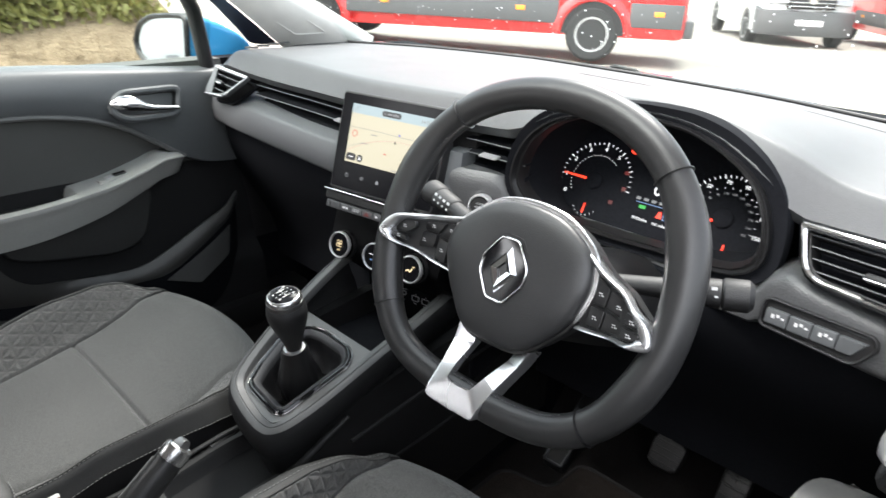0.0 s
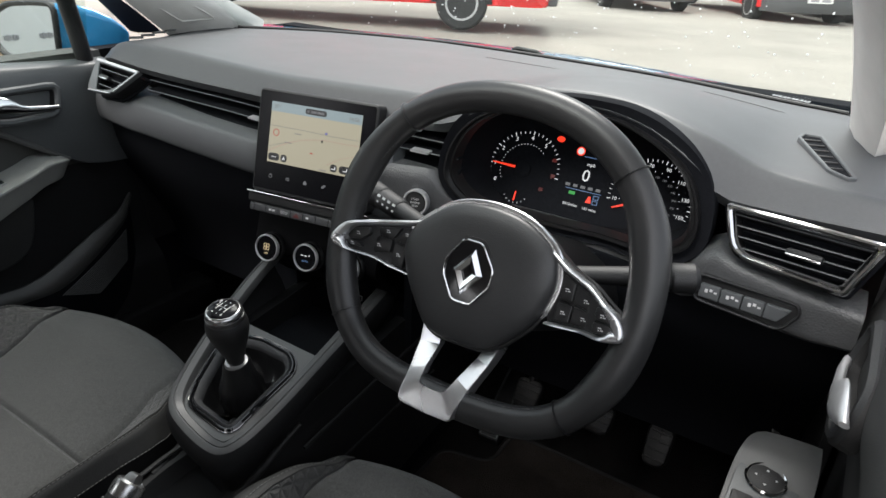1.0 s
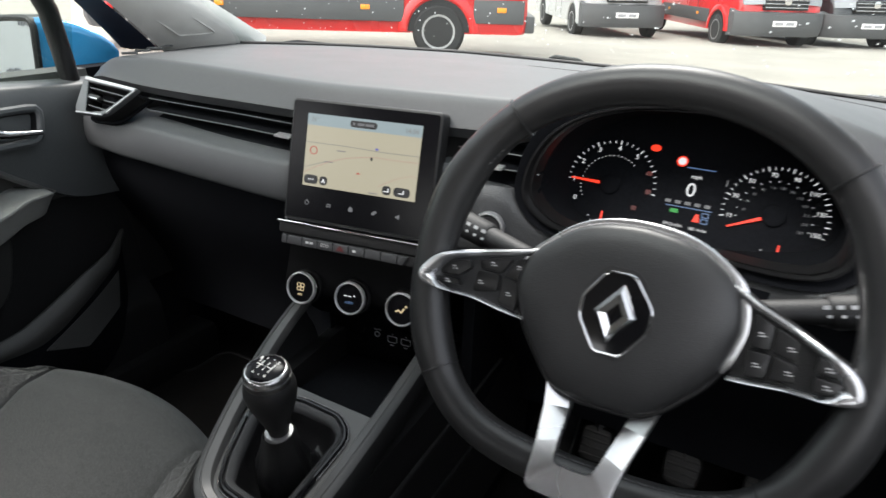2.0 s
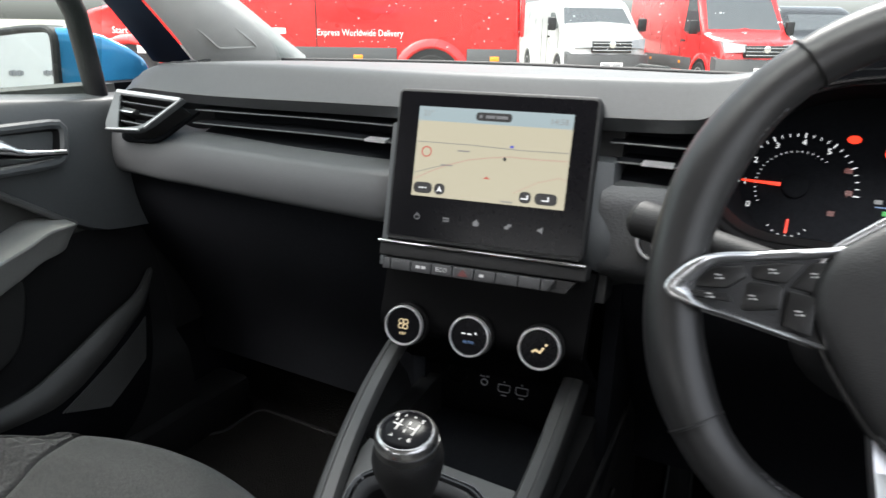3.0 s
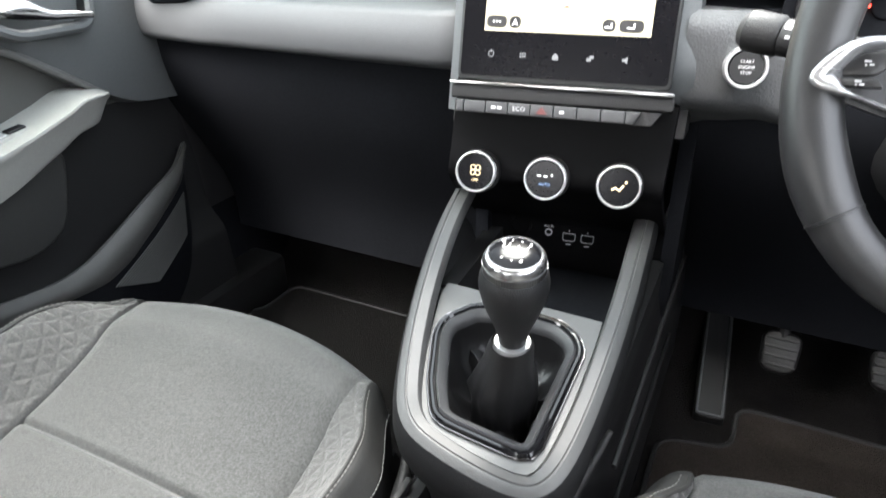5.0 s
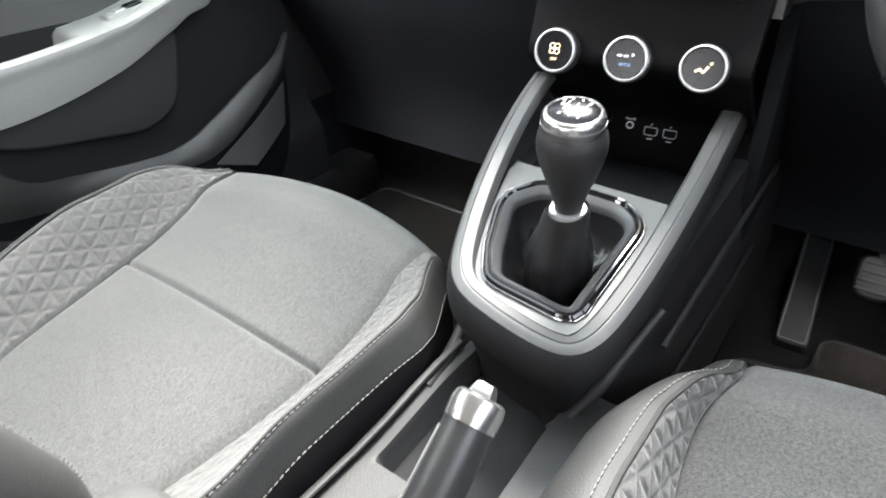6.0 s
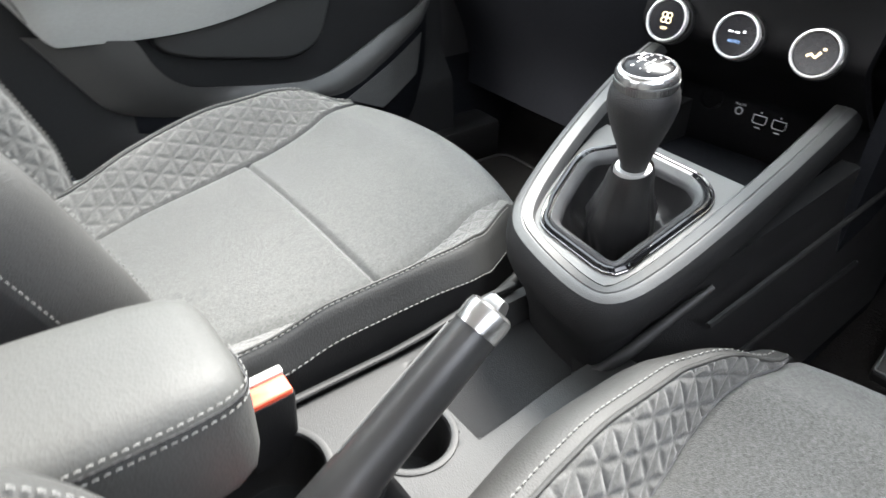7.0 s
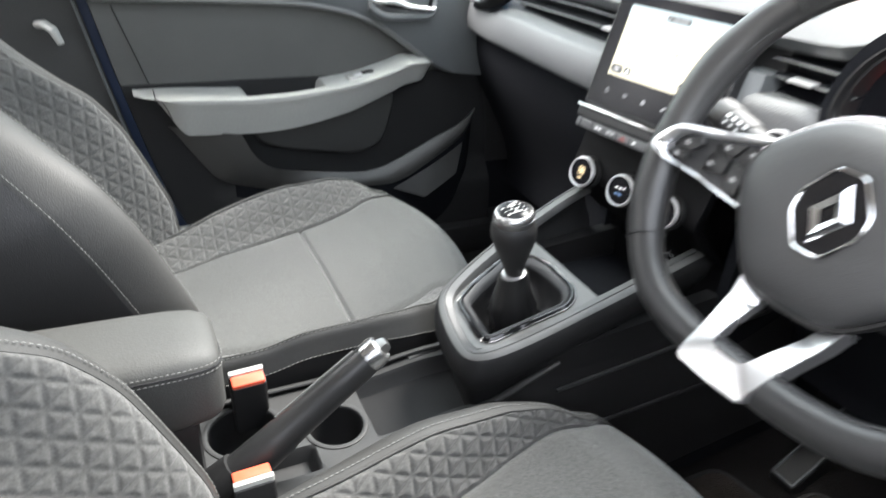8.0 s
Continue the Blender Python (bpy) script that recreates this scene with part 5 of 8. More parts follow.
def stack():
    c = thing("centre_stack", (0, 0.85, 0.75), "black centre stack with three round heater controls", "centre stack", )
    # bright line and lip below the screen
    b = bmesh.new()
    box(b, (-0.001, -0.0905, 0.001), (0.212, 0.0030, 0.006), SM, 0.001)
    part("bright_strip", b, CHROME, c, "thin bright strip below the screen")
    b = bmesh.new()
    plate(b, rect(-0.106, -0.106, 0.106, -0.092, 0.003), -0.03, 0.0, SM, 0.002)
    part("lip", b, HARD, c)
    # switch row
    b = bmesh.new()
    plate(b, [(-0.101, -0.119), (0.088, -0.119), (0.096, -0.107), (-0.101, -0.107)], -0.03, -0.001, SM)
    bar = part("switch_bar", b, HARD, c)
    for k in range(9):
        x0 = (-0.0905 + 0.0222 * (k - 1)) if k else -0.0985
        x1 = x0 + (0.0215 if 0 < k < 8 else 0.0072)
        o = [(x0, -0.1185), (x1, -0.1185), (x1 + (0.006 if k == 8 else 0), -0.1075), (x0, -0.1075)]
        b = bmesh.new()
        plate(b, rounded(o, 0.0015, 2), -0.006, 0.0035, SM, 0.0012, 2)
        key = part("switch_key", b, KEYG, bar)
        if k == 3:
            words("ECO", 0.0062, at(SM, (x0 + x1) / 2, -0.1128, 0.0036), PRINT, bar)
        if k in (2, 5):
            b = bmesh.new()
            for j in range(2 if k != 5 else 1):
                box(b, ((x0 + x1) / 2 - 0.003 + 0.006 * j, -0.1128, 0.0036), (0.0045, 0.0028, 0.0003), SM)
            part("key_mark", b, PRINT, bar, "pale printed key symbol")
        if k == 4:
            b = bmesh.new()
            plate(b, [(-0.0055, -0.0032), (0.0055, -0.0032), (0, 0.0035)], 0.0035, 0.0040, at(SM, (x0 + x1) / 2, -0.1128))
            part("hazard_mark", b, LITRD, bar, "red hazard triangle")
    # control panel, set back and sweeping down to the sockets in one sheet
    PMx = basis((0.0, 0.862, 0.650), (1, 0.145, 0), (0.145, -1, 0.10))
    down = [SM @ V((0, -0.100, -0.040)), SM @ V((0, -0.150, -0.040)), SM @ V((0, -0.185, -0.040)), V((0, 0.808, 0.716)), V((0, 0.831, 0.693)), V((0, 0.852, 0.674)), V((0, 0.8640, 0.662)), V((0, 0.8660, 0.645)), V((0, 0.8670, 0.620)), V((0, 0.8690, 0.585))]
    dz = [(p.z, p.y) for p in reversed(down)]
    b = bmesh.new()
    slab(b, lambda u, z: (u, hermite(z, dz) + 0.145 * u, z), steps(-0.112, 0.108, 8), steps(0.585, down[0].z, 40), (0, 0.012, 0))
    part("control_panel", b, PANELB, c, "satin black control panel sweeping down to the sockets")
    for i, u in enumerate((-0.0800, -0.0070, 0.0660)):
        m = at(SM, u, -0.180, -0.040)
        b = bmesh.new()
        lathe(b, [(0.0235, 0.0), (0.0235, 0.006), (0.0228, 0.0075)], 40, m)
        k = part("dial_base", b, HARD, c)
        b = bmesh.new()
        lathe(b, [(0.0208, 0.004), (0.0218, 0.006), (0.0218, 0.0168), (0.0211, 0.0186), (0.0201, 0.0190), (0.0193, 0.0182), (0.0190, 0.0165), (0.0190, 0.010)], 48, m, False)
        part("dial_ring", b, SATIN, c, "bright knurled control ring")
        b = bmesh.new()
        lathe(b, [(0.0205, 0.007), (0.0222, 0.0075), (0.0222, 0.0135), (0.0205, 0.014)], 48, m, False)
        part("dial_grip", b, DARKCH, c, "dark band of the control")
        b = bmesh.new()
        lathe(b, [(0.0191, 0.008), (0.0191, 0.0160), (0.0182, 0.0170)], 36, m)
        part("dial_face", b, SCREENF, c, "glossy black control face")
        zz = 0.0175
        b = bmesh.new()
        if i == 0:
            for a in range(4):
                q = Matrix.Rotation(radians(45 + 90 * a), 4, "Z")
                lathe(b, [(0.0030, zz), (0.0030, zz + 0.0003), (0.0021, zz + 0.0003), (0.0021, zz)], 14, at(m, 0, 0.002) @ q @ Matrix.Translation((0.0037, 0, 0)), False)
            part("dial_symbol", b, LITA, c, "amber lit fan symbol")
            words("OFF", 0.0042, at(m, 0, -0.0085, zz), LITA, c)
        elif i == 1:
            for x in (-0.006, 0.0005):
                box(b, (x, 0.003, zz), (0.0042, 0.0014, 0.0003), m)
            box(b, (0.0068, 0.0045, zz), (0.0018, 0.0022, 0.0003), m)
            part("dial_symbol", b, LITW, c, "white lit display dashes")
            words("AUTO", 0.0042, at(m, 0, -0.0055, zz), LITB, c)
        else:
            tube(b, [m @ V(p) for p in ((-0.0065, -0.0035, zz), (-0.003, -0.0010, zz), (0.001, -0.0035, zz), (0.0045, 0.0020, zz))], 0.0012, 6)
            lathe(b, [(0.0014, zz - 0.0005), (0.0014, zz + 0.0006)], 12, at(m, 0.0066, 0.0050))
            part("dial_symbol", b, LITA, c, "amber lit seat airflow symbol")
    # sockets
    for u in (-0.0, 0.0215):
        b = bmesh.new()
        o = rounded([(-0.0075, -0.0035), (-0.0055, -0.0055), (0.0055, -0.0055), (0.0075, -0.0035), (0.0075, 0.0045), (-0.0075, 0.0045)], 0.0008, 2)
        ring_plate(b, o, shrink(o, 0.0007), 0.0, 0.0008, at(PMx, u + 0.003, -0.004))
        part("socket_rim", b, INK, c, "pale outlined USB socket")
        b = bmesh.new()
        box(b, (u + 0.003, -0.0135, 0.0003), (0.006, 0.0012, 0.0004), PMx)
        box(b, (u + 0.003, 0.0035, 0.0003), (0.0012, 0.0020, 0.0004), PMx)
        part("socket_mark", b, INK, c)
    b = bmesh.new()
    lathe(b, [(0.0044, 0.0), (0.0044, 0.0008), (0.0032, 0.0008), (0.0032, 0.0)], 20, at(PMx, -0.0215, -0.001), False)
    part("audio_socket", b, INK, c, "round audio socket")
    b = bmesh.new()
    lathe(b, [(0.0135, -0.002), (0.0135, 0.0012), (0.012, 0.0012), (0.011, -0.002)], 28, at(PMx, -0.056, 0.004), False)
    part("power_socket", b, PANELB, c, "round power socket")
    words("Aux IN", 0.0040, at(PMx, -0.0215, 0.0065, 0.0003), INK, c)
    # sides down to the floor
    for x0, x1, y0 in ((-0.122, -0.106, 0.84), (0.094, 0.110, 0.88)):
        b = bmesh.new()
        slab(b, lambda y, z: ((x0 + x1) / 2 + 0.006 * math.sin(9 * y), y - 0.02 * smooth((0.6 - z) / 0.3), z), steps(y0, 1.30, 6), steps(0.30, 0.84, 8), (x1 - x0, 0, 0))
        part("stack_flank", b, FOOT, c, "black flank of the centre stack")
    # silver-grey side strips beside the screen
    b = bmesh.new()
    slab(b, lambda t, k: SM @ V((0.092 + (0.030 - 0.006 * t) * k, -0.096 + 0.104 * t, -0.016 - 0.012 * k * k - 0.020 * smooth((0.25 - t) / 0.25))), steps(0, 1, 6), steps(0, 1, 5), (0, 0.03, 0))
    part("side_strip", b, SOFT2, c, "smooth grey side strip")
    b = bmesh.new()
    slab(b, lambda t, k: SM @ V((-0.1035 - 0.012 * k, -0.118 + 0.150 * t, -0.014 - 0.012 * k)), steps(0, 1, 6), steps(0, 1, 2), (0, 0.03, 0))
    part("side_strip", b, SOFT2, c, "smooth grey side strip")
    b = bmesh.new()
    slab(b, lambda u, v: SM @ V((u, v, -0.055)), steps(-0.118, 0.120, 3), steps(-0.13, 0.06, 3), (0, 0.03, 0))
    part("backing", b, HARD, c)


touchscreen()
stack()

# ---- centre console ----
CON = [(-0.121, 0.815, 0.722), (-0.119, 0.775, 0.709), (-0.113, 0.725, 0.690), (-0.101, 0.665, 0.666), (-0.083, 0.605, 0.644), (-0.066, 0.562, 0.629), (-0.051, 0.534, 0.620),
       (-0.030, 0.518, 0.614), (0.000, 0.510, 0.611), (0.035, 0.504, 0.608), (0.068, 0.501, 0.607), (0.090, 0.505, 0.608), (0.105, 0.520, 0.612), (0.113, 0.545, 0.618),
       (0.117, 0.600, 0.634), (0.117, 0.670, 0.655), (0.114, 0.740, 0.672), (0.109, 0.800, 0.685), (0.104, 0.860, 0.698)]
CP = basis((0.022, 0.600, 0.634), (1, 0, 0), (0, -0.28, 1))


def console():
    c = thing("centre_console", (0.02, 0.65, 0.30), "grey U-shaped centre console round the gear lever", "centre console")
    P = []
    for a, b_, t in zip(CON, CON[1:], range(99)):
        for k in range(3):
            P.append(V(a).lerp(V(b_), k / 3))
    P.append(V(CON[-1]))
    for _ in range(3):
        P = [P[0]] + [(P[i - 1] + P[i] * 2 + P[i + 1]) / 4 for i in range(1, len(P) - 1)] + [P[-1]]
    prof = [(0.028, -0.012), (0.0268, -0.004), (0.0240, -0.0005), (0.0150, 0.0006), (0.0143, -0.0008), (0.0133, -0.0008), (0.0126, 0.0004), (0.0090, -0.0010), (0.0055, -0.0042), (0.0030, -0.0090), (0.0015, -0.016), (0.0010, -0.026), (0.0030, -0.038), (0.0090, -0.051), (0.018, -0.062), (0.030, -0.10), (0.040, -0.17), (0.045, -0.30)]
    b = bmesh.new()
    grid = []
    for i, p in enumerate(P):
        t = (P[min(i + 1, len(P) - 1)] - P[max(i - 1, 0)])
        t.z = 0
        t.normalize()
        inn = V((t.y * -1, t.x, 0)) * 1.0
        grid.append([p + inn * d + V((0, 0, z)) for d, z in prof])
    vs = [[b.verts.new(q) for q in row[:9]] for row in grid]
    for r0, r1 in zip(vs, vs[1:]):
        for j in range(8):
            b.faces.new((r0[j], r1[j], r1[j + 1], r0[j + 1]))
    # black from the roll down: the rim's shaded outer side put in the colour
    lower = bmesh.new()
    vl = [[lower.verts.new(q) for q in row[8:]] for row in grid]
    for r0, r1 in zip(vl, vl[1:]):
        for j in range(len(vl[0]) - 1):
            lower.faces.new((r0[j], r1[j], r1[j + 1], r0[j + 1]))
    part("shaded_console_flank", lower, DOORB, c, "black console flank, its upper roll darkened for shade")
    part("console_rim", b, RIMD, c, "grey raised console rim with a fine groove")
    mi = CP.inverted()
    inner = [(mi @ row[0]).xy for row in grid if row[0].y < 0.703]
    oo = ray_out([tuple(p) for p in inner])
    gate = rounded([(-0.036, -0.050), (-0.024, -0.0545), (0.040, -0.0605), (0.0500, -0.056), (0.0545, 0.050), (0.046, 0.064), (0.028, 0.0745), (-0.026, 0.0765), (-0.054, 0.0700), (-0.0735, 0.047), (-0.0730, 0.030), (-0.053, -0.022)], 0.006)
    gate = ray_out([tuple(p) for p in gate])
    b = bmesh.new()
    ring_plate(b, oo, gate, -0.012, -0.006, CP)
    part("console_top", b, RIMG, c, "grey console top plate")
    b = bmesh.new()
    g2 = shrink(gate, -0.006)
    ring_plate(b, g2, gate, -0.014, -0.0015, CP, 0.002)
    part("gate_trim", b, GLOSS, c, "polished dark gear gate trim")
    b = bmesh.new()
    g1, g3 = shrink(gate, 0.0006), shrink(gate, 0.0095)
    rings(b, [[(p.x, p.y, z) for p in o] for o, z in ((g1, -0.012), (g1, -0.0035), (shrink(gate, 0.0022), -0.0015), (shrink(gate, 0.0075), -0.0055), (g3, -0.009), (g3, -0.018))], False, False, CP)
    part("gate_inner_frame", b, KEYG, c, "satin grey bevelled frame round the gaiter")
    b = bmesh.new()
    ring_plate(b, shrink(gate, -0.0082), shrink(gate, -0.0065), -0.008, -0.0035, CP, 0.0006)
    part("gate_bright_edge", b, DARKCH, c, "thin bright gate edge")
    # tray floor in front of the plate
    b = bmesh.new()
    slab(b, lambda x, y: (x, y, 0.628 - 0.03 * smooth((y - 0.70) / 0.03)), steps(-0.115, 0.105, 6), steps(0.690, 0.87, 8), (0, 0, -0.02))
    part("tray_floor", b, FOOT, c, "black tray floor below the controls")
    # lower side panels with a ridge line
    b = bmesh.new()
    slab(b, lambda y, z: (0.112 + 0.012 * smooth((0.56 - z) / 0.05) - 0.045 * smooth((0.64 - y) / 0.12), y, z + 0.10 * (y - 0.6)), steps(0.53, 1.12, 14), [0.30, 0.40, 0.46, 0.475, 0.50, 0.54, 0.555, 0.565, 0.60], (-0.02, 0, 0))
    part("side_panel", b, HARD, c, "black console side panel with a ridge")
    b = bmesh.new()
    tube(b, [(0.126, y, 0.552 + 0.10 * (y - 0.6)) for y in steps(0.62, 0.98, 8)], 0.003, 6)
    part("side_ridge", b, HARD, c)
    b = bmesh.new()
    tube(b, [(0.127, y, 0.470 + 0.05 * (y - 0.6)) for y in steps(0.56, 0.95, 8)], 0.003, 6)
    part("side_ridge", b, HARD, c)
    b = bmesh.new()
    slab(b, lambda y, z: (-0.098, y, z + 0.10 * (y - 0.6)), steps(0.72, 1.12, 12), steps(0.30, 0.62, 6), (0.02, 0, 0))
    part("side_panel", b, HARD, c)
    # gaiter
    b = bmesh.new()
    g0 = shrink(gate, 0.0092)
    top = CP.inverted() @ V((0.034, 0.597, 0.672))
    rs = []
    n = len(gate)
    for w, r, z, t, amp in ((0, 1.0, -0.013, 0, 0), (0, 0.975, -0.020, 0, 0.0008), (0, 0.94, -0.031, 0, 0.0026), (0.05, 0.85, -0.043, 0.03, 0.0052), (0.2, 0.74, -0.050, 0.07, 0.0072), (0.45, 0.63, -0.050, 0.10, 0.0070), (0.75, 0.54, -0.043, 0.14, 0.0046),
                            (1, 0.0315, -0.022, 0.25, 0.0026), (1, 0.0258, -0.004, 0.45, 0.0015), (1, 0.0216, 0.012, 0.7, 0.0008), (1, 0.0196, 0.026, 0.9, 0.0002), (1, 0.0172, 0.0325, 1.0, 0)):
        row = []
        for k in range(n):
            a = 2 * math.pi * k / n
            fold = 1.2 * amp * ((1 - 2 * abs(math.sin(2.5 * a + 4 * r + 0.6))) + 0.7 * math.sin(7 * a - 6 * r + 2) + 0.5 * (1 - 2 * abs(math.sin(6.5 * a + 3))))
            base = V((g0[k].x, g0[k].y)) * min(r, 1.0) if w < 1 else V((0, 0))
            circ = V((math.cos(a), math.sin(a))) * (r if w == 1 else 0.030)
            xy = base * (1 - w) + circ * w
            xy = xy * (1 + fold * 12)
            row.append((xy.x + top.x * t, xy.y + top.y * t, (z + fold) if w < 1 else z - 0.026 + (top.z - 0.0005)))
        rs.append(row)
    rings(b, rs, False, False, CP)
    gv = thing("gear_lever", (0.034, 0.600, 0.610), "black gear lever with silver collar and printed shift pattern", "gear lever")
    part("gaiter", b, BOOT, gv, "folded black leatherette gaiter", angle=60)
    foot, tip = V((0.034, 0.597, 0.668)), V((0.0385, 0.581, 0.770))
    ax = (tip - foot).normalized()
    m = basis(foot, ax.orthogonal(), ax)
    m = basis(foot, V((1, 0, 0)) - ax * ax.x, ax)
    b = bmesh.new()
    lathe(b, [(0.0140, -0.008), (0.0164, -0.006), (0.0164, 0.0075), (0.0150, 0.0105), (0.0125, 0.0110)], 32, m)
    part("collar", b, WHEELM, gv, "silver lower collar")
    b = bmesh.new()
    lathe(b, [(0.0112, 0.010), (0.0126, 0.018), (0.0158, 0.030), (0.0208, 0.044), (0.0252, 0.058), (0.0274, 0.068), (0.0277, 0.075), (0.0268, 0.081), (0.0245, 0.086), (0.0236, 0.0875)], 44, m)
    part("knob", b, HARD, gv, "smooth black knob")
    b = bmesh.new()
    lathe(b, [(0.0228, 0.0855), (0.0242, 0.0865), (0.0242, 0.0925), (0.0228, 0.0932)], 60, m)
    part("knurled_band", b, KNURL, gv, "dark knurled metal band")
    b = bmesh.new()
    for k in range(72):
        box(b, (0.0243, 0, 0.0895), (0.0009, 0.0011, 0.0052), m @ Matrix.Rotation(2 * math.pi * k / 72, 4, "Z"))
    part("knob_knurl", b, KNURL, gv)
    b = bmesh.new()
    lathe(b, [(0.0236, 0.0926), (0.0245, 0.0938), (0.0243, 0.0960), (0.0232, 0.0988), (0.0216, 0.1010), (0.0203, 0.1014), (0.0198, 0.1004)], 60, m, False)
    part("knob_ring", b, CAPM, gv, "bright bevelled knob ring")
    b = bmesh.new()
    lathe(b, [(0.0199, 0.0990), (0.0199, 0.1006), (0.0165, 0.1026), (0.0100, 0.1040), (0.003, 0.1045)], 44, m)
    part("knob_cap", b, CAPG, gv, "glossy black shift pattern cap")
    b = bmesh.new()
    zz = 0.1043
    for x in (-0.0060, 0.0012, 0.0084):
        box(b, (x, 0.000, zz - 0.0004), (0.0008, 0.0122, 0.0012), m)
    box(b, (-0.0008, 0.0, zz - 0.0004), (0.0192, 0.0008, 0.0012), m)
    box(b, (-0.0104, 0.0031, zz - 0.0012), (0.0008, 0.0062, 0.0014), m)
    part("shift_pattern", b, LETTER, gv, "white printed shift lines")
    for tx, x, y in (("R", -0.0122, 0.0088), ("1", -0.0062, 0.0102), ("3", 0.0012, 0.0108), ("5", 0.0086, 0.0102), ("2", -0.0062, -0.0104), ("4", 0.0012, -0.0110), ("6", 0.0086, -0.0104)):
        words(tx, 0.0056, at(m, x, y, zz - 0.0012), LETTER, gv, "numeral", depth=0.0006)


def tunnel():
    c = thing("tunnel_tray", (0.04, 0.2, 0.30), "dark grey tunnel tray with two cup holders", "console tray")
    cups = ((0.008, 0.258, 0.041), (0.038, 0.363, 0.033))

    def fn(x, y):
        z = 0.508 + 0.012 * smooth((y - 0.40) / 0.12)
        for cx, cy, r in cups:
            z -= 0.066 * smooth((r + 0.002 - math.hypot(x - cx, y - cy)) / 0.004 + 0.5)
        if -0.028 < x < 0.075 and y > 0.405:
            z -= 0.026 * smooth((y - 0.405) / 0.006) * smooth((x + 0.028) / 0.006) * smooth((0.075 - x) / 0.006)
        e = min(x + 0.050, 0.128 - x)
        z -= 0.012 * (1 - smooth(e / 0.010))
        if 0.058 < x < 0.098 and y < 0.33:
            z -= 0.02 * smooth((0.33 - y) / 0.01) * smooth((x - 0.058) / 0.005) * smooth((0.098 - x) / 0.005)
        return (x, y, z)

    b = bmesh.new()
    slab(b, fn, steps(-0.050, 0.128, 60), steps(-0.35, 0.10, 12) + steps(0.104, 0.565, 132), lambda p: (0, 0, -(p.z - 0.36)))
    part("tray", b, TRAYG, c, "moulded dark grey tray")
    for cx, cy, r in cups:
        z = fn(cx + r * 1.2, cy)[2] if cx < 0.03 else 0.508
        m = Matrix.Translation((cx, cy, z))
        b = bmesh.new()
        lathe(b, [(r + 0.0068, -0.0012), (r + 0.0062, 0.0012), (r + 0.0036, 0.0020), (r + 0.0006, 0.0012), (r - 0.0008, -0.0015)], 64, m, False)
        part("cup_rim", b, TRAYG, c, "rim of a cup holder")
        b = bmesh.new()
        lathe(b, [(r - 0.0006, -0.0010), (r - 0.0014, -0.020), (r - 0.003, -0.055), (r - 0.006, -0.060), (0.004, -0.061)], 64, m, False)
        part("cup_liner", b, HARD, c, "black liner of a cup holder")
    # dark sheet added on the recess floor in place of the shade there
    b = bmesh.new()
    slab(b, lambda x, y: (x, y, fn(x, y)[2] + 0.0025), steps(-0.0205, 0.0675, 4), steps(0.413, 0.560, 6), (0, 0, -0.0015))
    part("recess_shade_sheet", b, DOORB, c, "thin black sheet deepening the shade of the tray recess")
    b = bmesh.new()
    tube(b, [(-0.044, y, 0.514 + 0.012 * smooth((y - 0.40) / 0.12)) for y in steps(-0.2, 0.55, 20)], 0.004, 8, flat=0.6)
    part("edge_strip", b, TRAYG, c, "raised edge strip along the tray")
    # wings of the tray sweep forward on both sides of the console foot
    for pts, rad in (([(-0.040, 0.490, 0.514), (-0.045, 0.530, 0.516), (-0.058, 0.566, 0.517), (-0.074, 0.600, 0.522)], [0.007, 0.0085, 0.006, 0.0025]),
                     ([(0.072, 0.515, 0.510), (0.084, 0.535, 0.517), (0.095, 0.558, 0.535), (0.106, 0.586, 0.562), (0.119, 0.622, 0.592)], [0.004, 0.006, 0.006, 0.005, 0.003])):
        b = bmesh.new()
        tube(b, pts, rad, 10)
        part("tray_wing", b, TRAYG, c, "curved raised end of the tray edge")
    # handbrake
    h = thing("handbrake", (0.078, 0.25, 0.48), "raised black handbrake lever with a silver end cap", "handbrake")
    a, e = V((0.078, 0.215, 0.495)), V((0.078, 0.398, 0.640))
    b = bmesh.new()
    tube(b, [a, a.lerp(e, 0.25), a.lerp(e, 0.42), a.lerp(e, 0.44), a.lerp(e, 0.7), a.lerp(e, 0.97), e], [0.024, 0.022, 0.0205, 0.0192, 0.0180, 0.0168, 0.0160], 20)
    part("grip", b, LEATHER, h, "black leather grip")
    b = bmesh.new()
    ax = (e - a).normalized()
    m = basis(e, V((1, 0, 0)), ax)
    lathe(b, [(0.0150, -0.013), (0.0176, -0.011), (0.0180, 0.001), (0.0168, 0.0060), (0.0140, 0.0080), (0.0118, 0.0060), (0.0112, 0.0020)], 32, m)
    part("end_cap", b, CAPM, h, "silver end cap")
    b = bmesh.new()
    rings(b, [[(p.x, p.y, z) for p in shrink(rounded([(-0.0095, -0.0085), (0.0095, -0.0085), (0.0085, 0.0090), (-0.0085, 0.0090)], 0.004), d)] for z, d in ((0.0, 0), (0.009, 0.0012), (0.0145, 0.0030), (0.0165, 0.0046))], False, True, m)
    part("button", b, KNURL, h, "tapered grey release button")
    b = bmesh.new()
    off = V((-0.0135, -0.0085, 0.0110))
    tube(b, [a.lerp(e, q) + off * w for q, w in ((0.44, 1.03), (0.6, 1.0), (0.75, 0.96), (0.92, 0.90))], 0.0014, 6)
    part("grip_seam", b, SEAMT, h, "pale sewn seam along the grip")
    b = bmesh.new()
    tube(b, [a + V((0, -0.03, -0.03)), a, a.lerp(e, 0.16)], [0.030, 0.027, 0.023], 16, flat=1.2)
    part("boot", b, HARD, h)
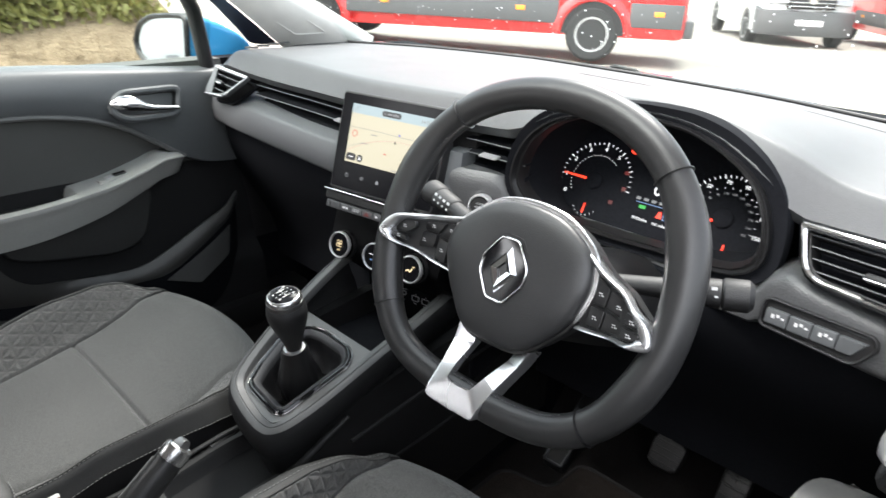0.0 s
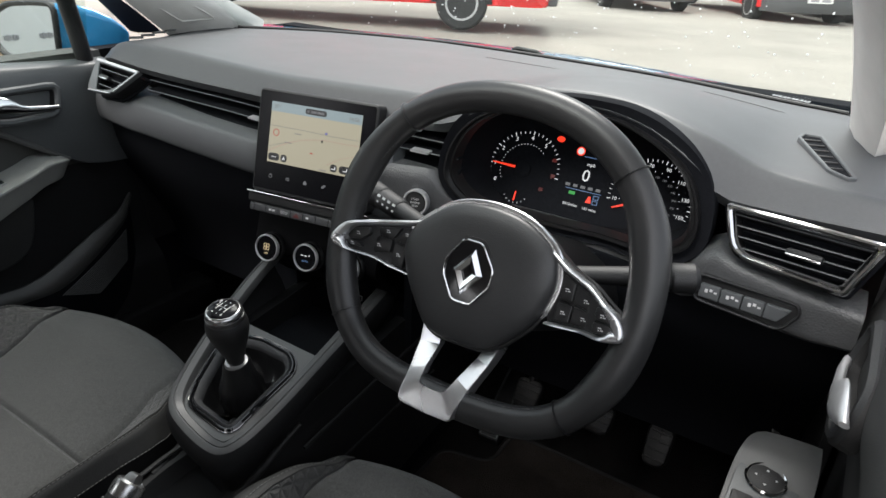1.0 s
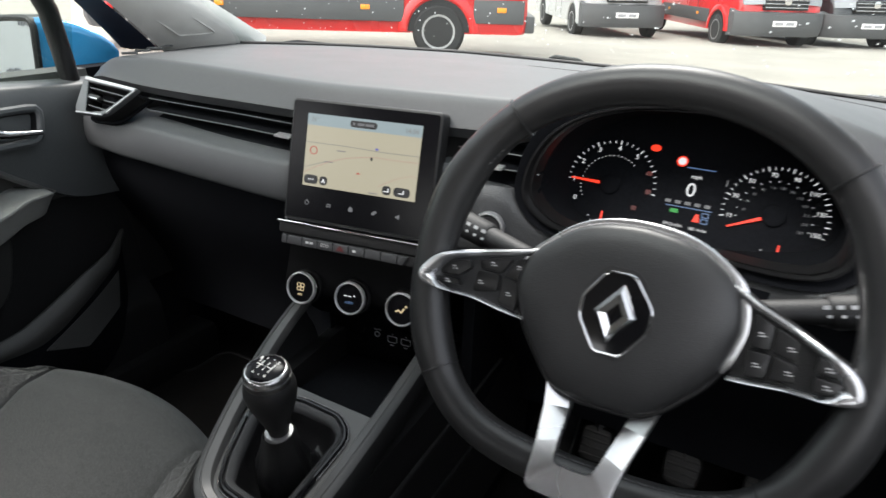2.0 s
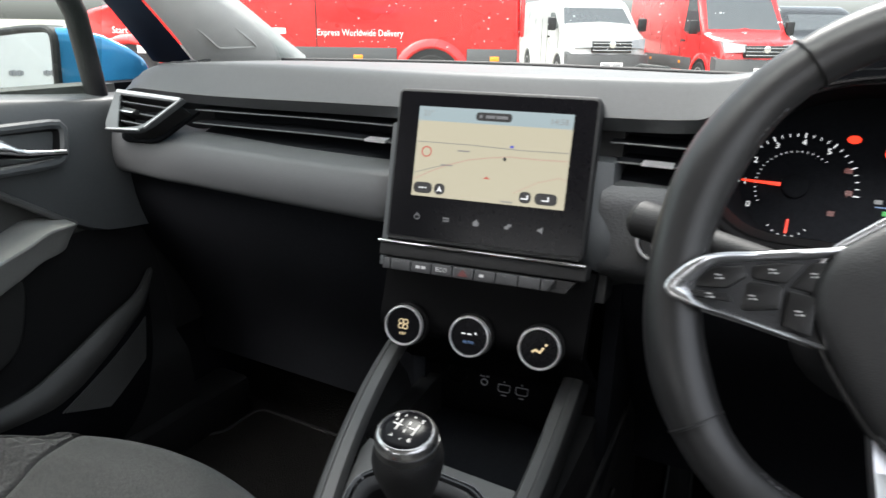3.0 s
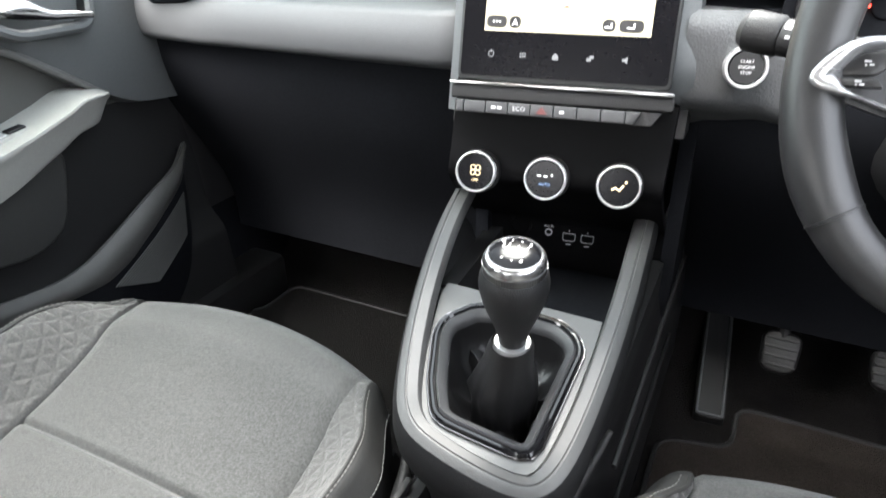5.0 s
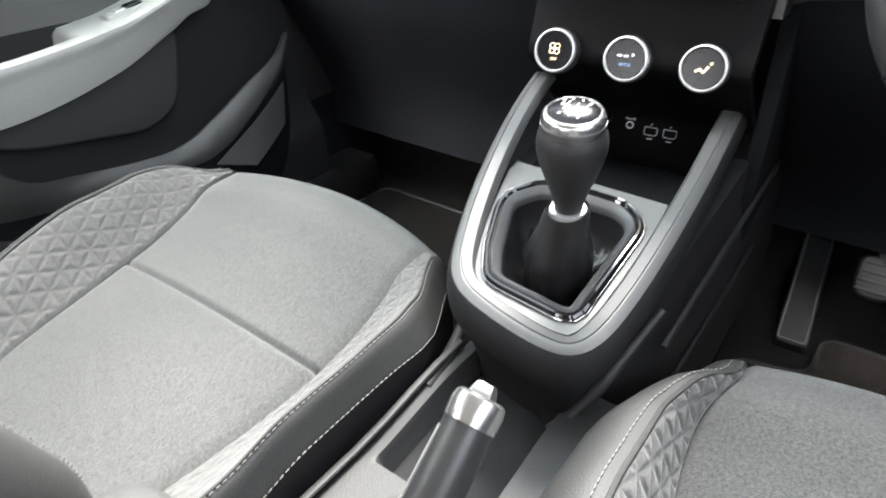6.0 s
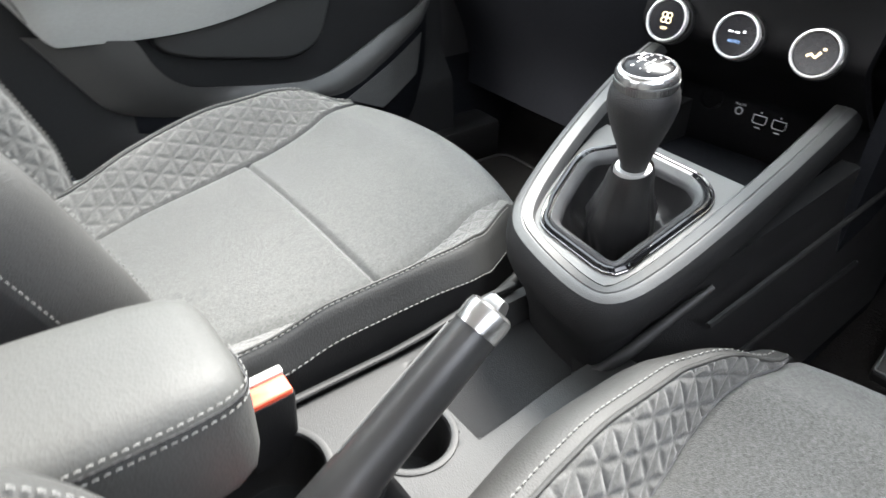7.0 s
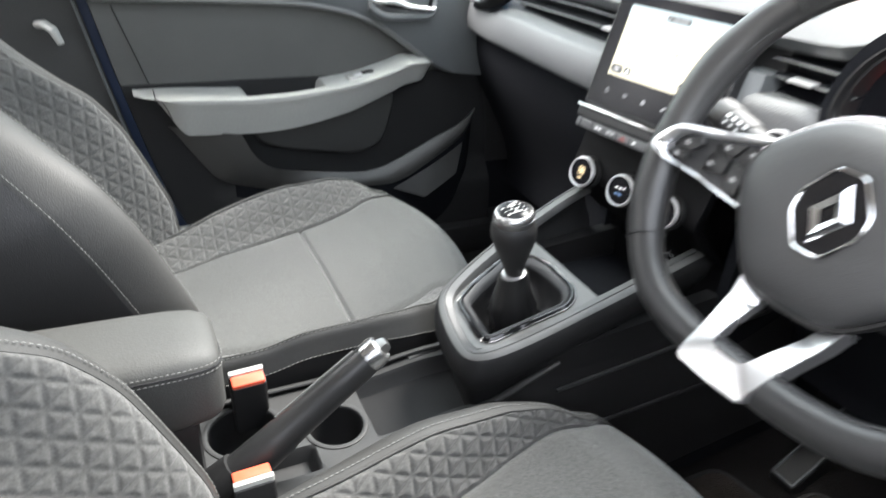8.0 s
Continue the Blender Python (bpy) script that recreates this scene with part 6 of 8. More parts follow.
    # armrest
    r = thing("armrest", (0.01, 0.1, 0.50), "grey stitched leatherette armrest between the seats", "armrest")
    b = bmesh.new()
    rs = []
    for y, s in ((-0.20, 1.0), (0.05, 1.0), (0.16, 1.0), (0.205, 0.985), (0.228, 0.94), (0.241, 0.85), (0.247, 0.70), (0.248, 0.5)):
        row = []
        for k in range(40):
            an = 2 * math.pi * k / 40
            cx, cz = math.cos(an), math.sin(an)
            ex = 0.42
            px = math.copysign(abs(cx) ** ex, cx) * 0.058 * s
            pz = math.copysign(abs(cz) ** ex, cz) * 0.047 * (s if s < 1 else 1)
            row.append((0.022 + px, y - 0.008, 0.632 + pz + 0.004 * (1 - (px / 0.058) ** 2) + 0.030 * (0.20 - y)))
        rs.append(row)
    rings(b, rs)
    part("cushion", b, ARMV, r, "grained grey leatherette cushion")
    seam = [(y, 1.0) for y in steps(-0.17, 0.16, 24)] + [(0.183, 0.994), (0.205, 0.985), (0.217, 0.965), (0.228, 0.94), (0.235, 0.90), (0.241, 0.85), (0.2445, 0.78), (0.247, 0.70), (0.248, 0.5), (0.248, 0.2)]
    b = bmesh.new()
    tube(b, [(0.022 + 0.0562 * k, y - 0.008, 0.664 + 0.030 * (0.20 - y)) for y, k in seam], 0.0011, 6)
    part("seam", b, HARD, r, "dark sewn seam")
    for dx in (-0.004, 0.004):
        b = bmesh.new()
        pts = [(0.022 + (0.0566 - 0.25 * dx) * k, y - 0.0076, 0.664 + dx + 0.030 * (0.20 - y)) for y, k in seam]
        stitches(b, pts, 0.003, 0.0022, 0.0005)
        part("stitching", b, SEAMT, r, "grey seam stitching")
    b = bmesh.new()
    box(b, (0.018, 0.02, 0.545), (0.10, 0.38, 0.09), bev=0.01)
    part("base", b, HARD, r)
    # buckles
    for p in ((-0.022, 0.272, 0.566), (0.118, 0.250, 0.552)):
        k = thing("seat_belt_buckle", (p[0], p[1], 0.50), "black seat belt buckle with an orange-red release button", "seat belt buckle", "front belt buckles")
        m = basis(p, (0, 1 if p[0] < 0.05 else -1, 0.03 if p[0] < 0.05 else -0.03), (0.15 if p[0] < 0.05 else -0.15, 0, 1))
        b = bmesh.new()
        plate(b, rect(-0.021, -0.014, 0.021, 0.014, 0.004), -0.085, -0.004, m, 0.003)
        part("body", b, HARD, k)
        b = bmesh.new()
        plate(b, rect(-0.0195, -0.0130, 0.0195, 0.004, 0.003), -0.006, 0.0, m, 0.002)
        part("button", b, ORANGE, k, "orange-red release button")
        b = bmesh.new()
        plate(b, rect(-0.0205, 0.005, 0.0205, 0.0125, 0.002), -0.006, 0.001, m, 0.001)
        part("slot_edge", b, DOORG, k, "grey tongue slot edge")


console()
tunnel()

# ---- seats ----
SEAT_Z = [(0.02, 0.500), (0.20, 0.503), (0.35, 0.506), (0.454, 0.515), (0.55, 0.537), (0.615, 0.556), (0.650, 0.556), (0.675, 0.542), (0.692, 0.515), (0.700, 0.470), (0.700, 0.40)]
SEAT_S = [(0.02, 0.0), (0.20, 0.18), (0.35, 0.33), (0.454, 0.434), (0.55, 0.532), (0.615, 0.60), (0.650, 0.635), (0.675, 0.663), (0.692, 0.695), (0.700, 0.74), (0.698, 0.81)]


def seat_line(s):
    """The middle profile by its length s: (y, z)."""
    y = hermite(s, [(k, p) for (p, k) in SEAT_S])
    z = hermite(s, [(k, q[1]) for (p, k), q in zip(SEAT_S, SEAT_Z)])
    return y, z


def quilt(u, v, pitch=0.0245):
    """Pressed triangles: grooves along three directions."""
    h = 1.0
    for a in (0, 60, 120):
        d = (u * math.cos(radians(a)) + v * math.sin(radians(a))) / (pitch * 0.866)
        f = abs(d - round(d))
        h = min(h, f / 0.19)
    return min(h, 1.0)


def arc_table(fn, n=24):
    """Lengths and upward normals along a cross-section fn(0..1)."""
    pts = [V(fn(j / n)) for j in range(n + 1)]
    out, s = [], 0.0
    for j in range(n + 1):
        if j:
            s += (pts[j] - pts[j - 1]).length
        t = pts[min(j + 1, n)] - pts[max(j - 1, 0)]
        t = t.normalized() if t.length > 1e-9 else V((1, 0))
        out.append((s, -t.y, t.x))
    return out


def arc_at(table, k):
    x = min(max(k, 0.0), 1.0) * (len(table) - 1)
    i = min(int(x), len(table) - 2)
    f = x - i
    return tuple(p + (q - p) * f for p, q in zip(table[i], table[i + 1]))


INNER = [(0.05, 0.055), (0.22, 0.075), (0.30, 0.108), (0.36, 0.126), (0.454, 0.143), (0.627, 0.155), (0.72, 0.160)]
RISE = [(0.05, 0.020), (0.22, 0.032), (0.32, 0.050), (0.42, 0.058), (0.52, 0.046), (0.60, 0.020), (0.645, 0.003), (0.72, 0.0)]
# for each side of a cushion: seam to the bolster, crest of the bolster, its rise, outer face
WINDOW_SIDE = (INNER,
               [(0.05, 0.115), (0.22, 0.140), (0.27, 0.158), (0.32, 0.180), (0.38, 0.202), (0.46, 0.217), (0.55, 0.217), (0.62, 0.190), (0.645, 0.161), (0.72, 0.161)],
               RISE,
               [(0.05, 0.15), (0.22, 0.172), (0.32, 0.210), (0.40, 0.232), (0.55, 0.242), (0.64, 0.218), (0.685, 0.190), (0.705, 0.170)])
NEAR_SIDE = ([(0.05, 0.150), (0.22, 0.168), (0.30, 0.177), (0.36, 0.183), (0.448, 0.188), (0.55, 0.187), (0.62, 0.184), (0.68, 0.180), (0.72, 0.172)],
             [(0.05, 0.240), (0.22, 0.250), (0.30, 0.254), (0.42, 0.254), (0.48, 0.250), (0.547, 0.240), (0.60, 0.226), (0.64, 0.204), (0.67, 0.190), (0.69, 0.183), (0.72, 0.174)],
             [(0.05, 0.050), (0.22, 0.055), (0.30, 0.058), (0.36, 0.068), (0.45, 0.062), (0.50, 0.050), (0.547, 0.034), (0.60, 0.008), (0.64, 0.002), (0.72, 0.0)],
             [(0.05, 0.262), (0.22, 0.270), (0.50, 0.270), (0.56, 0.263), (0.61, 0.250), (0.66, 0.222), (0.69, 0.200), (0.705, 0.186)])
QUILTED_SIDE = ([(0.05, 0.060), (0.22, 0.080), (0.30, 0.095), (0.36, 0.110), (0.44, 0.127), (0.485, 0.136), (0.53, 0.144), (0.57, 0.147), (0.62, 0.140), (0.645, 0.134), (0.72, 0.134)],
                [(0.05, 0.145), (0.30, 0.150), (0.40, 0.162), (0.46, 0.167), (0.53, 0.167), (0.58, 0.160), (0.62, 0.146), (0.645, 0.135), (0.72, 0.135)],
                [(0.05, 0.030), (0.22, 0.045), (0.32, 0.060), (0.42, 0.066), (0.52, 0.048), (0.60, 0.020), (0.645, 0.003), (0.72, 0.0)],
                [(0.05, 0.165), (0.22, 0.178), (0.30, 0.193), (0.36, 0.207), (0.43, 0.218), (0.50, 0.218), (0.56, 0.208), (0.60, 0.195), (0.64, 0.182), (0.685, 0.166), (0.705, 0.156)])


def seat(name, cx, label):
    s = thing(name, (cx, 0.2, 0.30), label, "car seat", "front seats")
    us = steps(0.02, 0.80, 96)
    sides = {-1: WINDOW_SIDE, 1: NEAR_SIDE} if cx < 0 else {-1: QUILTED_SIDE, 1: WINDOW_SIDE}

    def bend(x, y, z):
        """The front edge bows back towards both corners."""
        return V((x, y - 1.1 * (x - cx) ** 2 * smooth((y - 0.48) / 0.18), z))

    def centre(sl, k):
        y, z = seat_line(sl)
        a = k * hermite(y, sides[1 if k > 0 else -1][0])
        puff = 0.006 * (1 - k * k)
        groove = 0.0055 * math.exp(-((y - 0.448 - 0.006 * k * 0) / 0.0035) ** 2) if z > 0.5 else 0
        side = 0.0045 * math.exp(-((1 - abs(k)) / 0.022) ** 2)
        return bend(cx + a, y, z + puff - groove - side)

    b = bmesh.new()
    fine = sorted(set(us + steps(0.415, 0.445, 16)))
    slab(b, centre, fine, steps(-1, 1, 40), lambda p: (0, -0.03 if p.y > 0.68 else 0, -0.03))
    part("seat_cushion", b, FABRIC, s, "soft grey cloth cushion with a cross seam")
    for sd in (-1, 1):
        arcs = {}

        seam, crest, lift, outer = sides[sd]
        near = sides[sd] is NEAR_SIDE

        def form(k):
            return k * (0.5 + 0.5 * k) if near else smooth(k * 0.9 + 0.05) ** 0.9

        def bol(sl, k, q=True):
            y, z = seat_line(sl)
            w0, w1 = hermite(y, seam), hermite(y, crest)
            a = w0 + (w1 - w0) * k
            cr = hermite(y, lift)
            rise = cr * form(k)
            dip = 0.004 * (1 - min(1, k / 0.05))
            if not q:
                return bend(cx + sd * a, y, z + rise - dip)
            if sl not in arcs:
                arcs[sl] = arc_table(lambda j: ((w1 - w0) * j, cr * form(j)))
            al, nx, nz = arc_at(arcs[sl], k)
            h = (0.0012 if near else 0.0019) * quilt(sl, al) * min(1, k / 0.06) * min(1, (1 - k) / 0.06)
            return bend(cx + sd * (a + h * nx), y, z + rise + h * nz - dip)

        b = bmesh.new()
        slab(b, bol, steps(0.03, 0.700 if near else 0.640, 340), steps(0, 1, 64), (0, 0, -0.03))
        part("quilted_bolster", b, QUILT, s, "cloth bolster pressed with small triangles")

        def skirt(sl, k):
            y, z = seat_line(sl)
            w1, out = hermite(y, crest), hermite(y, outer)
            zt = z + hermite(y, lift)
            zb = hermite(y, [(0.05, 0.36), (0.6, 0.36), (0.70, 0.38)])
            drop, round_ = (0.031, 0.25) if near else (0.055, 1.0)
            if k < 0.5:
                t = k / 0.5
                g = t + (math.sin(t * math.pi / 2) - t) * round_
                f = t + (1 - math.cos(t * math.pi / 2) - t) * round_
                return bend(cx + sd * (w1 + (out - w1) * g), y, zt + 0.004 * math.sin(math.pi * min(1, t * 1.6)) - drop * f)
            t = (k - 0.5) / 0.5
            return bend(cx + sd * (out - 0.006 * t + 0.003 * math.sin(math.pi * t)), y, (zt - drop) + (zb - (zt - drop)) * t)

        b = bmesh.new()
        slab(b, skirt, steps(0.03, 0.700, 60), steps(0, 0.5, 9), lambda p: (0, 0, -0.02))
        part("side_band", b, VINYL, s, "grey leatherette side band")
        b = bmesh.new()
        slab(b, lambda sl, k: skirt(sl, 0.5 + 0.5 * k), steps(0.03, 0.700, 60), steps(0, 1, 6), (-sd * 0.02, 0, 0))
        part("side_skirt", b, HARD if sd * cx < 0 else VINYL, s, "black lower seat side")
        b = bmesh.new()
        stitches(b, [skirt(q, 0.07) for q in steps(0.05, 0.64, 110)], 0.0036, 0.0024, 0.0006)
        part("stitching", b, THREAD, s, "pale contrast stitching")
        b = bmesh.new()
        stitches(b, [skirt(q, 0.49) + V((sd * 0.001, 0, 0)) for q in steps(0.05, 0.68, 110)], 0.0036, 0.0024, 0.0006)
        part("stitching", b, THREAD, s, "pale contrast stitching")
        b = bmesh.new()
        tube(b, [bol(q, 1.0, False) + V((sd * 0.001, 0, 0.001)) for q in steps(0.03, 0.64, 90)], 0.0012 if near else 0.0022, 8)
        part("piping", b, VINYL, s, "narrow piping")
    # nose of the cushion and base
    b = bmesh.new()
    box(b, (cx, 0.33, 0.38), (0.42, 0.68, 0.12), bev=0.03)
    part("seat_pan", b, HARD, s, "black seat pan")
    for x in (-0.17, 0.17):
        b = bmesh.new()
        box(b, (cx + x, 0.30, 0.315), (0.05, 0.62, 0.06), bev=0.008)
        part("seat_rail", b, HARD, s)
    # backrest: leaning back from the hinge
    hinge = V((cx, 0.190 if cx < 0 else 0.165, 0.470))
    BM = Matrix.Translation(hinge) @ Matrix.Rotation(radians(24), 4, "X")

    def bw(h):
        return hermite(h, [(0.0, 0.098), (0.15, 0.108), (0.30, 0.106), (0.38, 0.090), (0.60, 0.082)])

    def bc(h):
        return hermite(h, [(0.0, 0.155), (0.10, 0.172), (0.20, 0.172), (0.27, 0.160), (0.33, 0.133), (0.38, 0.114), (0.45, 0.105), (0.60, 0.100)])

    def band(h):
        return hermite(h, [(0.0, 0.050), (0.20, 0.054), (0.30, 0.070), (0.40, 0.092), (0.52, 0.088), (0.60, 0.050)])

    def br(h):
        return hermite(h, [(0.0, 0.075), (0.08, 0.097), (0.20, 0.101), (0.27, 0.093), (0.33, 0.070), (0.40, 0.044), (0.50, 0.018), (0.60, 0.0)])

    def bcen(h, k):
        return BM @ V((k * bw(h), -(0.008 * k * k) - 0.012 * math.sin(math.pi * h / 0.6) + 0.006 + 0.030 * smooth((h - 0.52) / 0.09) * -1 - 0.0045 * math.exp(-((1 - abs(k)) / 0.025) ** 2), h + 0.02))

    b = bmesh.new()
    slab(b, bcen, steps(0, 0.60, 36), steps(-1, 1, 28), BM.to_3x3() @ V((0, -0.05, 0)))
    part("backrest", b, FABRIC, s, "grey cloth backrest centre")
    for sd in (-1, 1):
        barcs = {}

        def bb(h, k, q=True):
            a = bw(h) + (bc(h) - bw(h)) * k
            rr = br(h)
            d = rr * smooth(k * 0.85 + 0.1) - 0.003
            if h not in barcs:
                dw = bc(h) - bw(h)
                barcs[h] = arc_table(lambda j: (dw * j, rr * smooth(j * 0.85 + 0.1)))
            al, nx, nz = arc_at(barcs[h], k)
            hh = 0.0014 * quilt(h, al) * min(1, k / 0.06) * min(1, (1 - k) / 0.06)
            a, d = a + hh * nx, d + hh * nz
            return BM @ V((sd * a, d - 0.03 * smooth((h - 0.52) / 0.09) - 0.006, h + 0.02))

        b = bmesh.new()
        slab(b, bb, steps(0, 0.595, 300), steps(0, 1, 64), BM.to_3x3() @ V((0, -0.04, 0)))
        part("back_bolster", b, QUILT, s, "cloth back bolster pressed with small triangles")

        def bs(h, k):
            t = k * math.pi / 2
            o = bc(h) + band(h) * math.sin(t)
            d = br(h) - (br(h) + 0.055) * (1 - math.cos(t)) + 0.014 * math.sin(2 * t)
            return BM @ V((sd * o, d - 0.03 * smooth((h - 0.52) / 0.09) - 0.009, h + 0.02))

        b = bmesh.new()
        slab(b, bs, steps(0, 0.595, 50), steps(0, 0.62, 8), BM.to_3x3() @ V((0, -0.03, 0)))
        part("back_side_band", b, VINYL, s, "grey leatherette back edge")
        b = bmesh.new()
        slab(b, bs, steps(0, 0.595, 50), steps(0.62, 1, 6), BM.to_3x3() @ V((0, -0.03, 0)))
        part("back_side_panel", b, HARD, s, "dark side of the backrest")
        b = bmesh.new()
        stitches(b, [bs(q, 0.60) + V((sd * 0.001, 0.001, 0.0005)) for q in steps(0.01, 0.59, 110)], 0.0034, 0.0024, 0.00045)
        part("back_stitching", b, THREAD, s, "pale contrast stitching")
        b = bmesh.new()
        stitches(b, [bs(q, 0.07) + V((0, 0.001, 0.0005)) for q in steps(0.01, 0.59, 110)], 0.0034, 0.0024, 0.00045)
        part("back_stitching", b, THREAD, s, "pale contrast stitching")
    b = bmesh.new()
    slab(b, lambda h, k: BM @ V((k * (bc(h) + band(h) - 0.004), -0.055, h)), steps(0.0, 0.62, 20), steps(-1, 1, 12), BM.to_3x3() @ V((0, -0.045, 0)))
    part("back_shell", b, HARD, s, "black back shell")
    b = bmesh.new()
    rs = []
    for z, w, d in ((0.640, 0.085, 0.030), (0.660, 0.115, 0.045), (0.720, 0.125, 0.050), (0.780, 0.115, 0.045), (0.800, 0.085, 0.028)):
        rs.append([BM @ V((math.copysign(abs(math.cos(a)) ** 0.5, math.cos(a)) * w, -0.055 + math.copysign(abs(math.sin(a)) ** 0.6, math.sin(a)) * d, z)) for a in steps(0, 2 * math.pi * 31 / 32, 31)])
    rings(b, rs)
    part("headrest", b, FABRIC, s, "padded cloth headrest")
    for x in (-0.05, 0.05):
        b = bmesh.new()
        tube(b, [BM @ V((x, -0.055, 0.60)), BM @ V((x, -0.055, 0.66))], 0.006, 8)
        part("headrest_post", b, CHROME, s)


seat("passenger_seat", -0.325, "grey cloth passenger seat with triangle-quilted bolsters")
seat("driver_seat", 0.325, "grey cloth driver seat with quilted bolsters and pale stitching")


def rear_bench():
    r = thing("rear_bench", (0, -0.9, 0.3), "grey cloth rear bench seat", "rear bench")
    b = bmesh.new()
    slab(b, lambda x, y: (x, y, 0.52 + 0.03 * smooth((y + 0.9) / 0.4) - 0.10 * smooth((y + 0.52) / 0.06)), steps(-0.62, 0.62, 16), steps(-1.05, -0.45, 16), (0, 0, -0.16))
    part("bench_cushion", b, FABRIC, r)
    b = bmesh.new()
    slab(b, lambda x, z: (x, -1.0 - 0.4 * (z - 0.5), z), steps(-0.62, 0.62, 16), steps(0.5, 1.08, 12), (0, -0.12, 0))
    part("bench_back", b, FABRIC, r)


rear_bench()


# ---- doors ----
def door(s):
    """s: -1 passenger side, 1 driver side; the panel is built for x < 0 and mirrored."""
    nm = "passenger_door" if s < 0 else "driver_door"
    d = thing(nm, (s * 0.70, 0.5, 0.35), "dark grey closed car door trim with padded armrest and pocket" if s < 0 else "dark grey driver door trim darkened for shade, with mirror and window switches", "car door", "front doors")

    def X(p):
        return V((p[0] * -s, p[1], p[2]))

    REAR = [(0.36, 0.30), (0.50, 0.245), (0.70, 0.195), (0.90, 0.155), (0.97, 0.140)]
    if s > 0:
        REAR = [(z, y - 0.35) for z, y in REAR]
    FRONT = [(0.36, 0.985), (0.60, 0.965), (0.80, 0.93), (0.97, 0.935)]

    def skin(t, z):
        y0, y1 = hermite(z, REAR), hermite(z, FRONT)
        y = y0 + (y1 - y0) * t
        x = -0.712 + 0.020 * smooth((z - 0.90) / 0.05) * -1 + 0.012 * math.exp(-((z - 0.86) / 0.08) ** 2) + 0.03 * smooth((0.52 - z) / 0.06) * smooth((y - 0.30) / 0.12)
        return X((x - (0.025 if s > 0 else 0), y, z))

    b = bmesh.new()
    slab(b, skin, steps(0, 1, 30), steps(0.33, 0.735, 28), (s * 0.06, 0, 0))
    part("lower_panel", b, DOORB, d, "dark moulded lower door panel")
    b = bmesh.new()
    slab(b, skin, steps(0, 1, 30), steps(0.736, 0.955, 17), (s * 0.06, 0, 0))
    # driver side takes darker materials from here on: its shade put into the trim
    part("upper_insert", b, DOORI if s < 0 else DOORD, d, "dark grey cloth door insert")
    # grey upper roll along the window
    b = bmesh.new()

    def roll(t, k):
        y0, y1 = hermite(0.93, REAR), hermite(0.93, FRONT)
        y = y0 + (y1 - y0) * t
        zt = 0.972 - 0.030 * smooth((y - 0.45) / 0.5)
        a = k * math.pi * 0.62
        lowz = hermite(y, [(0.15, 0.895), (0.50, 0.885), (0.60, 0.870), (0.668, 0.846), (0.744, 0.798), (0.80, 0.760), (0.86, 0.735), (0.95, 0.725)])
        q = smooth((k - 0.35) / 0.65)
        z = zt - 0.030 * (1 - math.cos(min(a, math.pi / 2))) - q * (zt - 0.030 - lowz)
        x = (-0.735 if s < 0 else -0.775) + 0.062 * math.sin(min(a, math.pi / 2)) + 0.006 * math.sin(math.pi * q) - 0.008 * q
        return X((x, y, z))

    slab(b, roll, steps(0, 1, 44), steps(0, 1, 26), (s * 0.03, 0, -0.006))
    part("upper_roll", b, SOFT2 if s < 0 else DOORD, d, "grey padded top roll of the door")
    if s < 0:
        # shut edge behind the trim, its body paint darkened to hold the shade
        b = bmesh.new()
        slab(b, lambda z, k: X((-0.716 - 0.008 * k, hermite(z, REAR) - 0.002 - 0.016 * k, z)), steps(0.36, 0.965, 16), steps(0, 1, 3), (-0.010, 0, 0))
        edge = part("shut_edge", b, BLUED, d, "door edge in body blue darkened for shade")
        b = bmesh.new()
        tube(b, [X((-0.722, hermite(z, REAR) - 0.024, z)) for z in steps(0.36, 0.965, 16)], 0.0028, 6)
        part("edge_line", b, SOFT2, edge, "thin grey line along the door edge")
    # inset panel line (vertical seam)
    b = bmesh.new()
    tube(b, [X((-0.700 + 0.0005, 0.238 - 0.045 * (z - 0.73) / 0.15 + (0 if s < 0 else -0.35), z)) for z in steps(0.735, 0.880, 6)], 0.0014, 6)
    part("panel_seam", b, HARD, d)
    # armrest
    ATOP = [(0.10, 0.728), (0.25, 0.728), (0.42, 0.722), (0.60, 0.737), (0.70, 0.762), (0.745, 0.776), (0.78, 0.774), (0.796, 0.764)]
    if s > 0:
        ATOP = [(-0.3, 0.68)] + [(y, z - 0.030) for y, z in ATOP]
    y_a, y_b = (0.205 if s < 0 else -0.10), 0.796
    AIN = [(0.0, -0.680), (0.04, -0.656), (0.12, -0.634), (0.45, -0.632), (0.75, -0.635), (0.90, -0.637), (0.955, -0.643), (0.985, -0.655), (1.0, -0.676)]

    def arm(t, k):
        y = y_a + (y_b - y_a) * t
        zt = hermite(y, ATOP)
        xi = hermite(t, AIN)
        dep = hermite(y, [(0.25, 0.078), (0.46, 0.077), (0.53, 0.074), (0.60, 0.067), (0.69, 0.056), (0.75, 0.050), (0.780, 0.044), (0.796, 0.030)])
        if s < 0:
            dep = 0.005 + (dep - 0.005) * smooth((y - 0.232) / 0.062)
        if k < 0.45:
            q = k / 0.45
            x = -0.705 + (xi + 0.705) * q
            dz = -0.004 * q * q
            if s < 0 and 0.395 < y < 0.555 and q < 0.84:
                dz -= 0.042 * smooth((y - 0.395) / 0.036) * smooth((0.555 - y) / 0.008) * (1 - smooth((q - 0.74) / 0.08))
            return X((x, y, zt + dz))
        if k < 0.8:
            q = (k - 0.45) / 0.35
            return X((xi + 0.003 * math.sin(min(1, q * 5) * math.pi) - 0.032 * q, y, zt - 0.004 - dep * q))
        q = (k - 0.8) / 0.2
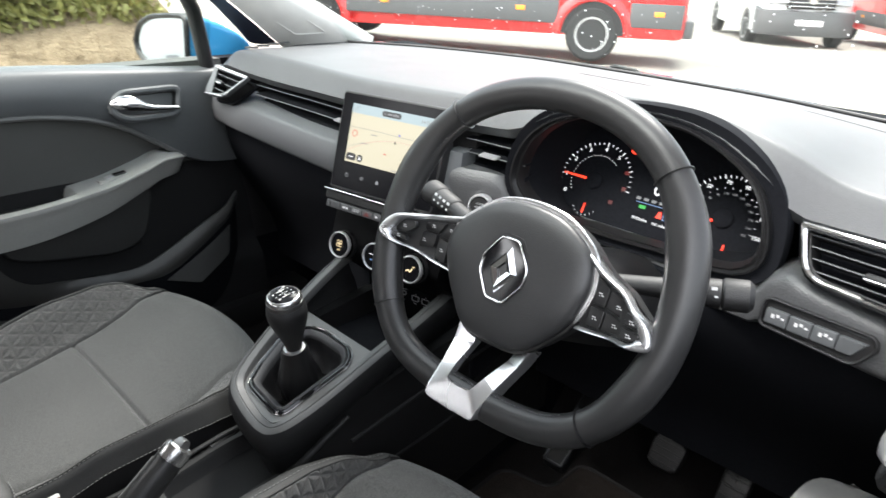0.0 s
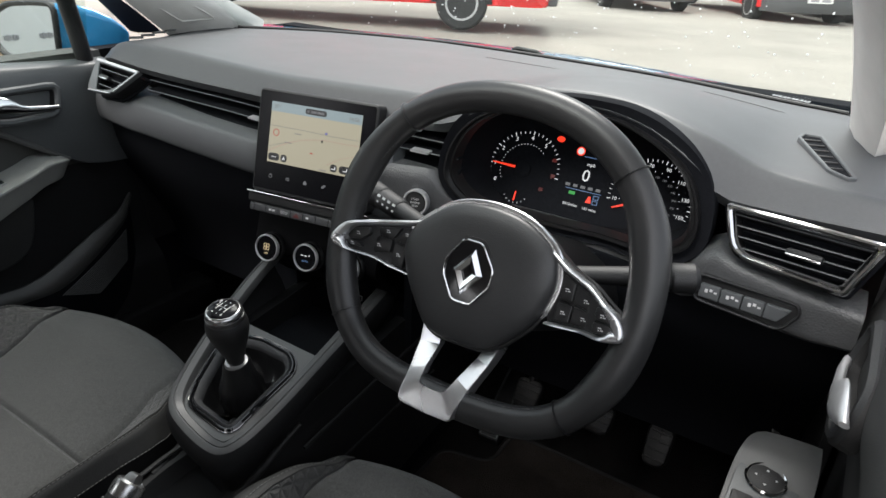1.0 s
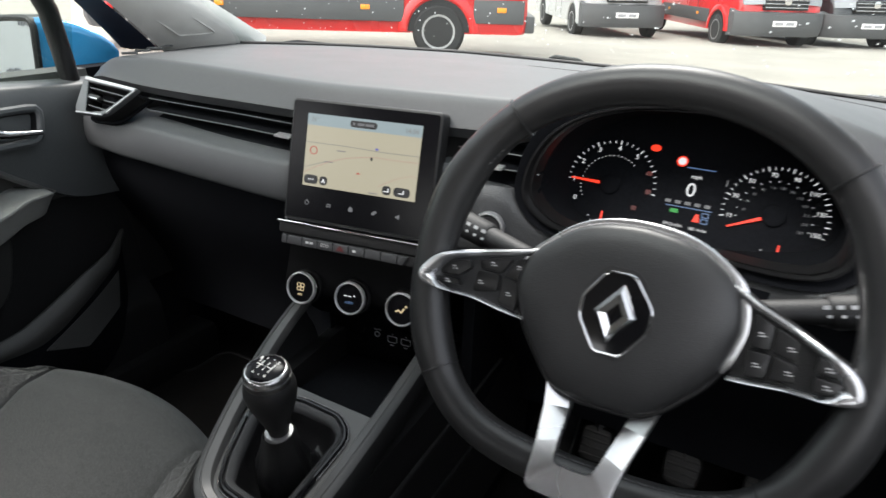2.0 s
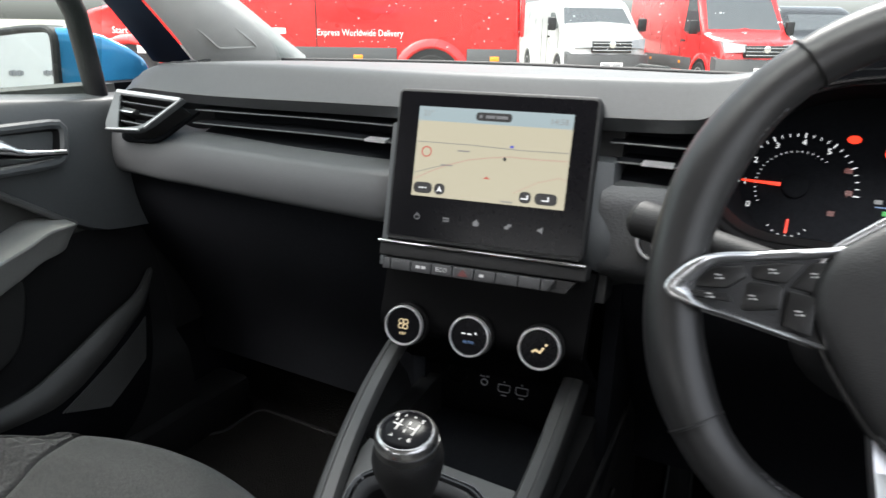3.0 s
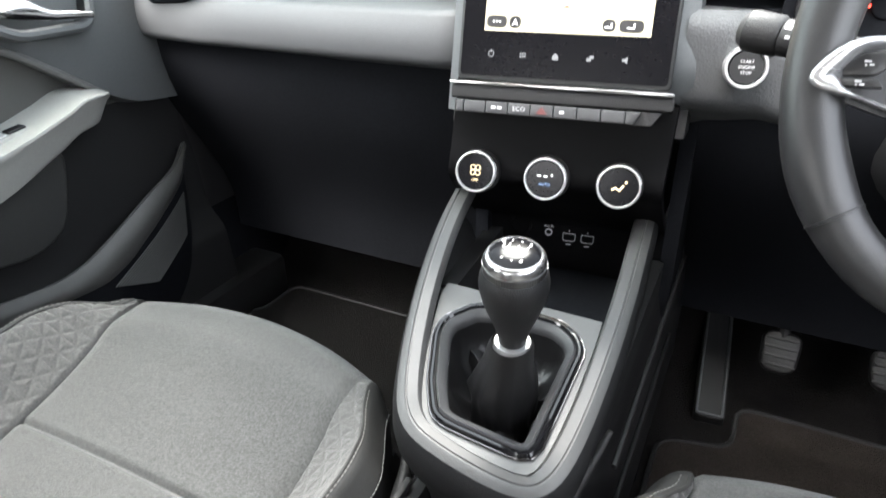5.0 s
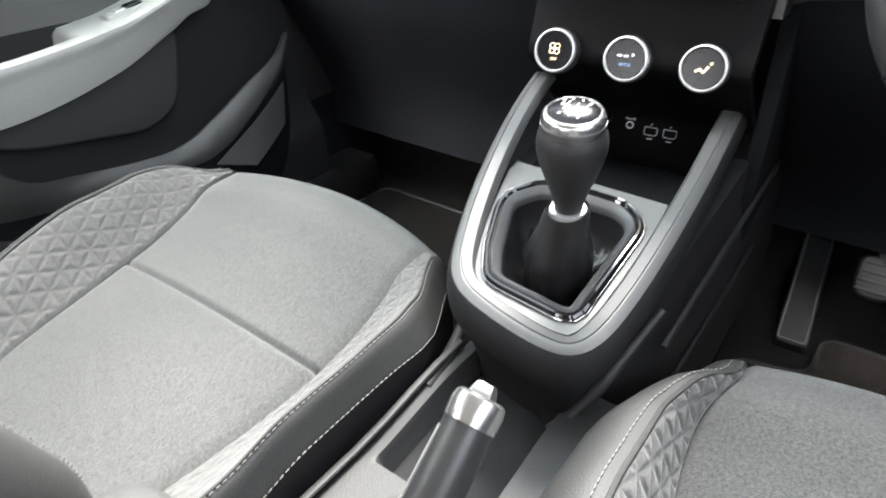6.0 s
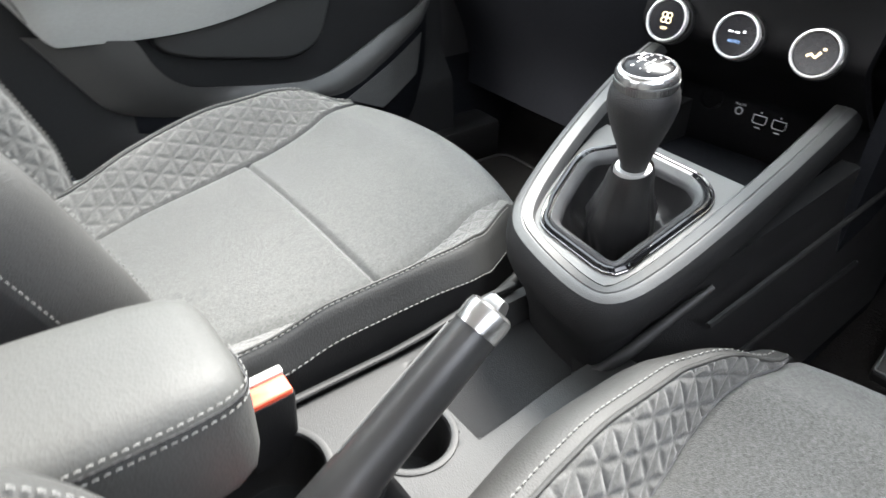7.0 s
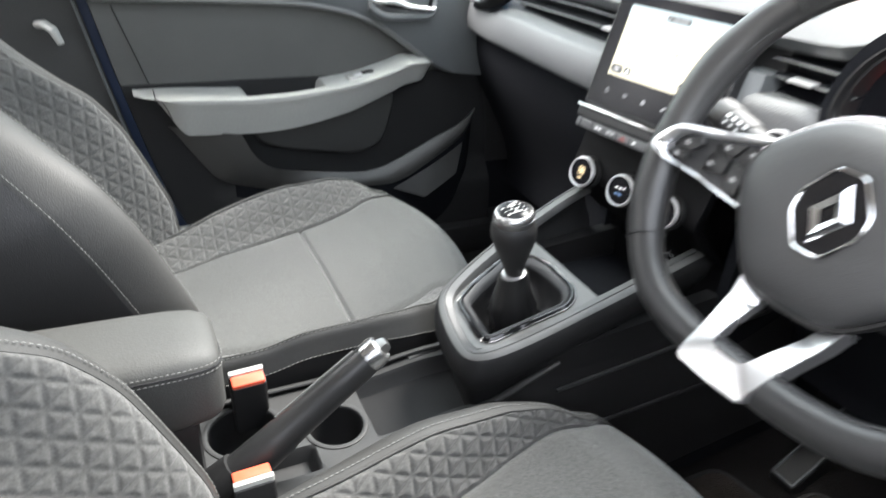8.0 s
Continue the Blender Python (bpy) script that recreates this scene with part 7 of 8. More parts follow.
        return X((xi - 0.032 - (0.673 + xi) * q, y, zt - 0.004 - dep - 0.004 * math.sin(math.pi * q) ** 0.5 + 0.006 * q))

    b = bmesh.new()
    slab(b, arm, steps(0, 1, 90), steps(0, 0.45, 22) + steps(0.47, 0.8, 10) + steps(0.82, 1, 7), (s * 0.008, 0, 0.0))
    ar = part("door_armrest", b, DOORG if s < 0 else RIMG, d, "padded grey armrest with grab hollow")
    if s < 0:
        # dark sheet laid over the notch: the shade inside as colour
        b = bmesh.new()
        slab(b, lambda t, k: arm(t, k) + V((0, 0, 0.0012)), steps((0.406 - y_a) / (y_b - y_a), (0.5515 - y_a) / (y_b - y_a), 24), steps(0.0, 0.45 * 0.77, 14), (0, 0, -0.0006))
        part("grab_shade_sheet", b, DOORB, ar, "thin dark sheet for the shade in the grab hollow")
    # switch panel
    cy = 0.642 if s < 0 else 0.70
    m = basis(X((-0.672, cy, hermite(cy, ATOP) + 0.0008)), (1, 0, 0), (0, -0.14, 1))
    if s < 0:
        o = rounded([(-0.012, -0.036), (0.012, -0.034), (0.014, 0.036), (-0.010, 0.038)], 0.006)
    else:
        o = rounded([(-0.034, -0.10), (0.026, -0.10), (0.030, 0.010), (0.016, 0.046), (-0.010, 0.048), (-0.030, 0.020)], 0.012)
    b = bmesh.new()
    plate(b, o, -0.006, 0.0012, m, 0.001)
    part("switch_plate", b, SOFT2 if s > 0 else DOORG, d, "switch plate in the armrest")
    if s < 0:
        b = bmesh.new()
        plate(b, rounded([(-0.007, -0.002), (0.008, -0.002), (0.009, 0.022), (-0.006, 0.022)], 0.002), 0.0, 0.0045, m, 0.0015)
        part("window_switch", b, GLOSS, d, "black window switch")
        b = bmesh.new()
        plate(b, rounded([(-0.007, -0.020), (0.008, -0.020), (0.008, -0.004), (-0.007, -0.004)], 0.002), 0.0, 0.003, m, 0.001)
        part("window_switch", b, SATIN, d, "silver front of the window switch")
    else:
        b = bmesh.new()
        lathe(b, [(0.0185, 0.0), (0.0200, 0.003), (0.0185, 0.0045), (0.0172, 0.0035)], 36, at(m, -0.002, 0.012), False)
        part("mirror_dial_ring", b, CHROME, d, "bright ring of the mirror control")
        b = bmesh.new()
        lathe(b, [(0.0170, 0.0), (0.0170, 0.0030), (0.0150, 0.0040)], 32, at(m, -0.002, 0.012))
        part("mirror_dial", b, HARD, d, "black mirror control")
        b = bmesh.new()
        for a in range(4):
            plate(b, [(0.0085, -0.0014), (0.0108, 0.0), (0.0085, 0.0014)], 0.0040, 0.0044, at(m, -0.002, 0.012) @ Matrix.Rotation(radians(90 * a), 4, "Z"))
        part("dial_arrow", b, PRINT, d, "pale printed arrows")
        for x in (-0.018, 0.008):
            for y in (-0.030, -0.062):
                b = bmesh.new()
                plate(b, rounded([(x - 0.010, y - 0.013), (x + 0.010, y - 0.013), (x + 0.010, y + 0.013), (x - 0.010, y + 0.013)], 0.003), 0.0, 0.005, m, 0.0015)
                part("window_switch", b, HARD, d)
    # handle and its hollow
    if s < 0:
        hc, hx, hn = V((-0.664, 0.735, 0.888)), (0.02, 1, 0.0), (1, -0.02, 0.25)
    else:
        hc, hx, hn = V((0.708, 0.690, 0.890)), (0.02, 1, -0.0), (-1, -0.02, 0.25)
    m = basis(hc, hx, hn)
    up = 1 if (m.to_3x3() @ V((0, 1, 0))).z > 0 else -1
    o = rounded([(-0.085, -0.008 * up), (-0.052, -0.030 * up), (0.052, -0.030 * up), (0.068, 0.026 * up), (-0.060, 0.026 * up)], 0.018)
    o = ray_out([tuple(p) for p in o], 48)
    b = bmesh.new()
    ring_plate(b, shrink(o, -0.006), shrink(o, 0.007), -0.012, 0.005, m, 0.004)
    part("handle_surround", b, SOFT2 if s < 0 else HARD, d, "moulded handle surround")
    b = bmesh.new()
    rings(b, [[(p.x, p.y, 0.0) for p in shrink(o, 0.0075)], [(p.x * 0.95, p.y * 0.9, -0.03) for p in shrink(o, 0.010)]], False, True, m)
    part("handle_hollow", b, HARD, d, "black handle hollow")
    b = bmesh.new()
    rs = []
    for x, w, y, z in ((-0.083, 0.004, 0.004, 0.006), (-0.076, 0.012, 0.005, 0.009), (-0.064, 0.020, 0.005, 0.012), (-0.046, 0.023, 0.003, 0.013), (-0.030, 0.020, -0.001, 0.012), (-0.015, 0.013, -0.008, 0.011), (0.000, 0.010, -0.012, 0.009), (0.030, 0.008, -0.015, 0.007), (0.056, 0.007, -0.017, 0.003)):
        rs.append([(x, y * up + w * 0.5 * math.cos(a) * 1.3, z + 0.004 * math.sin(a)) for a in steps(0, 2 * math.pi * 11 / 12, 11)])
    rings(b, rs, m=m)
    part("door_handle", b, CHROME if s < 0 else SATIN, d, "bright door handle")
    # pocket: a rolled lip, a broad moulded band that fades into the door behind, and a black wall below
    LIP = [(0.386, 0.643), (0.392, 0.632), (0.400, 0.613), (0.412, 0.593), (0.430, 0.575), (0.455, 0.562), (0.500, 0.554), (0.543, 0.547), (0.600, 0.539), (0.640, 0.536), (0.678, 0.541), (0.723, 0.558), (0.770, 0.580), (0.813, 0.601), (0.872, 0.626), (0.894, 0.641), (0.910, 0.656)]
    FOOTL = [(0.258, 0.655), (0.274, 0.632), (0.294, 0.600), (0.316, 0.566), (0.340, 0.536), (0.372, 0.521), (0.430, 0.512), (0.500, 0.512), (0.585, 0.510), (0.640, 0.507), (0.690, 0.505), (0.735, 0.516), (0.785, 0.543), (0.830, 0.567), (0.885, 0.597), (0.905, 0.615), (0.918, 0.634)]
    FOOTX = [(0, -0.706), (4, -0.703), (5, -0.697), (6, -0.680), (7, -0.656), (8, -0.646), (10, -0.642), (12, -0.644), (13, -0.650), (14, -0.664), (15, -0.678), (16, -0.690)]
    AXES = [[(i, p[q]) for i, p in enumerate(tb)] for tb in (LIP, FOOTL) for q in (0, 1)]

    def band(u, k):
        ly, lz, fy, fz = (hermite(u, a) for a in AXES)
        lx, fx = -0.655 - 0.012 * smooth((u - 13) / 3), hermite(u, FOOTX)
        if k < 0.15:
            a = k / 0.15 * math.pi / 2
            return X((lx - 0.005 * math.cos(a), ly, lz - 0.004 * (1 - math.sin(a))))
        q = (k - 0.15) / 0.85
        return X((lx + (fx - lx) * q + 0.007 * math.sin(math.pi * q), ly + (fy - ly) * q, lz + (fz - lz) * q))

    def below(u, k):
        p = band(u, 1.0)
        return V((p.x - s * -0.004 + s * 0.03 * k * k, p.y, p.z + 0.004 + (0.36 - p.z) * k))

    b = bmesh.new()
    slab(b, below, steps(5, 16, 44), steps(0, 1, 10), (s * 0.006, 0, 0))
    pk = part("pocket_wall", b, FOOT, d, "black moulded pocket wall")
    b = bmesh.new()
    slab(b, band, steps(0, 16, 96), steps(0, 0.15, 5) + steps(0.2, 1, 12), (s * 0.006, 0, -0.002))
    part("pocket_rim", b, DOORR if s < 0 else HARD, d, "broad grey moulded pocket edge")
    b = bmesh.new()
    o = rounded([(0.415, 0.705), (0.418, 0.612), (0.470, 0.592), (0.640, 0.562), (0.695, 0.585), (0.712, 0.640), (0.725, 0.705)], 0.03)
    plate(b, [(p[0], p[1]) for p in o], 0.0, 0.022, basis(X((-0.714, 0, 0)), (0, 1, 0), (-s, 0, 0)) if s < 0 else basis(X((-0.736, 0, 0)), (0, 1, 0), (-s, 0, 0)) @ Matrix.Scale(-1, 4, (0, 1, 0)), 0.006)
    part("pocket_back", b, DOORD, d, "raised dark panel inside the pocket")
    # raised edge round the cloth insert
    if s < 0:
        b = bmesh.new()
        tube(b, [roll(t, 1.0) + V((0.002, 0, -0.001)) for t in steps(0.02, 0.83, 40)], 0.0055, 8)
        part("insert_edge", b, RIMG, d, "raised grey edge round the cloth insert")
    # speaker grille: fine slanting ribs under the front of the pocket
    foot = [(p[0], i) for i, p in enumerate(FOOTL)]
    for k in range(16):
        f = k / 15
        a, e = V((0.706 + 0.078 * f, 0.494 - 0.034 * f)), V((0.880 - 0.010 * f, 0.578 - 0.072 * f))
        pts = []
        for q in steps(0, 1, 8):
            y, z = a.lerp(e, q)
            top = band(hermite(y, foot), 1.0)
            w = (top.z - z) / (top.z - 0.36)
            pts.append(V((top.x - s * 0.0035 + s * 0.03 * w * w, y, min(z, top.z - 0.002))))
        b = bmesh.new()
        tube(b, pts, 0.0011, 5)
        part("grille_rib", b, DOORR, pk)
    if s < 0:
        # the seam runs on across the armrest
        b = bmesh.new()
        tube(b, [arm((0.240 - y_a + 0.005 * max(0, i - 4)) / (y_b - y_a), k) + V((0.0006, 0, 0.0004)) for i, k in enumerate((0.05, 0.15, 0.25, 0.35, 0.44, 0.48, 0.55, 0.63, 0.72, 0.79))], 0.0011, 6)
        part("armrest_seam", b, HARD, d)


door(-1)
door(1)


def side_window():
    b = bmesh.new()
    slab(b, lambda y, z: (-0.712 + 0.13 * smooth((z - 0.9) / 0.55), y - 0.0 * z, z), steps(-0.12, 0.90, 6), steps(0.94, 1.38, 8), (-0.004, 0, 0))
    g = structure("window_1", b, SIDEGLASS, "passenger side window glass", "window")
    g.visible_shadow = False
    # divider bar of the quarter light
    b = bmesh.new()
    tube(b, [(-0.722, 0.898, 0.930), (-0.716, 0.886, 1.00), (-0.706, 0.872, 1.06), (-0.692, 0.835, 1.13), (-0.665, 0.76, 1.22), (-0.62, 0.66, 1.36)], 0.0165, 10, flat=1.0)
    structure("window_divider", b, HARD, "black quarter light divider bar", "divider")
    b = bmesh.new()
    tube(b, [(-0.722, y, 0.950 - 0.02 * smooth((y - 0.5) / 0.5)) for y in steps(0.12, 1.08, 14)], 0.005, 8)
    structure("window_seal", b, HARD, "black rubber window seal", "seal")
    b = bmesh.new()
    slab(b, lambda t, k: V((-0.725, 0.915, 0.920)).lerp(V((-0.700, 1.060, 0.955)), t) + V((0, 0, -0.05 * (1 - k))), steps(0, 1, 4), steps(0, 1, 2), (-0.012, 0, 0))
    structure("quarter_sill", b, HARD, "black corner trim below the quarter light", "trim")
    # belt loop on the door pillar
    k = thing("belt_guide", (-0.730, 0.09, 0.83), "grey seat belt guide on the door pillar", "belt guide")
    b = bmesh.new()
    tube(b, [(-0.738, 0.072, 0.842), (-0.716, 0.086, 0.846), (-0.706, 0.098, 0.838), (-0.706, 0.106, 0.815)], [0.006, 0.008, 0.008, 0.006], 10)
    part("guide", b, DOORG, k)


side_window()


def door_mirror():
    d = thing("door_mirror", (-0.80, 0.98, 0.93), "bright blue door mirror outside the passenger window", "door mirror")
    # glass faces the driver and backwards
    c = V((-0.920, 0.902, 0.970))
    m = basis(c, (1, 0.10, 0), (0.16, -1, 0.03))
    o = rounded([(-0.152, -0.008), (-0.128, 0.032), (-0.070, 0.056), (0.020, 0.065), (0.086, 0.067), (0.076, -0.056), (0.010, -0.066), (-0.060, -0.067), (-0.118, -0.056), (-0.146, -0.032)], 0.022)
    b = bmesh.new()
    plate(b, shrink(o, 0.004), -0.006, -0.003, m)
    part("mirror_glass", b, MIRROR, d, "real mirror glass")
    b = bmesh.new()
    ring_plate(b, shrink(o, -0.007), shrink(o, 0.005), -0.03, 0.004, m, 0.004)
    part("mirror_bezel", b, HARD, d, "black mirror bezel")
    b = bmesh.new()
    rs = []
    for z, kx, ky, dx, dy in ((-0.002, 1.04, 1.05, 0, 0), (-0.03, 1.08, 1.06, 0.020, 0), (-0.06, 1.02, 0.95, 0.050, -0.002), (-0.09, 0.86, 0.72, 0.085, -0.006), (-0.110, 0.66, 0.48, 0.108, -0.008), (-0.122, 0.44, 0.28, 0.122, -0.008), (-0.127, 0.20, 0.12, 0.130, -0.008)):
        rs.append([(p.x * kx + dx, p.y * ky + dy, z) for p in o])
    rings(b, rs, False, True, m)
    part("mirror_shell", b, BLUE, d, "bright blue painted shell")
    b = bmesh.new()
    tube(b, [m @ V((0.05, -0.04, -0.06)), V((-0.775, 0.985, 0.900)), V((-0.72, 1.0, 0.890))], [0.022, 0.022, 0.022], 12)
    part("mirror_foot", b, HARD, d, "black mirror foot")


door_mirror()


# ---- pedals and mats ----
def pedals():
    for nm, x, y, z, w, h in (("clutch_pedal", 0.268, 1.06, 0.43, 0.055, 0.060), ("brake_pedal", 0.405, 1.06, 0.44, 0.062, 0.055), ("accelerator_pedal", 0.515, 1.07, 0.425, 0.048, 0.075)):
        p = thing(nm, (x, y, z), "black ribbed rubber pedal hanging from its arm", "pedal", "foot pedals")
        m = basis((x, y, z), (1, 0, 0), (0, -0.8, 0.6))
        b = bmesh.new()
        plate(b, rounded([(-w * 0.42, -h / 2), (w * 0.42, -h / 2), (w / 2, h / 2), (-w / 2, h / 2)], 0.018), -0.012, 0.0, m, 0.005)
        part("pad", b, RUBBER, p, "rubber pad")
        for k in range(4):
            b = bmesh.new()
            box(b, (0, -h * 0.32 + h * 0.21 * k, 0.001), (w * 0.8, 0.004, 0.004), m, 0.001)
            part("rib", b, RUBBER, p)
        b = bmesh.new()
        tube(b, [(x, y + 0.012, z), (x, y + 0.06, z + 0.08), (x, y + 0.08, z + 0.25)], 0.009, 8)
        part("pedal_arm", b, HARD, p)
    f = thing("footrest", (0.19, 1.18, 0.33), "black ribbed driver footrest", "footrest")
    m = basis((0.178, 1.19, 0.345), (1, 0.06, 0), (0, -0.42, 1))
    b = bmesh.new()
    o = rounded([(-0.012, -0.150), (0.034, -0.150), (0.024, 0.16), (-0.020, 0.16)], 0.008)
    plate(b, o, -0.05, 0.0, m, 0.004)
    part("foot_plate", b, HARD, f)
    b = bmesh.new()
    ring_plate(b, shrink(o, 0.002), shrink(o, 0.006), -0.002, 0.004, m, 0.001)
    part("raised_edge", b, SOFT2, f)
    for x0, x1, nm in ((0.135, 0.62, "driver"), (-0.66, -0.15, "passenger")):
        mt = thing("floor_mat", ((x0 + x1) / 2, 0.9, 0.285), "black carpet floor mat with a bound edge", "floor mat", "front mats")
        b = bmesh.new()
        y1 = 1.10
        o = rounded([(x0, 0.62), (x1, 0.62), (x1 - 0.02, y1), (x0 + (0.10 if nm == "driver" else 0.02), y1), (x0 + (0.10 if nm == "driver" else 0.02), 1.0), (x0, 0.98)], 0.03)
        plate(b, o, FLOOR + 0.004, FLOOR + 0.014, None, 0.003)
        # driver pile lit, passenger pile shaded: the difference in light is in the colours
        part("carpet", b, MATC if nm == "driver" else CARPET, mt)
        b = bmesh.new()
        tube(b, [(p.x, p.y, FLOOR + 0.013) for p in o], 0.0045, 6, True)
        part("binding", b, HARD, mt)


pedals()

# ---- outside ----
def fall(y):
    """Ground dropped ahead of the car to fit the vans to the camera's view."""
    return -0.031 * min(max(y - 7.0, 0.0), 15.0)


def outside():
    b = bmesh.new()
    xs = steps(-600, -40, 8) + steps(-35, 35, 40) + steps(40, 600, 8)
    ys = steps(-600, -40, 8) + steps(-35, 45, 44) + steps(50, 600, 8)
    slab(b, lambda x, y: (x, y, fall(y) + (0.02 * noise.noise(V((x * 0.15, y * 0.15, 0))) if abs(x) < 50 and abs(y) < 60 else 0.0)), xs, ys, (0, 0, -0.2))
    structure("ground", b, CONCRETE, "pale worn concrete car park", "ground")
    # verge of dry grass and scrub
    b = bmesh.new()
    slab(b, lambda x, y: (x, y, 0.05 + 0.9 * smooth((-x - 5.6) / 2.5) + 0.12 * noise.noise(V((x, y, 3)))), steps(-12, -5.2, 22), steps(-14, 3.7, 46), (0, 0, -0.4))
    structure("verge", b, DRYGRASS, "dry earthy bank with thin grass", "verge")
    rng = random.Random(9)
    b = bmesh.new()
    for i in range(21000):
        x, y = -6.6 - abs(rng.gauss(0, 1.0)), rng.uniform(-3, 3.6)
        h = 0.35 + 0.5 * (-x - 6.6) + abs(rng.gauss(0, 0.38)) - 0.08 + 0.5 * noise.noise(V((x * 0.7, y * 0.7, 1)))
        s = rng.uniform(0.03, 0.075)
        q = Euler((rng.uniform(0, 6), rng.uniform(0, 6), rng.uniform(0, 6))).to_matrix()
        vs = [b.verts.new(V((x, y, h)) + q @ V(p)) for p in ((-s, 0, 0), (0, s * 0.45, 0.01), (s, 0, 0), (0, -s * 0.45, 0.01))]
        b.faces.new(vs)
    tagged(part("hedge", b, LEAF, done=True), "scrubby green hedge growing on the bank", "hedge", kind="stuff")
    b = bmesh.new()
    for i in range(9000):
        x, y = rng.uniform(-8.0, -5.4), rng.uniform(-6, 3.5)
        z = 0.05 + 0.9 * smooth((-x - 5.6) / 2.5)
        hh = rng.uniform(0.06, 0.22)
        dx, dy = rng.gauss(0, 0.06), rng.gauss(0, 0.06)
        vs = [b.verts.new(p) for p in ((x - 0.008, y, z), (x + 0.008, y, z), (x + dx, y + dy, z + hh))]
        b.faces.new(vs)
    tagged(part("grass", b, DRYGRASS, done=True), "thin dry grass on the bank", "grass", kind="stuff")
    # white printed hoarding behind the car, seen in the mirror
    hb = thing("hoarding", (-4.6, -5.0, 0), "long white hoarding printed with pale grey words", "hoarding")
    for k in range(4):
        b = bmesh.new()
        box(b, (-4.6, -2.6 - 2.5 * k, 1.50), (0.05, 2.46, 2.6), bev=0.01)
        pn = part("panel", b, PANEL, hb)
        b = bmesh.new()
        for j in range(48):
            y, z = -3.7 - 2.5 * k + 0.31 * (j % 8) + 0.14 * ((j // 8) % 2), 0.45 + 0.36 * (j // 8)
            for q in range(5):
                box(b, (-4.57, y + 0.026 * q, z), (0.01, 0.017, 0.034 + 0.014 * (q % 2)))
        part("print_bar", b, INK, pn, "pale grey print bars")
    for k in range(5):
        b = bmesh.new()
        tube(b, [(-4.66, -1.35 - 2.5 * k, 0), (-4.66, -1.35 - 2.5 * k, 2.8)], 0.04, 8)
        part("post", b, CLAD, hb)


def wheel(v, m, r=0.34, w=0.23):
    b = bmesh.new()
    lathe(b, [(r * 0.62, -w / 2), (r * 0.9, -w / 2), (r, -w * 0.36), (r, w * 0.36), (r * 0.9, w / 2), (r * 0.62, w / 2)], 40, m)
    t = part("wheel", b, TYRE, v, "black tyre")
    b = bmesh.new()
    lathe(b, [(r * 0.62, w * 0.30), (r * 0.64, w * 0.51), (r * 0.56, w * 0.50), (r * 0.52, w * 0.25), (r * 0.30, w * 0.33), (r * 0.22, w * 0.44), (r * 0.12, w * 0.46)], 40, m)
    part("rim", b, WHEELM, t, "silver steel rim")
    b = bmesh.new()
    for k in range(10):
        a = 2 * math.pi * k / 10
        lathe(b, [(r * 0.055, w * 0.28), (r * 0.055, w * 0.345)], 10, at(m, r * 0.41 * math.cos(a), r * 0.41 * math.sin(a)))
    part("rim_hole", b, HARD, t)


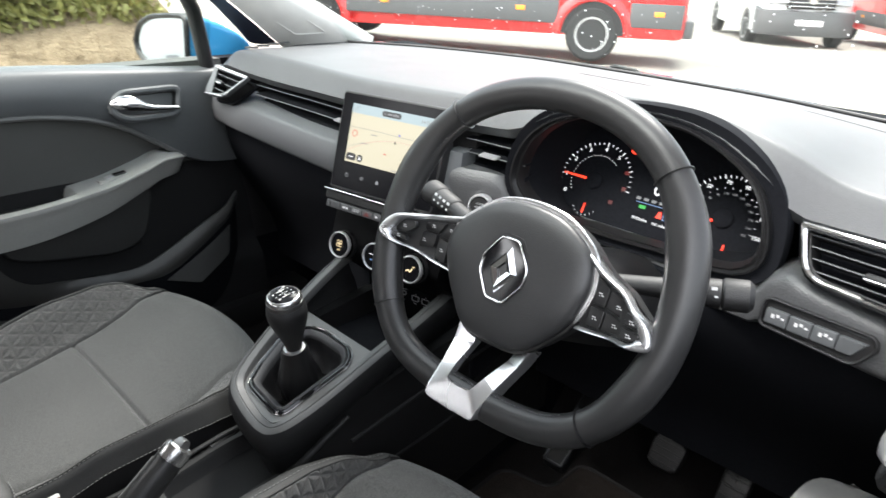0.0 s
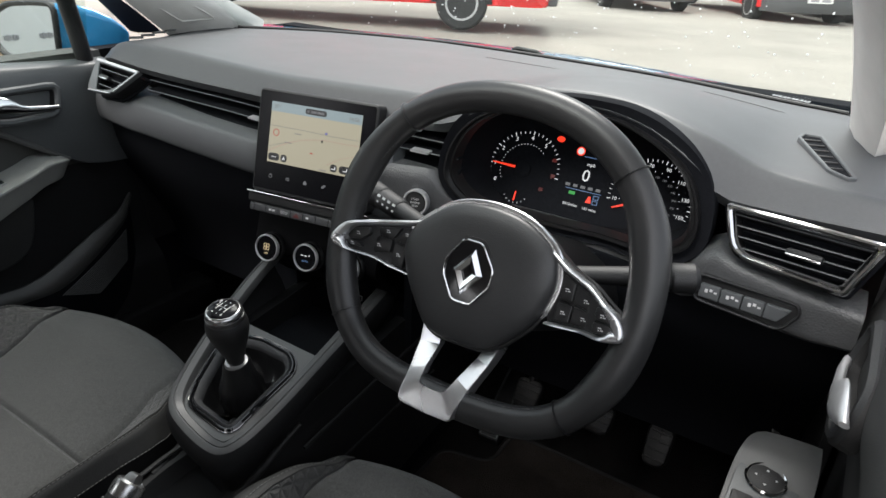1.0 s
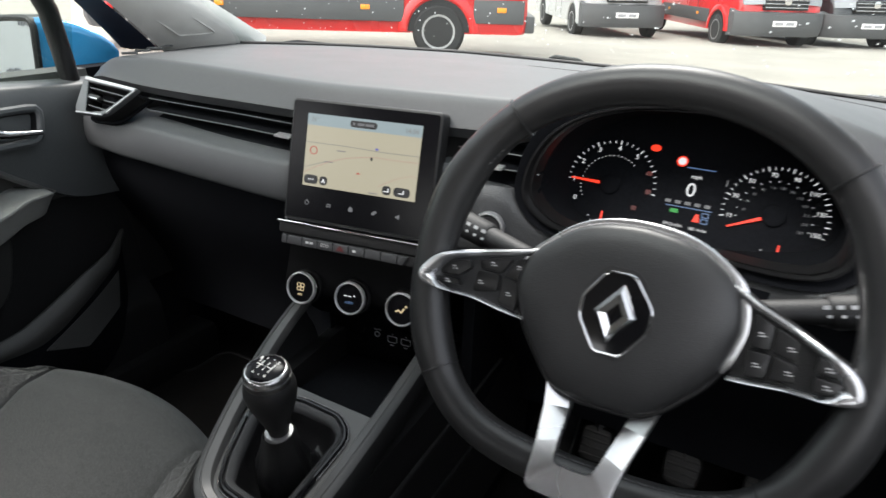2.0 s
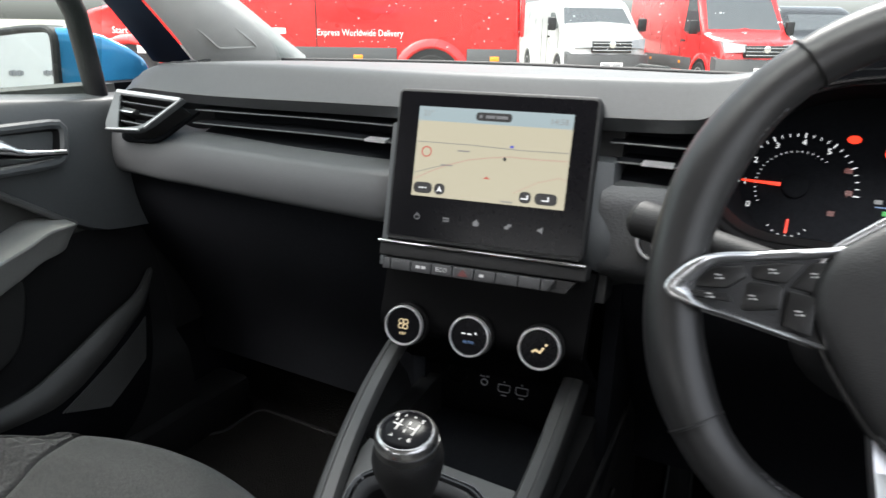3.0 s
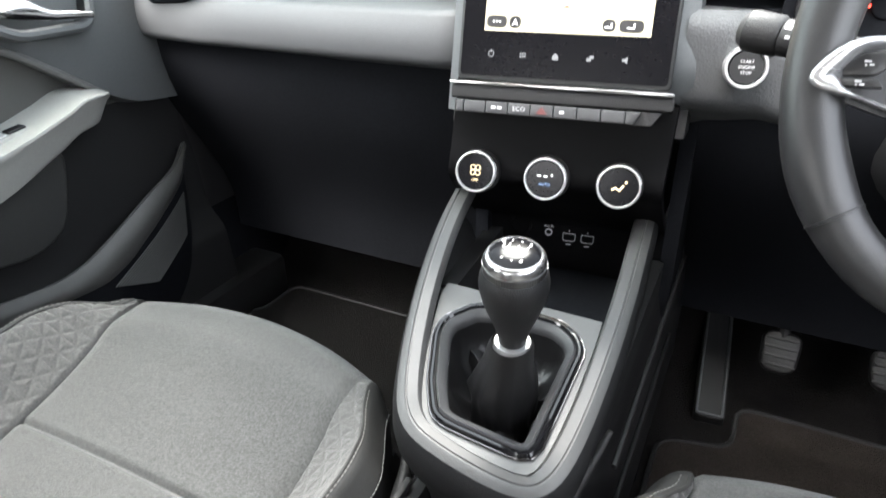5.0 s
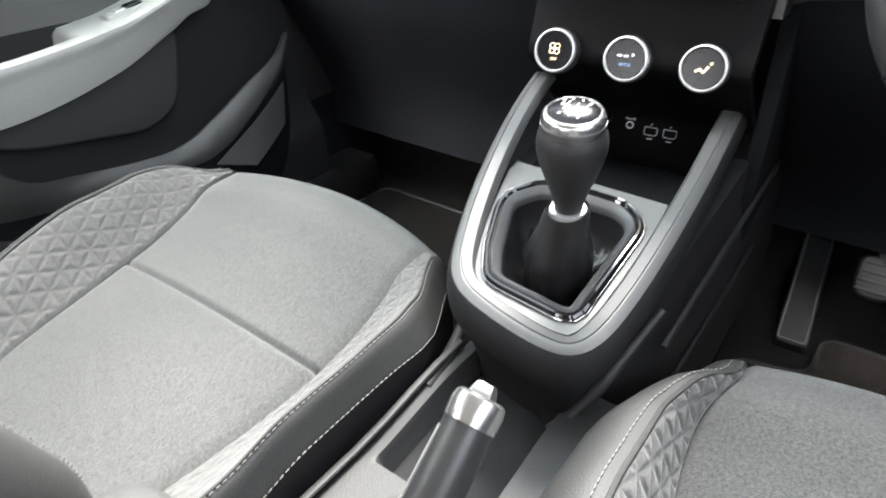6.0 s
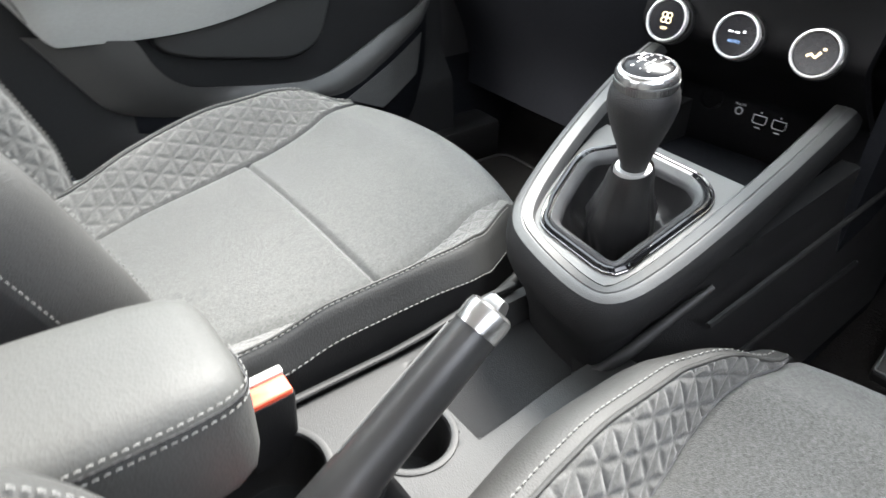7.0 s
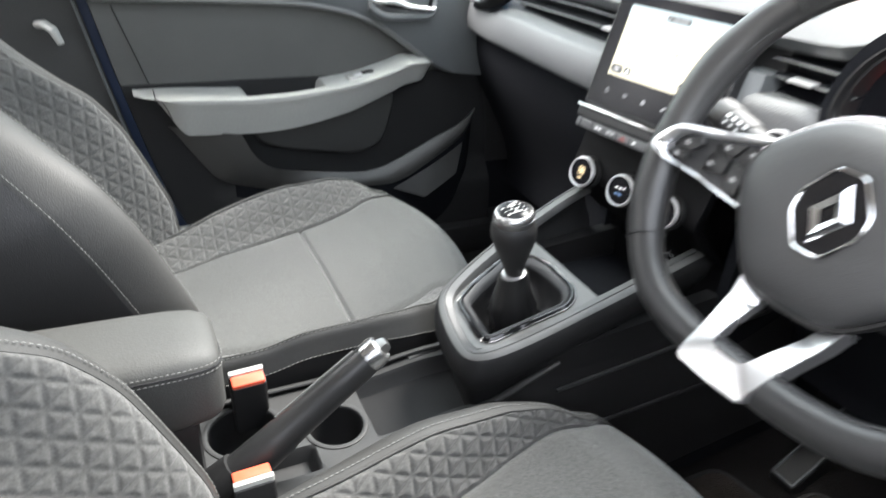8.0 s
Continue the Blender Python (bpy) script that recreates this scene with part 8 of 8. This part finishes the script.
def van(name, m, paint, label, length=6.0, width=2.0, height=2.5, clad=False, words_on=False):
    """A panel van; m: its middle on the ground, the nose towards local +y, x to its right side."""
    v = thing(name, m, label, "van", "parked vans")
    hl, hw = length / 2, width / 2
    prof = [(-hl, 0.45), (-hl + 0.02, 0.95), (-hl + 0.06, height - 0.12), (-hl + 0.2, height), (hl - 2.0, height), (hl - 1.72, height - 0.12), (hl - 1.02, 1.34), (hl - 0.90, 1.28), (hl - 0.25, 1.16), (hl - 0.10, 1.07), (hl - 0.03, 0.85), (hl, 0.52), (hl - 0.04, 0.30), (-hl + 0.02, 0.33)]
    b = bmesh.new()
    xs = (-hw, -hw + 0.015, -hw + 0.07, -hw + 0.25, 0, hw - 0.25, hw - 0.07, hw - 0.015, hw)
    rs = []
    for x in xs:
        e = abs(x) / hw
        row = []
        for y, z in rounded(prof, [0.05, 0.02, 0.1, 0.1, 0.2, 0.1, 0.1, 0.2, 0.2, 0.1, 0.08, 0.06, 0.05, 0.05], 3):
            pull = 1 - 0.012 * (e > 0.95) - 0.010 * (e > 0.99)
            tuck = 1 - 0.07 * smooth((z - 1.1) / (height - 1.0))
            nose = 1 - 0.10 * smooth((y - hl + 0.7) / 0.7)
            row.append((x * tuck * nose, y * pull - 0.20 * e ** 3 * smooth((y - hl + 1.2) / 1.0), 0.30 + (z - 0.30) * pull))
        rs.append(row)
    rings(b, rs, m=m)
    part("body", b, paint, v, angle=30)
    # windscreen, side glass
    b = bmesh.new()

    def ws(x, z):
        t = (z - 1.30) / (height - 0.12 - 1.30)
        return (x * hw, hl - 1.02 - 0.70 * t + 0.012, z + 0.02)

    slab(b, lambda u, t: m @ V(ws(u * (0.86 - 0.10 * t), 1.36 + (height - 0.22 - 1.36) * t)), steps(-1, 1, 6), steps(0, 1, 4), m.to_3x3() @ V((0, -0.02, -0.02)))
    part("windscreen", b, SCREENG, v, "glossy windscreen, base lightened for the pale sky's reflection")
    for s in (-1, 1):
        b = bmesh.new()
        oo = rounded([(hl - 2.0, 1.32), (hl - 1.12, 1.32), (hl - 1.62, height - 0.32), (hl - 2.0, height - 0.32)], 0.06)
        pts = [m @ V((s * hw * (1 - 0.07 * smooth((p.y - 1.1) / (height - 1.0))) + s * 0.004, p.x, p.y)) for p in oo]
        rings(b, [pts, [p + m.to_3x3() @ V((-s * 0.02, 0, 0)) for p in pts]])
        part("side_window", b, VGLASS, v, "dark cab side glass")
        b = bmesh.new()
        box(b, (s * (hw + 0.14), hl - 1.18, 1.42), (0.20, 0.12, 0.30), m, 0.04)
        part("wing_mirror", b, HARD, v, "black wing mirror")
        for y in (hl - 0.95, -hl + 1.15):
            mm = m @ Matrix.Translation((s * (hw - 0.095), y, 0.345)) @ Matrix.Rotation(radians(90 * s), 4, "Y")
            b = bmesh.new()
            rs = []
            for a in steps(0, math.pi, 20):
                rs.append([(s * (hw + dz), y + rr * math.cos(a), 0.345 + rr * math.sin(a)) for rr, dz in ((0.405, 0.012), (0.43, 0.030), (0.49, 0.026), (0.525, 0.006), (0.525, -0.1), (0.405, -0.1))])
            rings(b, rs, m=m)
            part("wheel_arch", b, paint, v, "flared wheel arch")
            # dark disc for the shade inside the arch, since the body is uncut
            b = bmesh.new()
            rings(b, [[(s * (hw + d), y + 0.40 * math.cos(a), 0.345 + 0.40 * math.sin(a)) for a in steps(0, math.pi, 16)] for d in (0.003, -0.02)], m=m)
            part("arch_shade_disc", b, HARD, v)
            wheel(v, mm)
        # lower cladding and lamps
        b = bmesh.new()
        y0 = -hl + 0.05
        if clad:
            for a_, c_ in ((y0, -hl + 0.70), (-hl + 1.60, hl - 1.42)):
                box(b, (s * (hw + 0.008), (a_ + c_) / 2, 0.605), (0.03, c_ - a_, 0.29), m, 0.01)
            part("side_cladding", b, CLAD, v, "grey plastic side cladding")
            for y in (-hl + 0.34, -hl + 2.1, hl - 2.0):
                b = bmesh.new()
                box(b, (s * (hw + 0.026), y, 0.63), (0.012, 0.12, 0.06), m, 0.006)
                part("side_marker", b, AMBER, v, "amber side marker lamp")
        for y in (hl - 2.10, hl - 1.05, -hl + 2.63):
            b = bmesh.new()
            box(b, (s * (hw + 0.001), y, 1.0), (0.006, 0.010, 1.1), m)
            part("door_gap", b, HARD, v, "dark door shut line")
        b = bmesh.new()
        box(b, (s * (hw + 0.008), hl - 1.95, 1.12), (0.03, 0.18, 0.045), m, 0.012)
        part("door_handle", b, HARD, v)
        # headlamp
        b = bmesh.new()
        rs = [[(s * hw * 0.84, hl - 0.20, 0.90), (s * hw * 0.46, hl - 0.035, 0.93), (s * hw * 0.44, hl - 0.075, 1.08), (s * hw * 0.88, hl - 0.30, 1.13)]]
        fr = [V(p) for p in rs[0]]
        rings(b, [[p + V((0, 0.035, 0.0)) for p in fr], [p + V((0, -0.10, 0)) for p in fr]], m=m)
        part("headlamp", b, LAMPM, v, "clear headlamp")
    b = bmesh.new()
    box(b, (0, hl - 0.050, 0.940), (width * 0.47, 0.12, 0.25), m, 0.02)
    gr = part("grille", b, HARD, v, "black radiator grille")
    for k in range(3):
        b = bmesh.new()
        box(b, (0, hl + 0.010, 0.865 + 0.075 * k), (width * 0.46, 0.016, 0.014), m, 0.003)
        part("grille_bar", b, CHROME, gr, "bright grille bar")
    b = bmesh.new()
    lathe(b, [(0.075, 0.0), (0.075, 0.02), (0.055, 0.024)], 24, m @ Matrix.Translation((0, hl + 0.006, 0.99)) @ Matrix.Rotation(radians(-90), 4, "X"))
    part("badge", b, CHROME, v, "plain round badge")
    b = bmesh.new()
    rs = []
    for x in steps(-0.98, 0.98, 12):
        yb = hl + 0.03 - 0.30 * abs(x) ** 4
        rs.append([(x * hw, yb + d, z) for d, z in ((-0.25, 0.27), (-0.02, 0.29), (0.03, 0.40), (0.03, 0.60), (0.00, 0.76), (-0.25, 0.82))])
    rings(b, rs, m=m)
    part("bumper", b, CLAD, v, "dark grey plastic bumper")
    b = bmesh.new()
    box(b, (0, hl + 0.055, 0.55), (0.52, 0.012, 0.112), m, 0.004)
    np_ = part("number_plate", b, LETTER, v, "white number plate")
    b = bmesh.new()
    for x0, x1 in ((-0.21, -0.03), (0.03, 0.21)):
        box(b, ((x0 + x1) / 2, hl + 0.0625, 0.55), (x1 - x0, 0.003, 0.06), m)
    part("plate_bar", b, INK, np_, "dark plate bars")
    b = bmesh.new()
    box(b, (0, -hl - 0.03, 0.46), (width * 0.96, 0.14, 0.22), m, 0.03)
    part("rear_bumper", b, CLAD, v, "grey rear bumper step")
    for s in (-1, 1):
        b = bmesh.new()
        box(b, (s * (hw - 0.06), -hl - 0.005, 1.15), (0.10, 0.05, 0.5), m, 0.02)
        part("tail_lamp", b, REDP, v, "red tail lamp")
    b = bmesh.new()
    box(b, (0, hl - 1.08, 1.325), (width * 0.74, 0.03, 0.02), m @ Matrix.Identity(4), 0.005)
    part("wiper", b, HARD, v)
    return v


outside()
RV = V((-4.05, 7.95, 0.0))          # near rear wheel of the long red van
RD = V((-0.883, -0.470, 0.0)).normalized()
RN = V((-RD.y, RD.x, 0))
RN = RN if RN.y > 0 else -RN
rl = 6.0
mid = RV + RD * (rl / 2 - 1.15) + RN * 0.98
mv = basis((mid.x, mid.y, 0), RN * (1 if RD.cross(RN).z < 0 else -1), (0, 0, 1))
red1 = van("red_van", mv, REDP, "long red delivery van with grey cladding and white lettering", rl, 2.0, 2.6, True)
side = basis(RV - RN * 0.030, RD * -1, RN * -1)


def van_words():
    # the near side: x to the rear of the van, y up
    words("Express Worldwide Delivery", 0.115, at(side, -0.92, 0.925, 0.004), LETTER, red1, fit=1.10)
    words("Start Delivery", 0.115, at(side, -3.80, 0.915, 0.004), LETTER, red1, fit=0.58)
    b = bmesh.new()
    x = -2.85
    for w in (0.20, 0.54, 0.20):
        plate(b, rect(x, 0.905, x + w, 0.975), 0.0, 0.006, side)
        x += w + 0.02
    part("web_address_bar", b, LETTER, red1, "white unreadable lettering bars")
    b = bmesh.new()
    plate(b, rect(-3.80, 0.64, -3.58, 0.75), 0.0, 0.006, side)
    part("sticker", b, LETTER, red1, "small white sticker")


van_words()
van("white_van", pose(-5.15, 17.80, -0.33, 0, 0, 214), WHITEP, "white panel van with black bumper parked nose out", 5.3, 1.95, 2.0)
van("red_delivery_van", pose(-2.15, 18.8, -0.36, 0, 0, 213), REDP, "red delivery van with grey bumper parked nose out", 5.9, 2.0, 2.4, True)
van("black_van", pose(-0.30, 20.3, -0.41, 0, 0, 212), BLACKP, "black van parked nose out beside the others", 5.3, 1.95, 2.0)
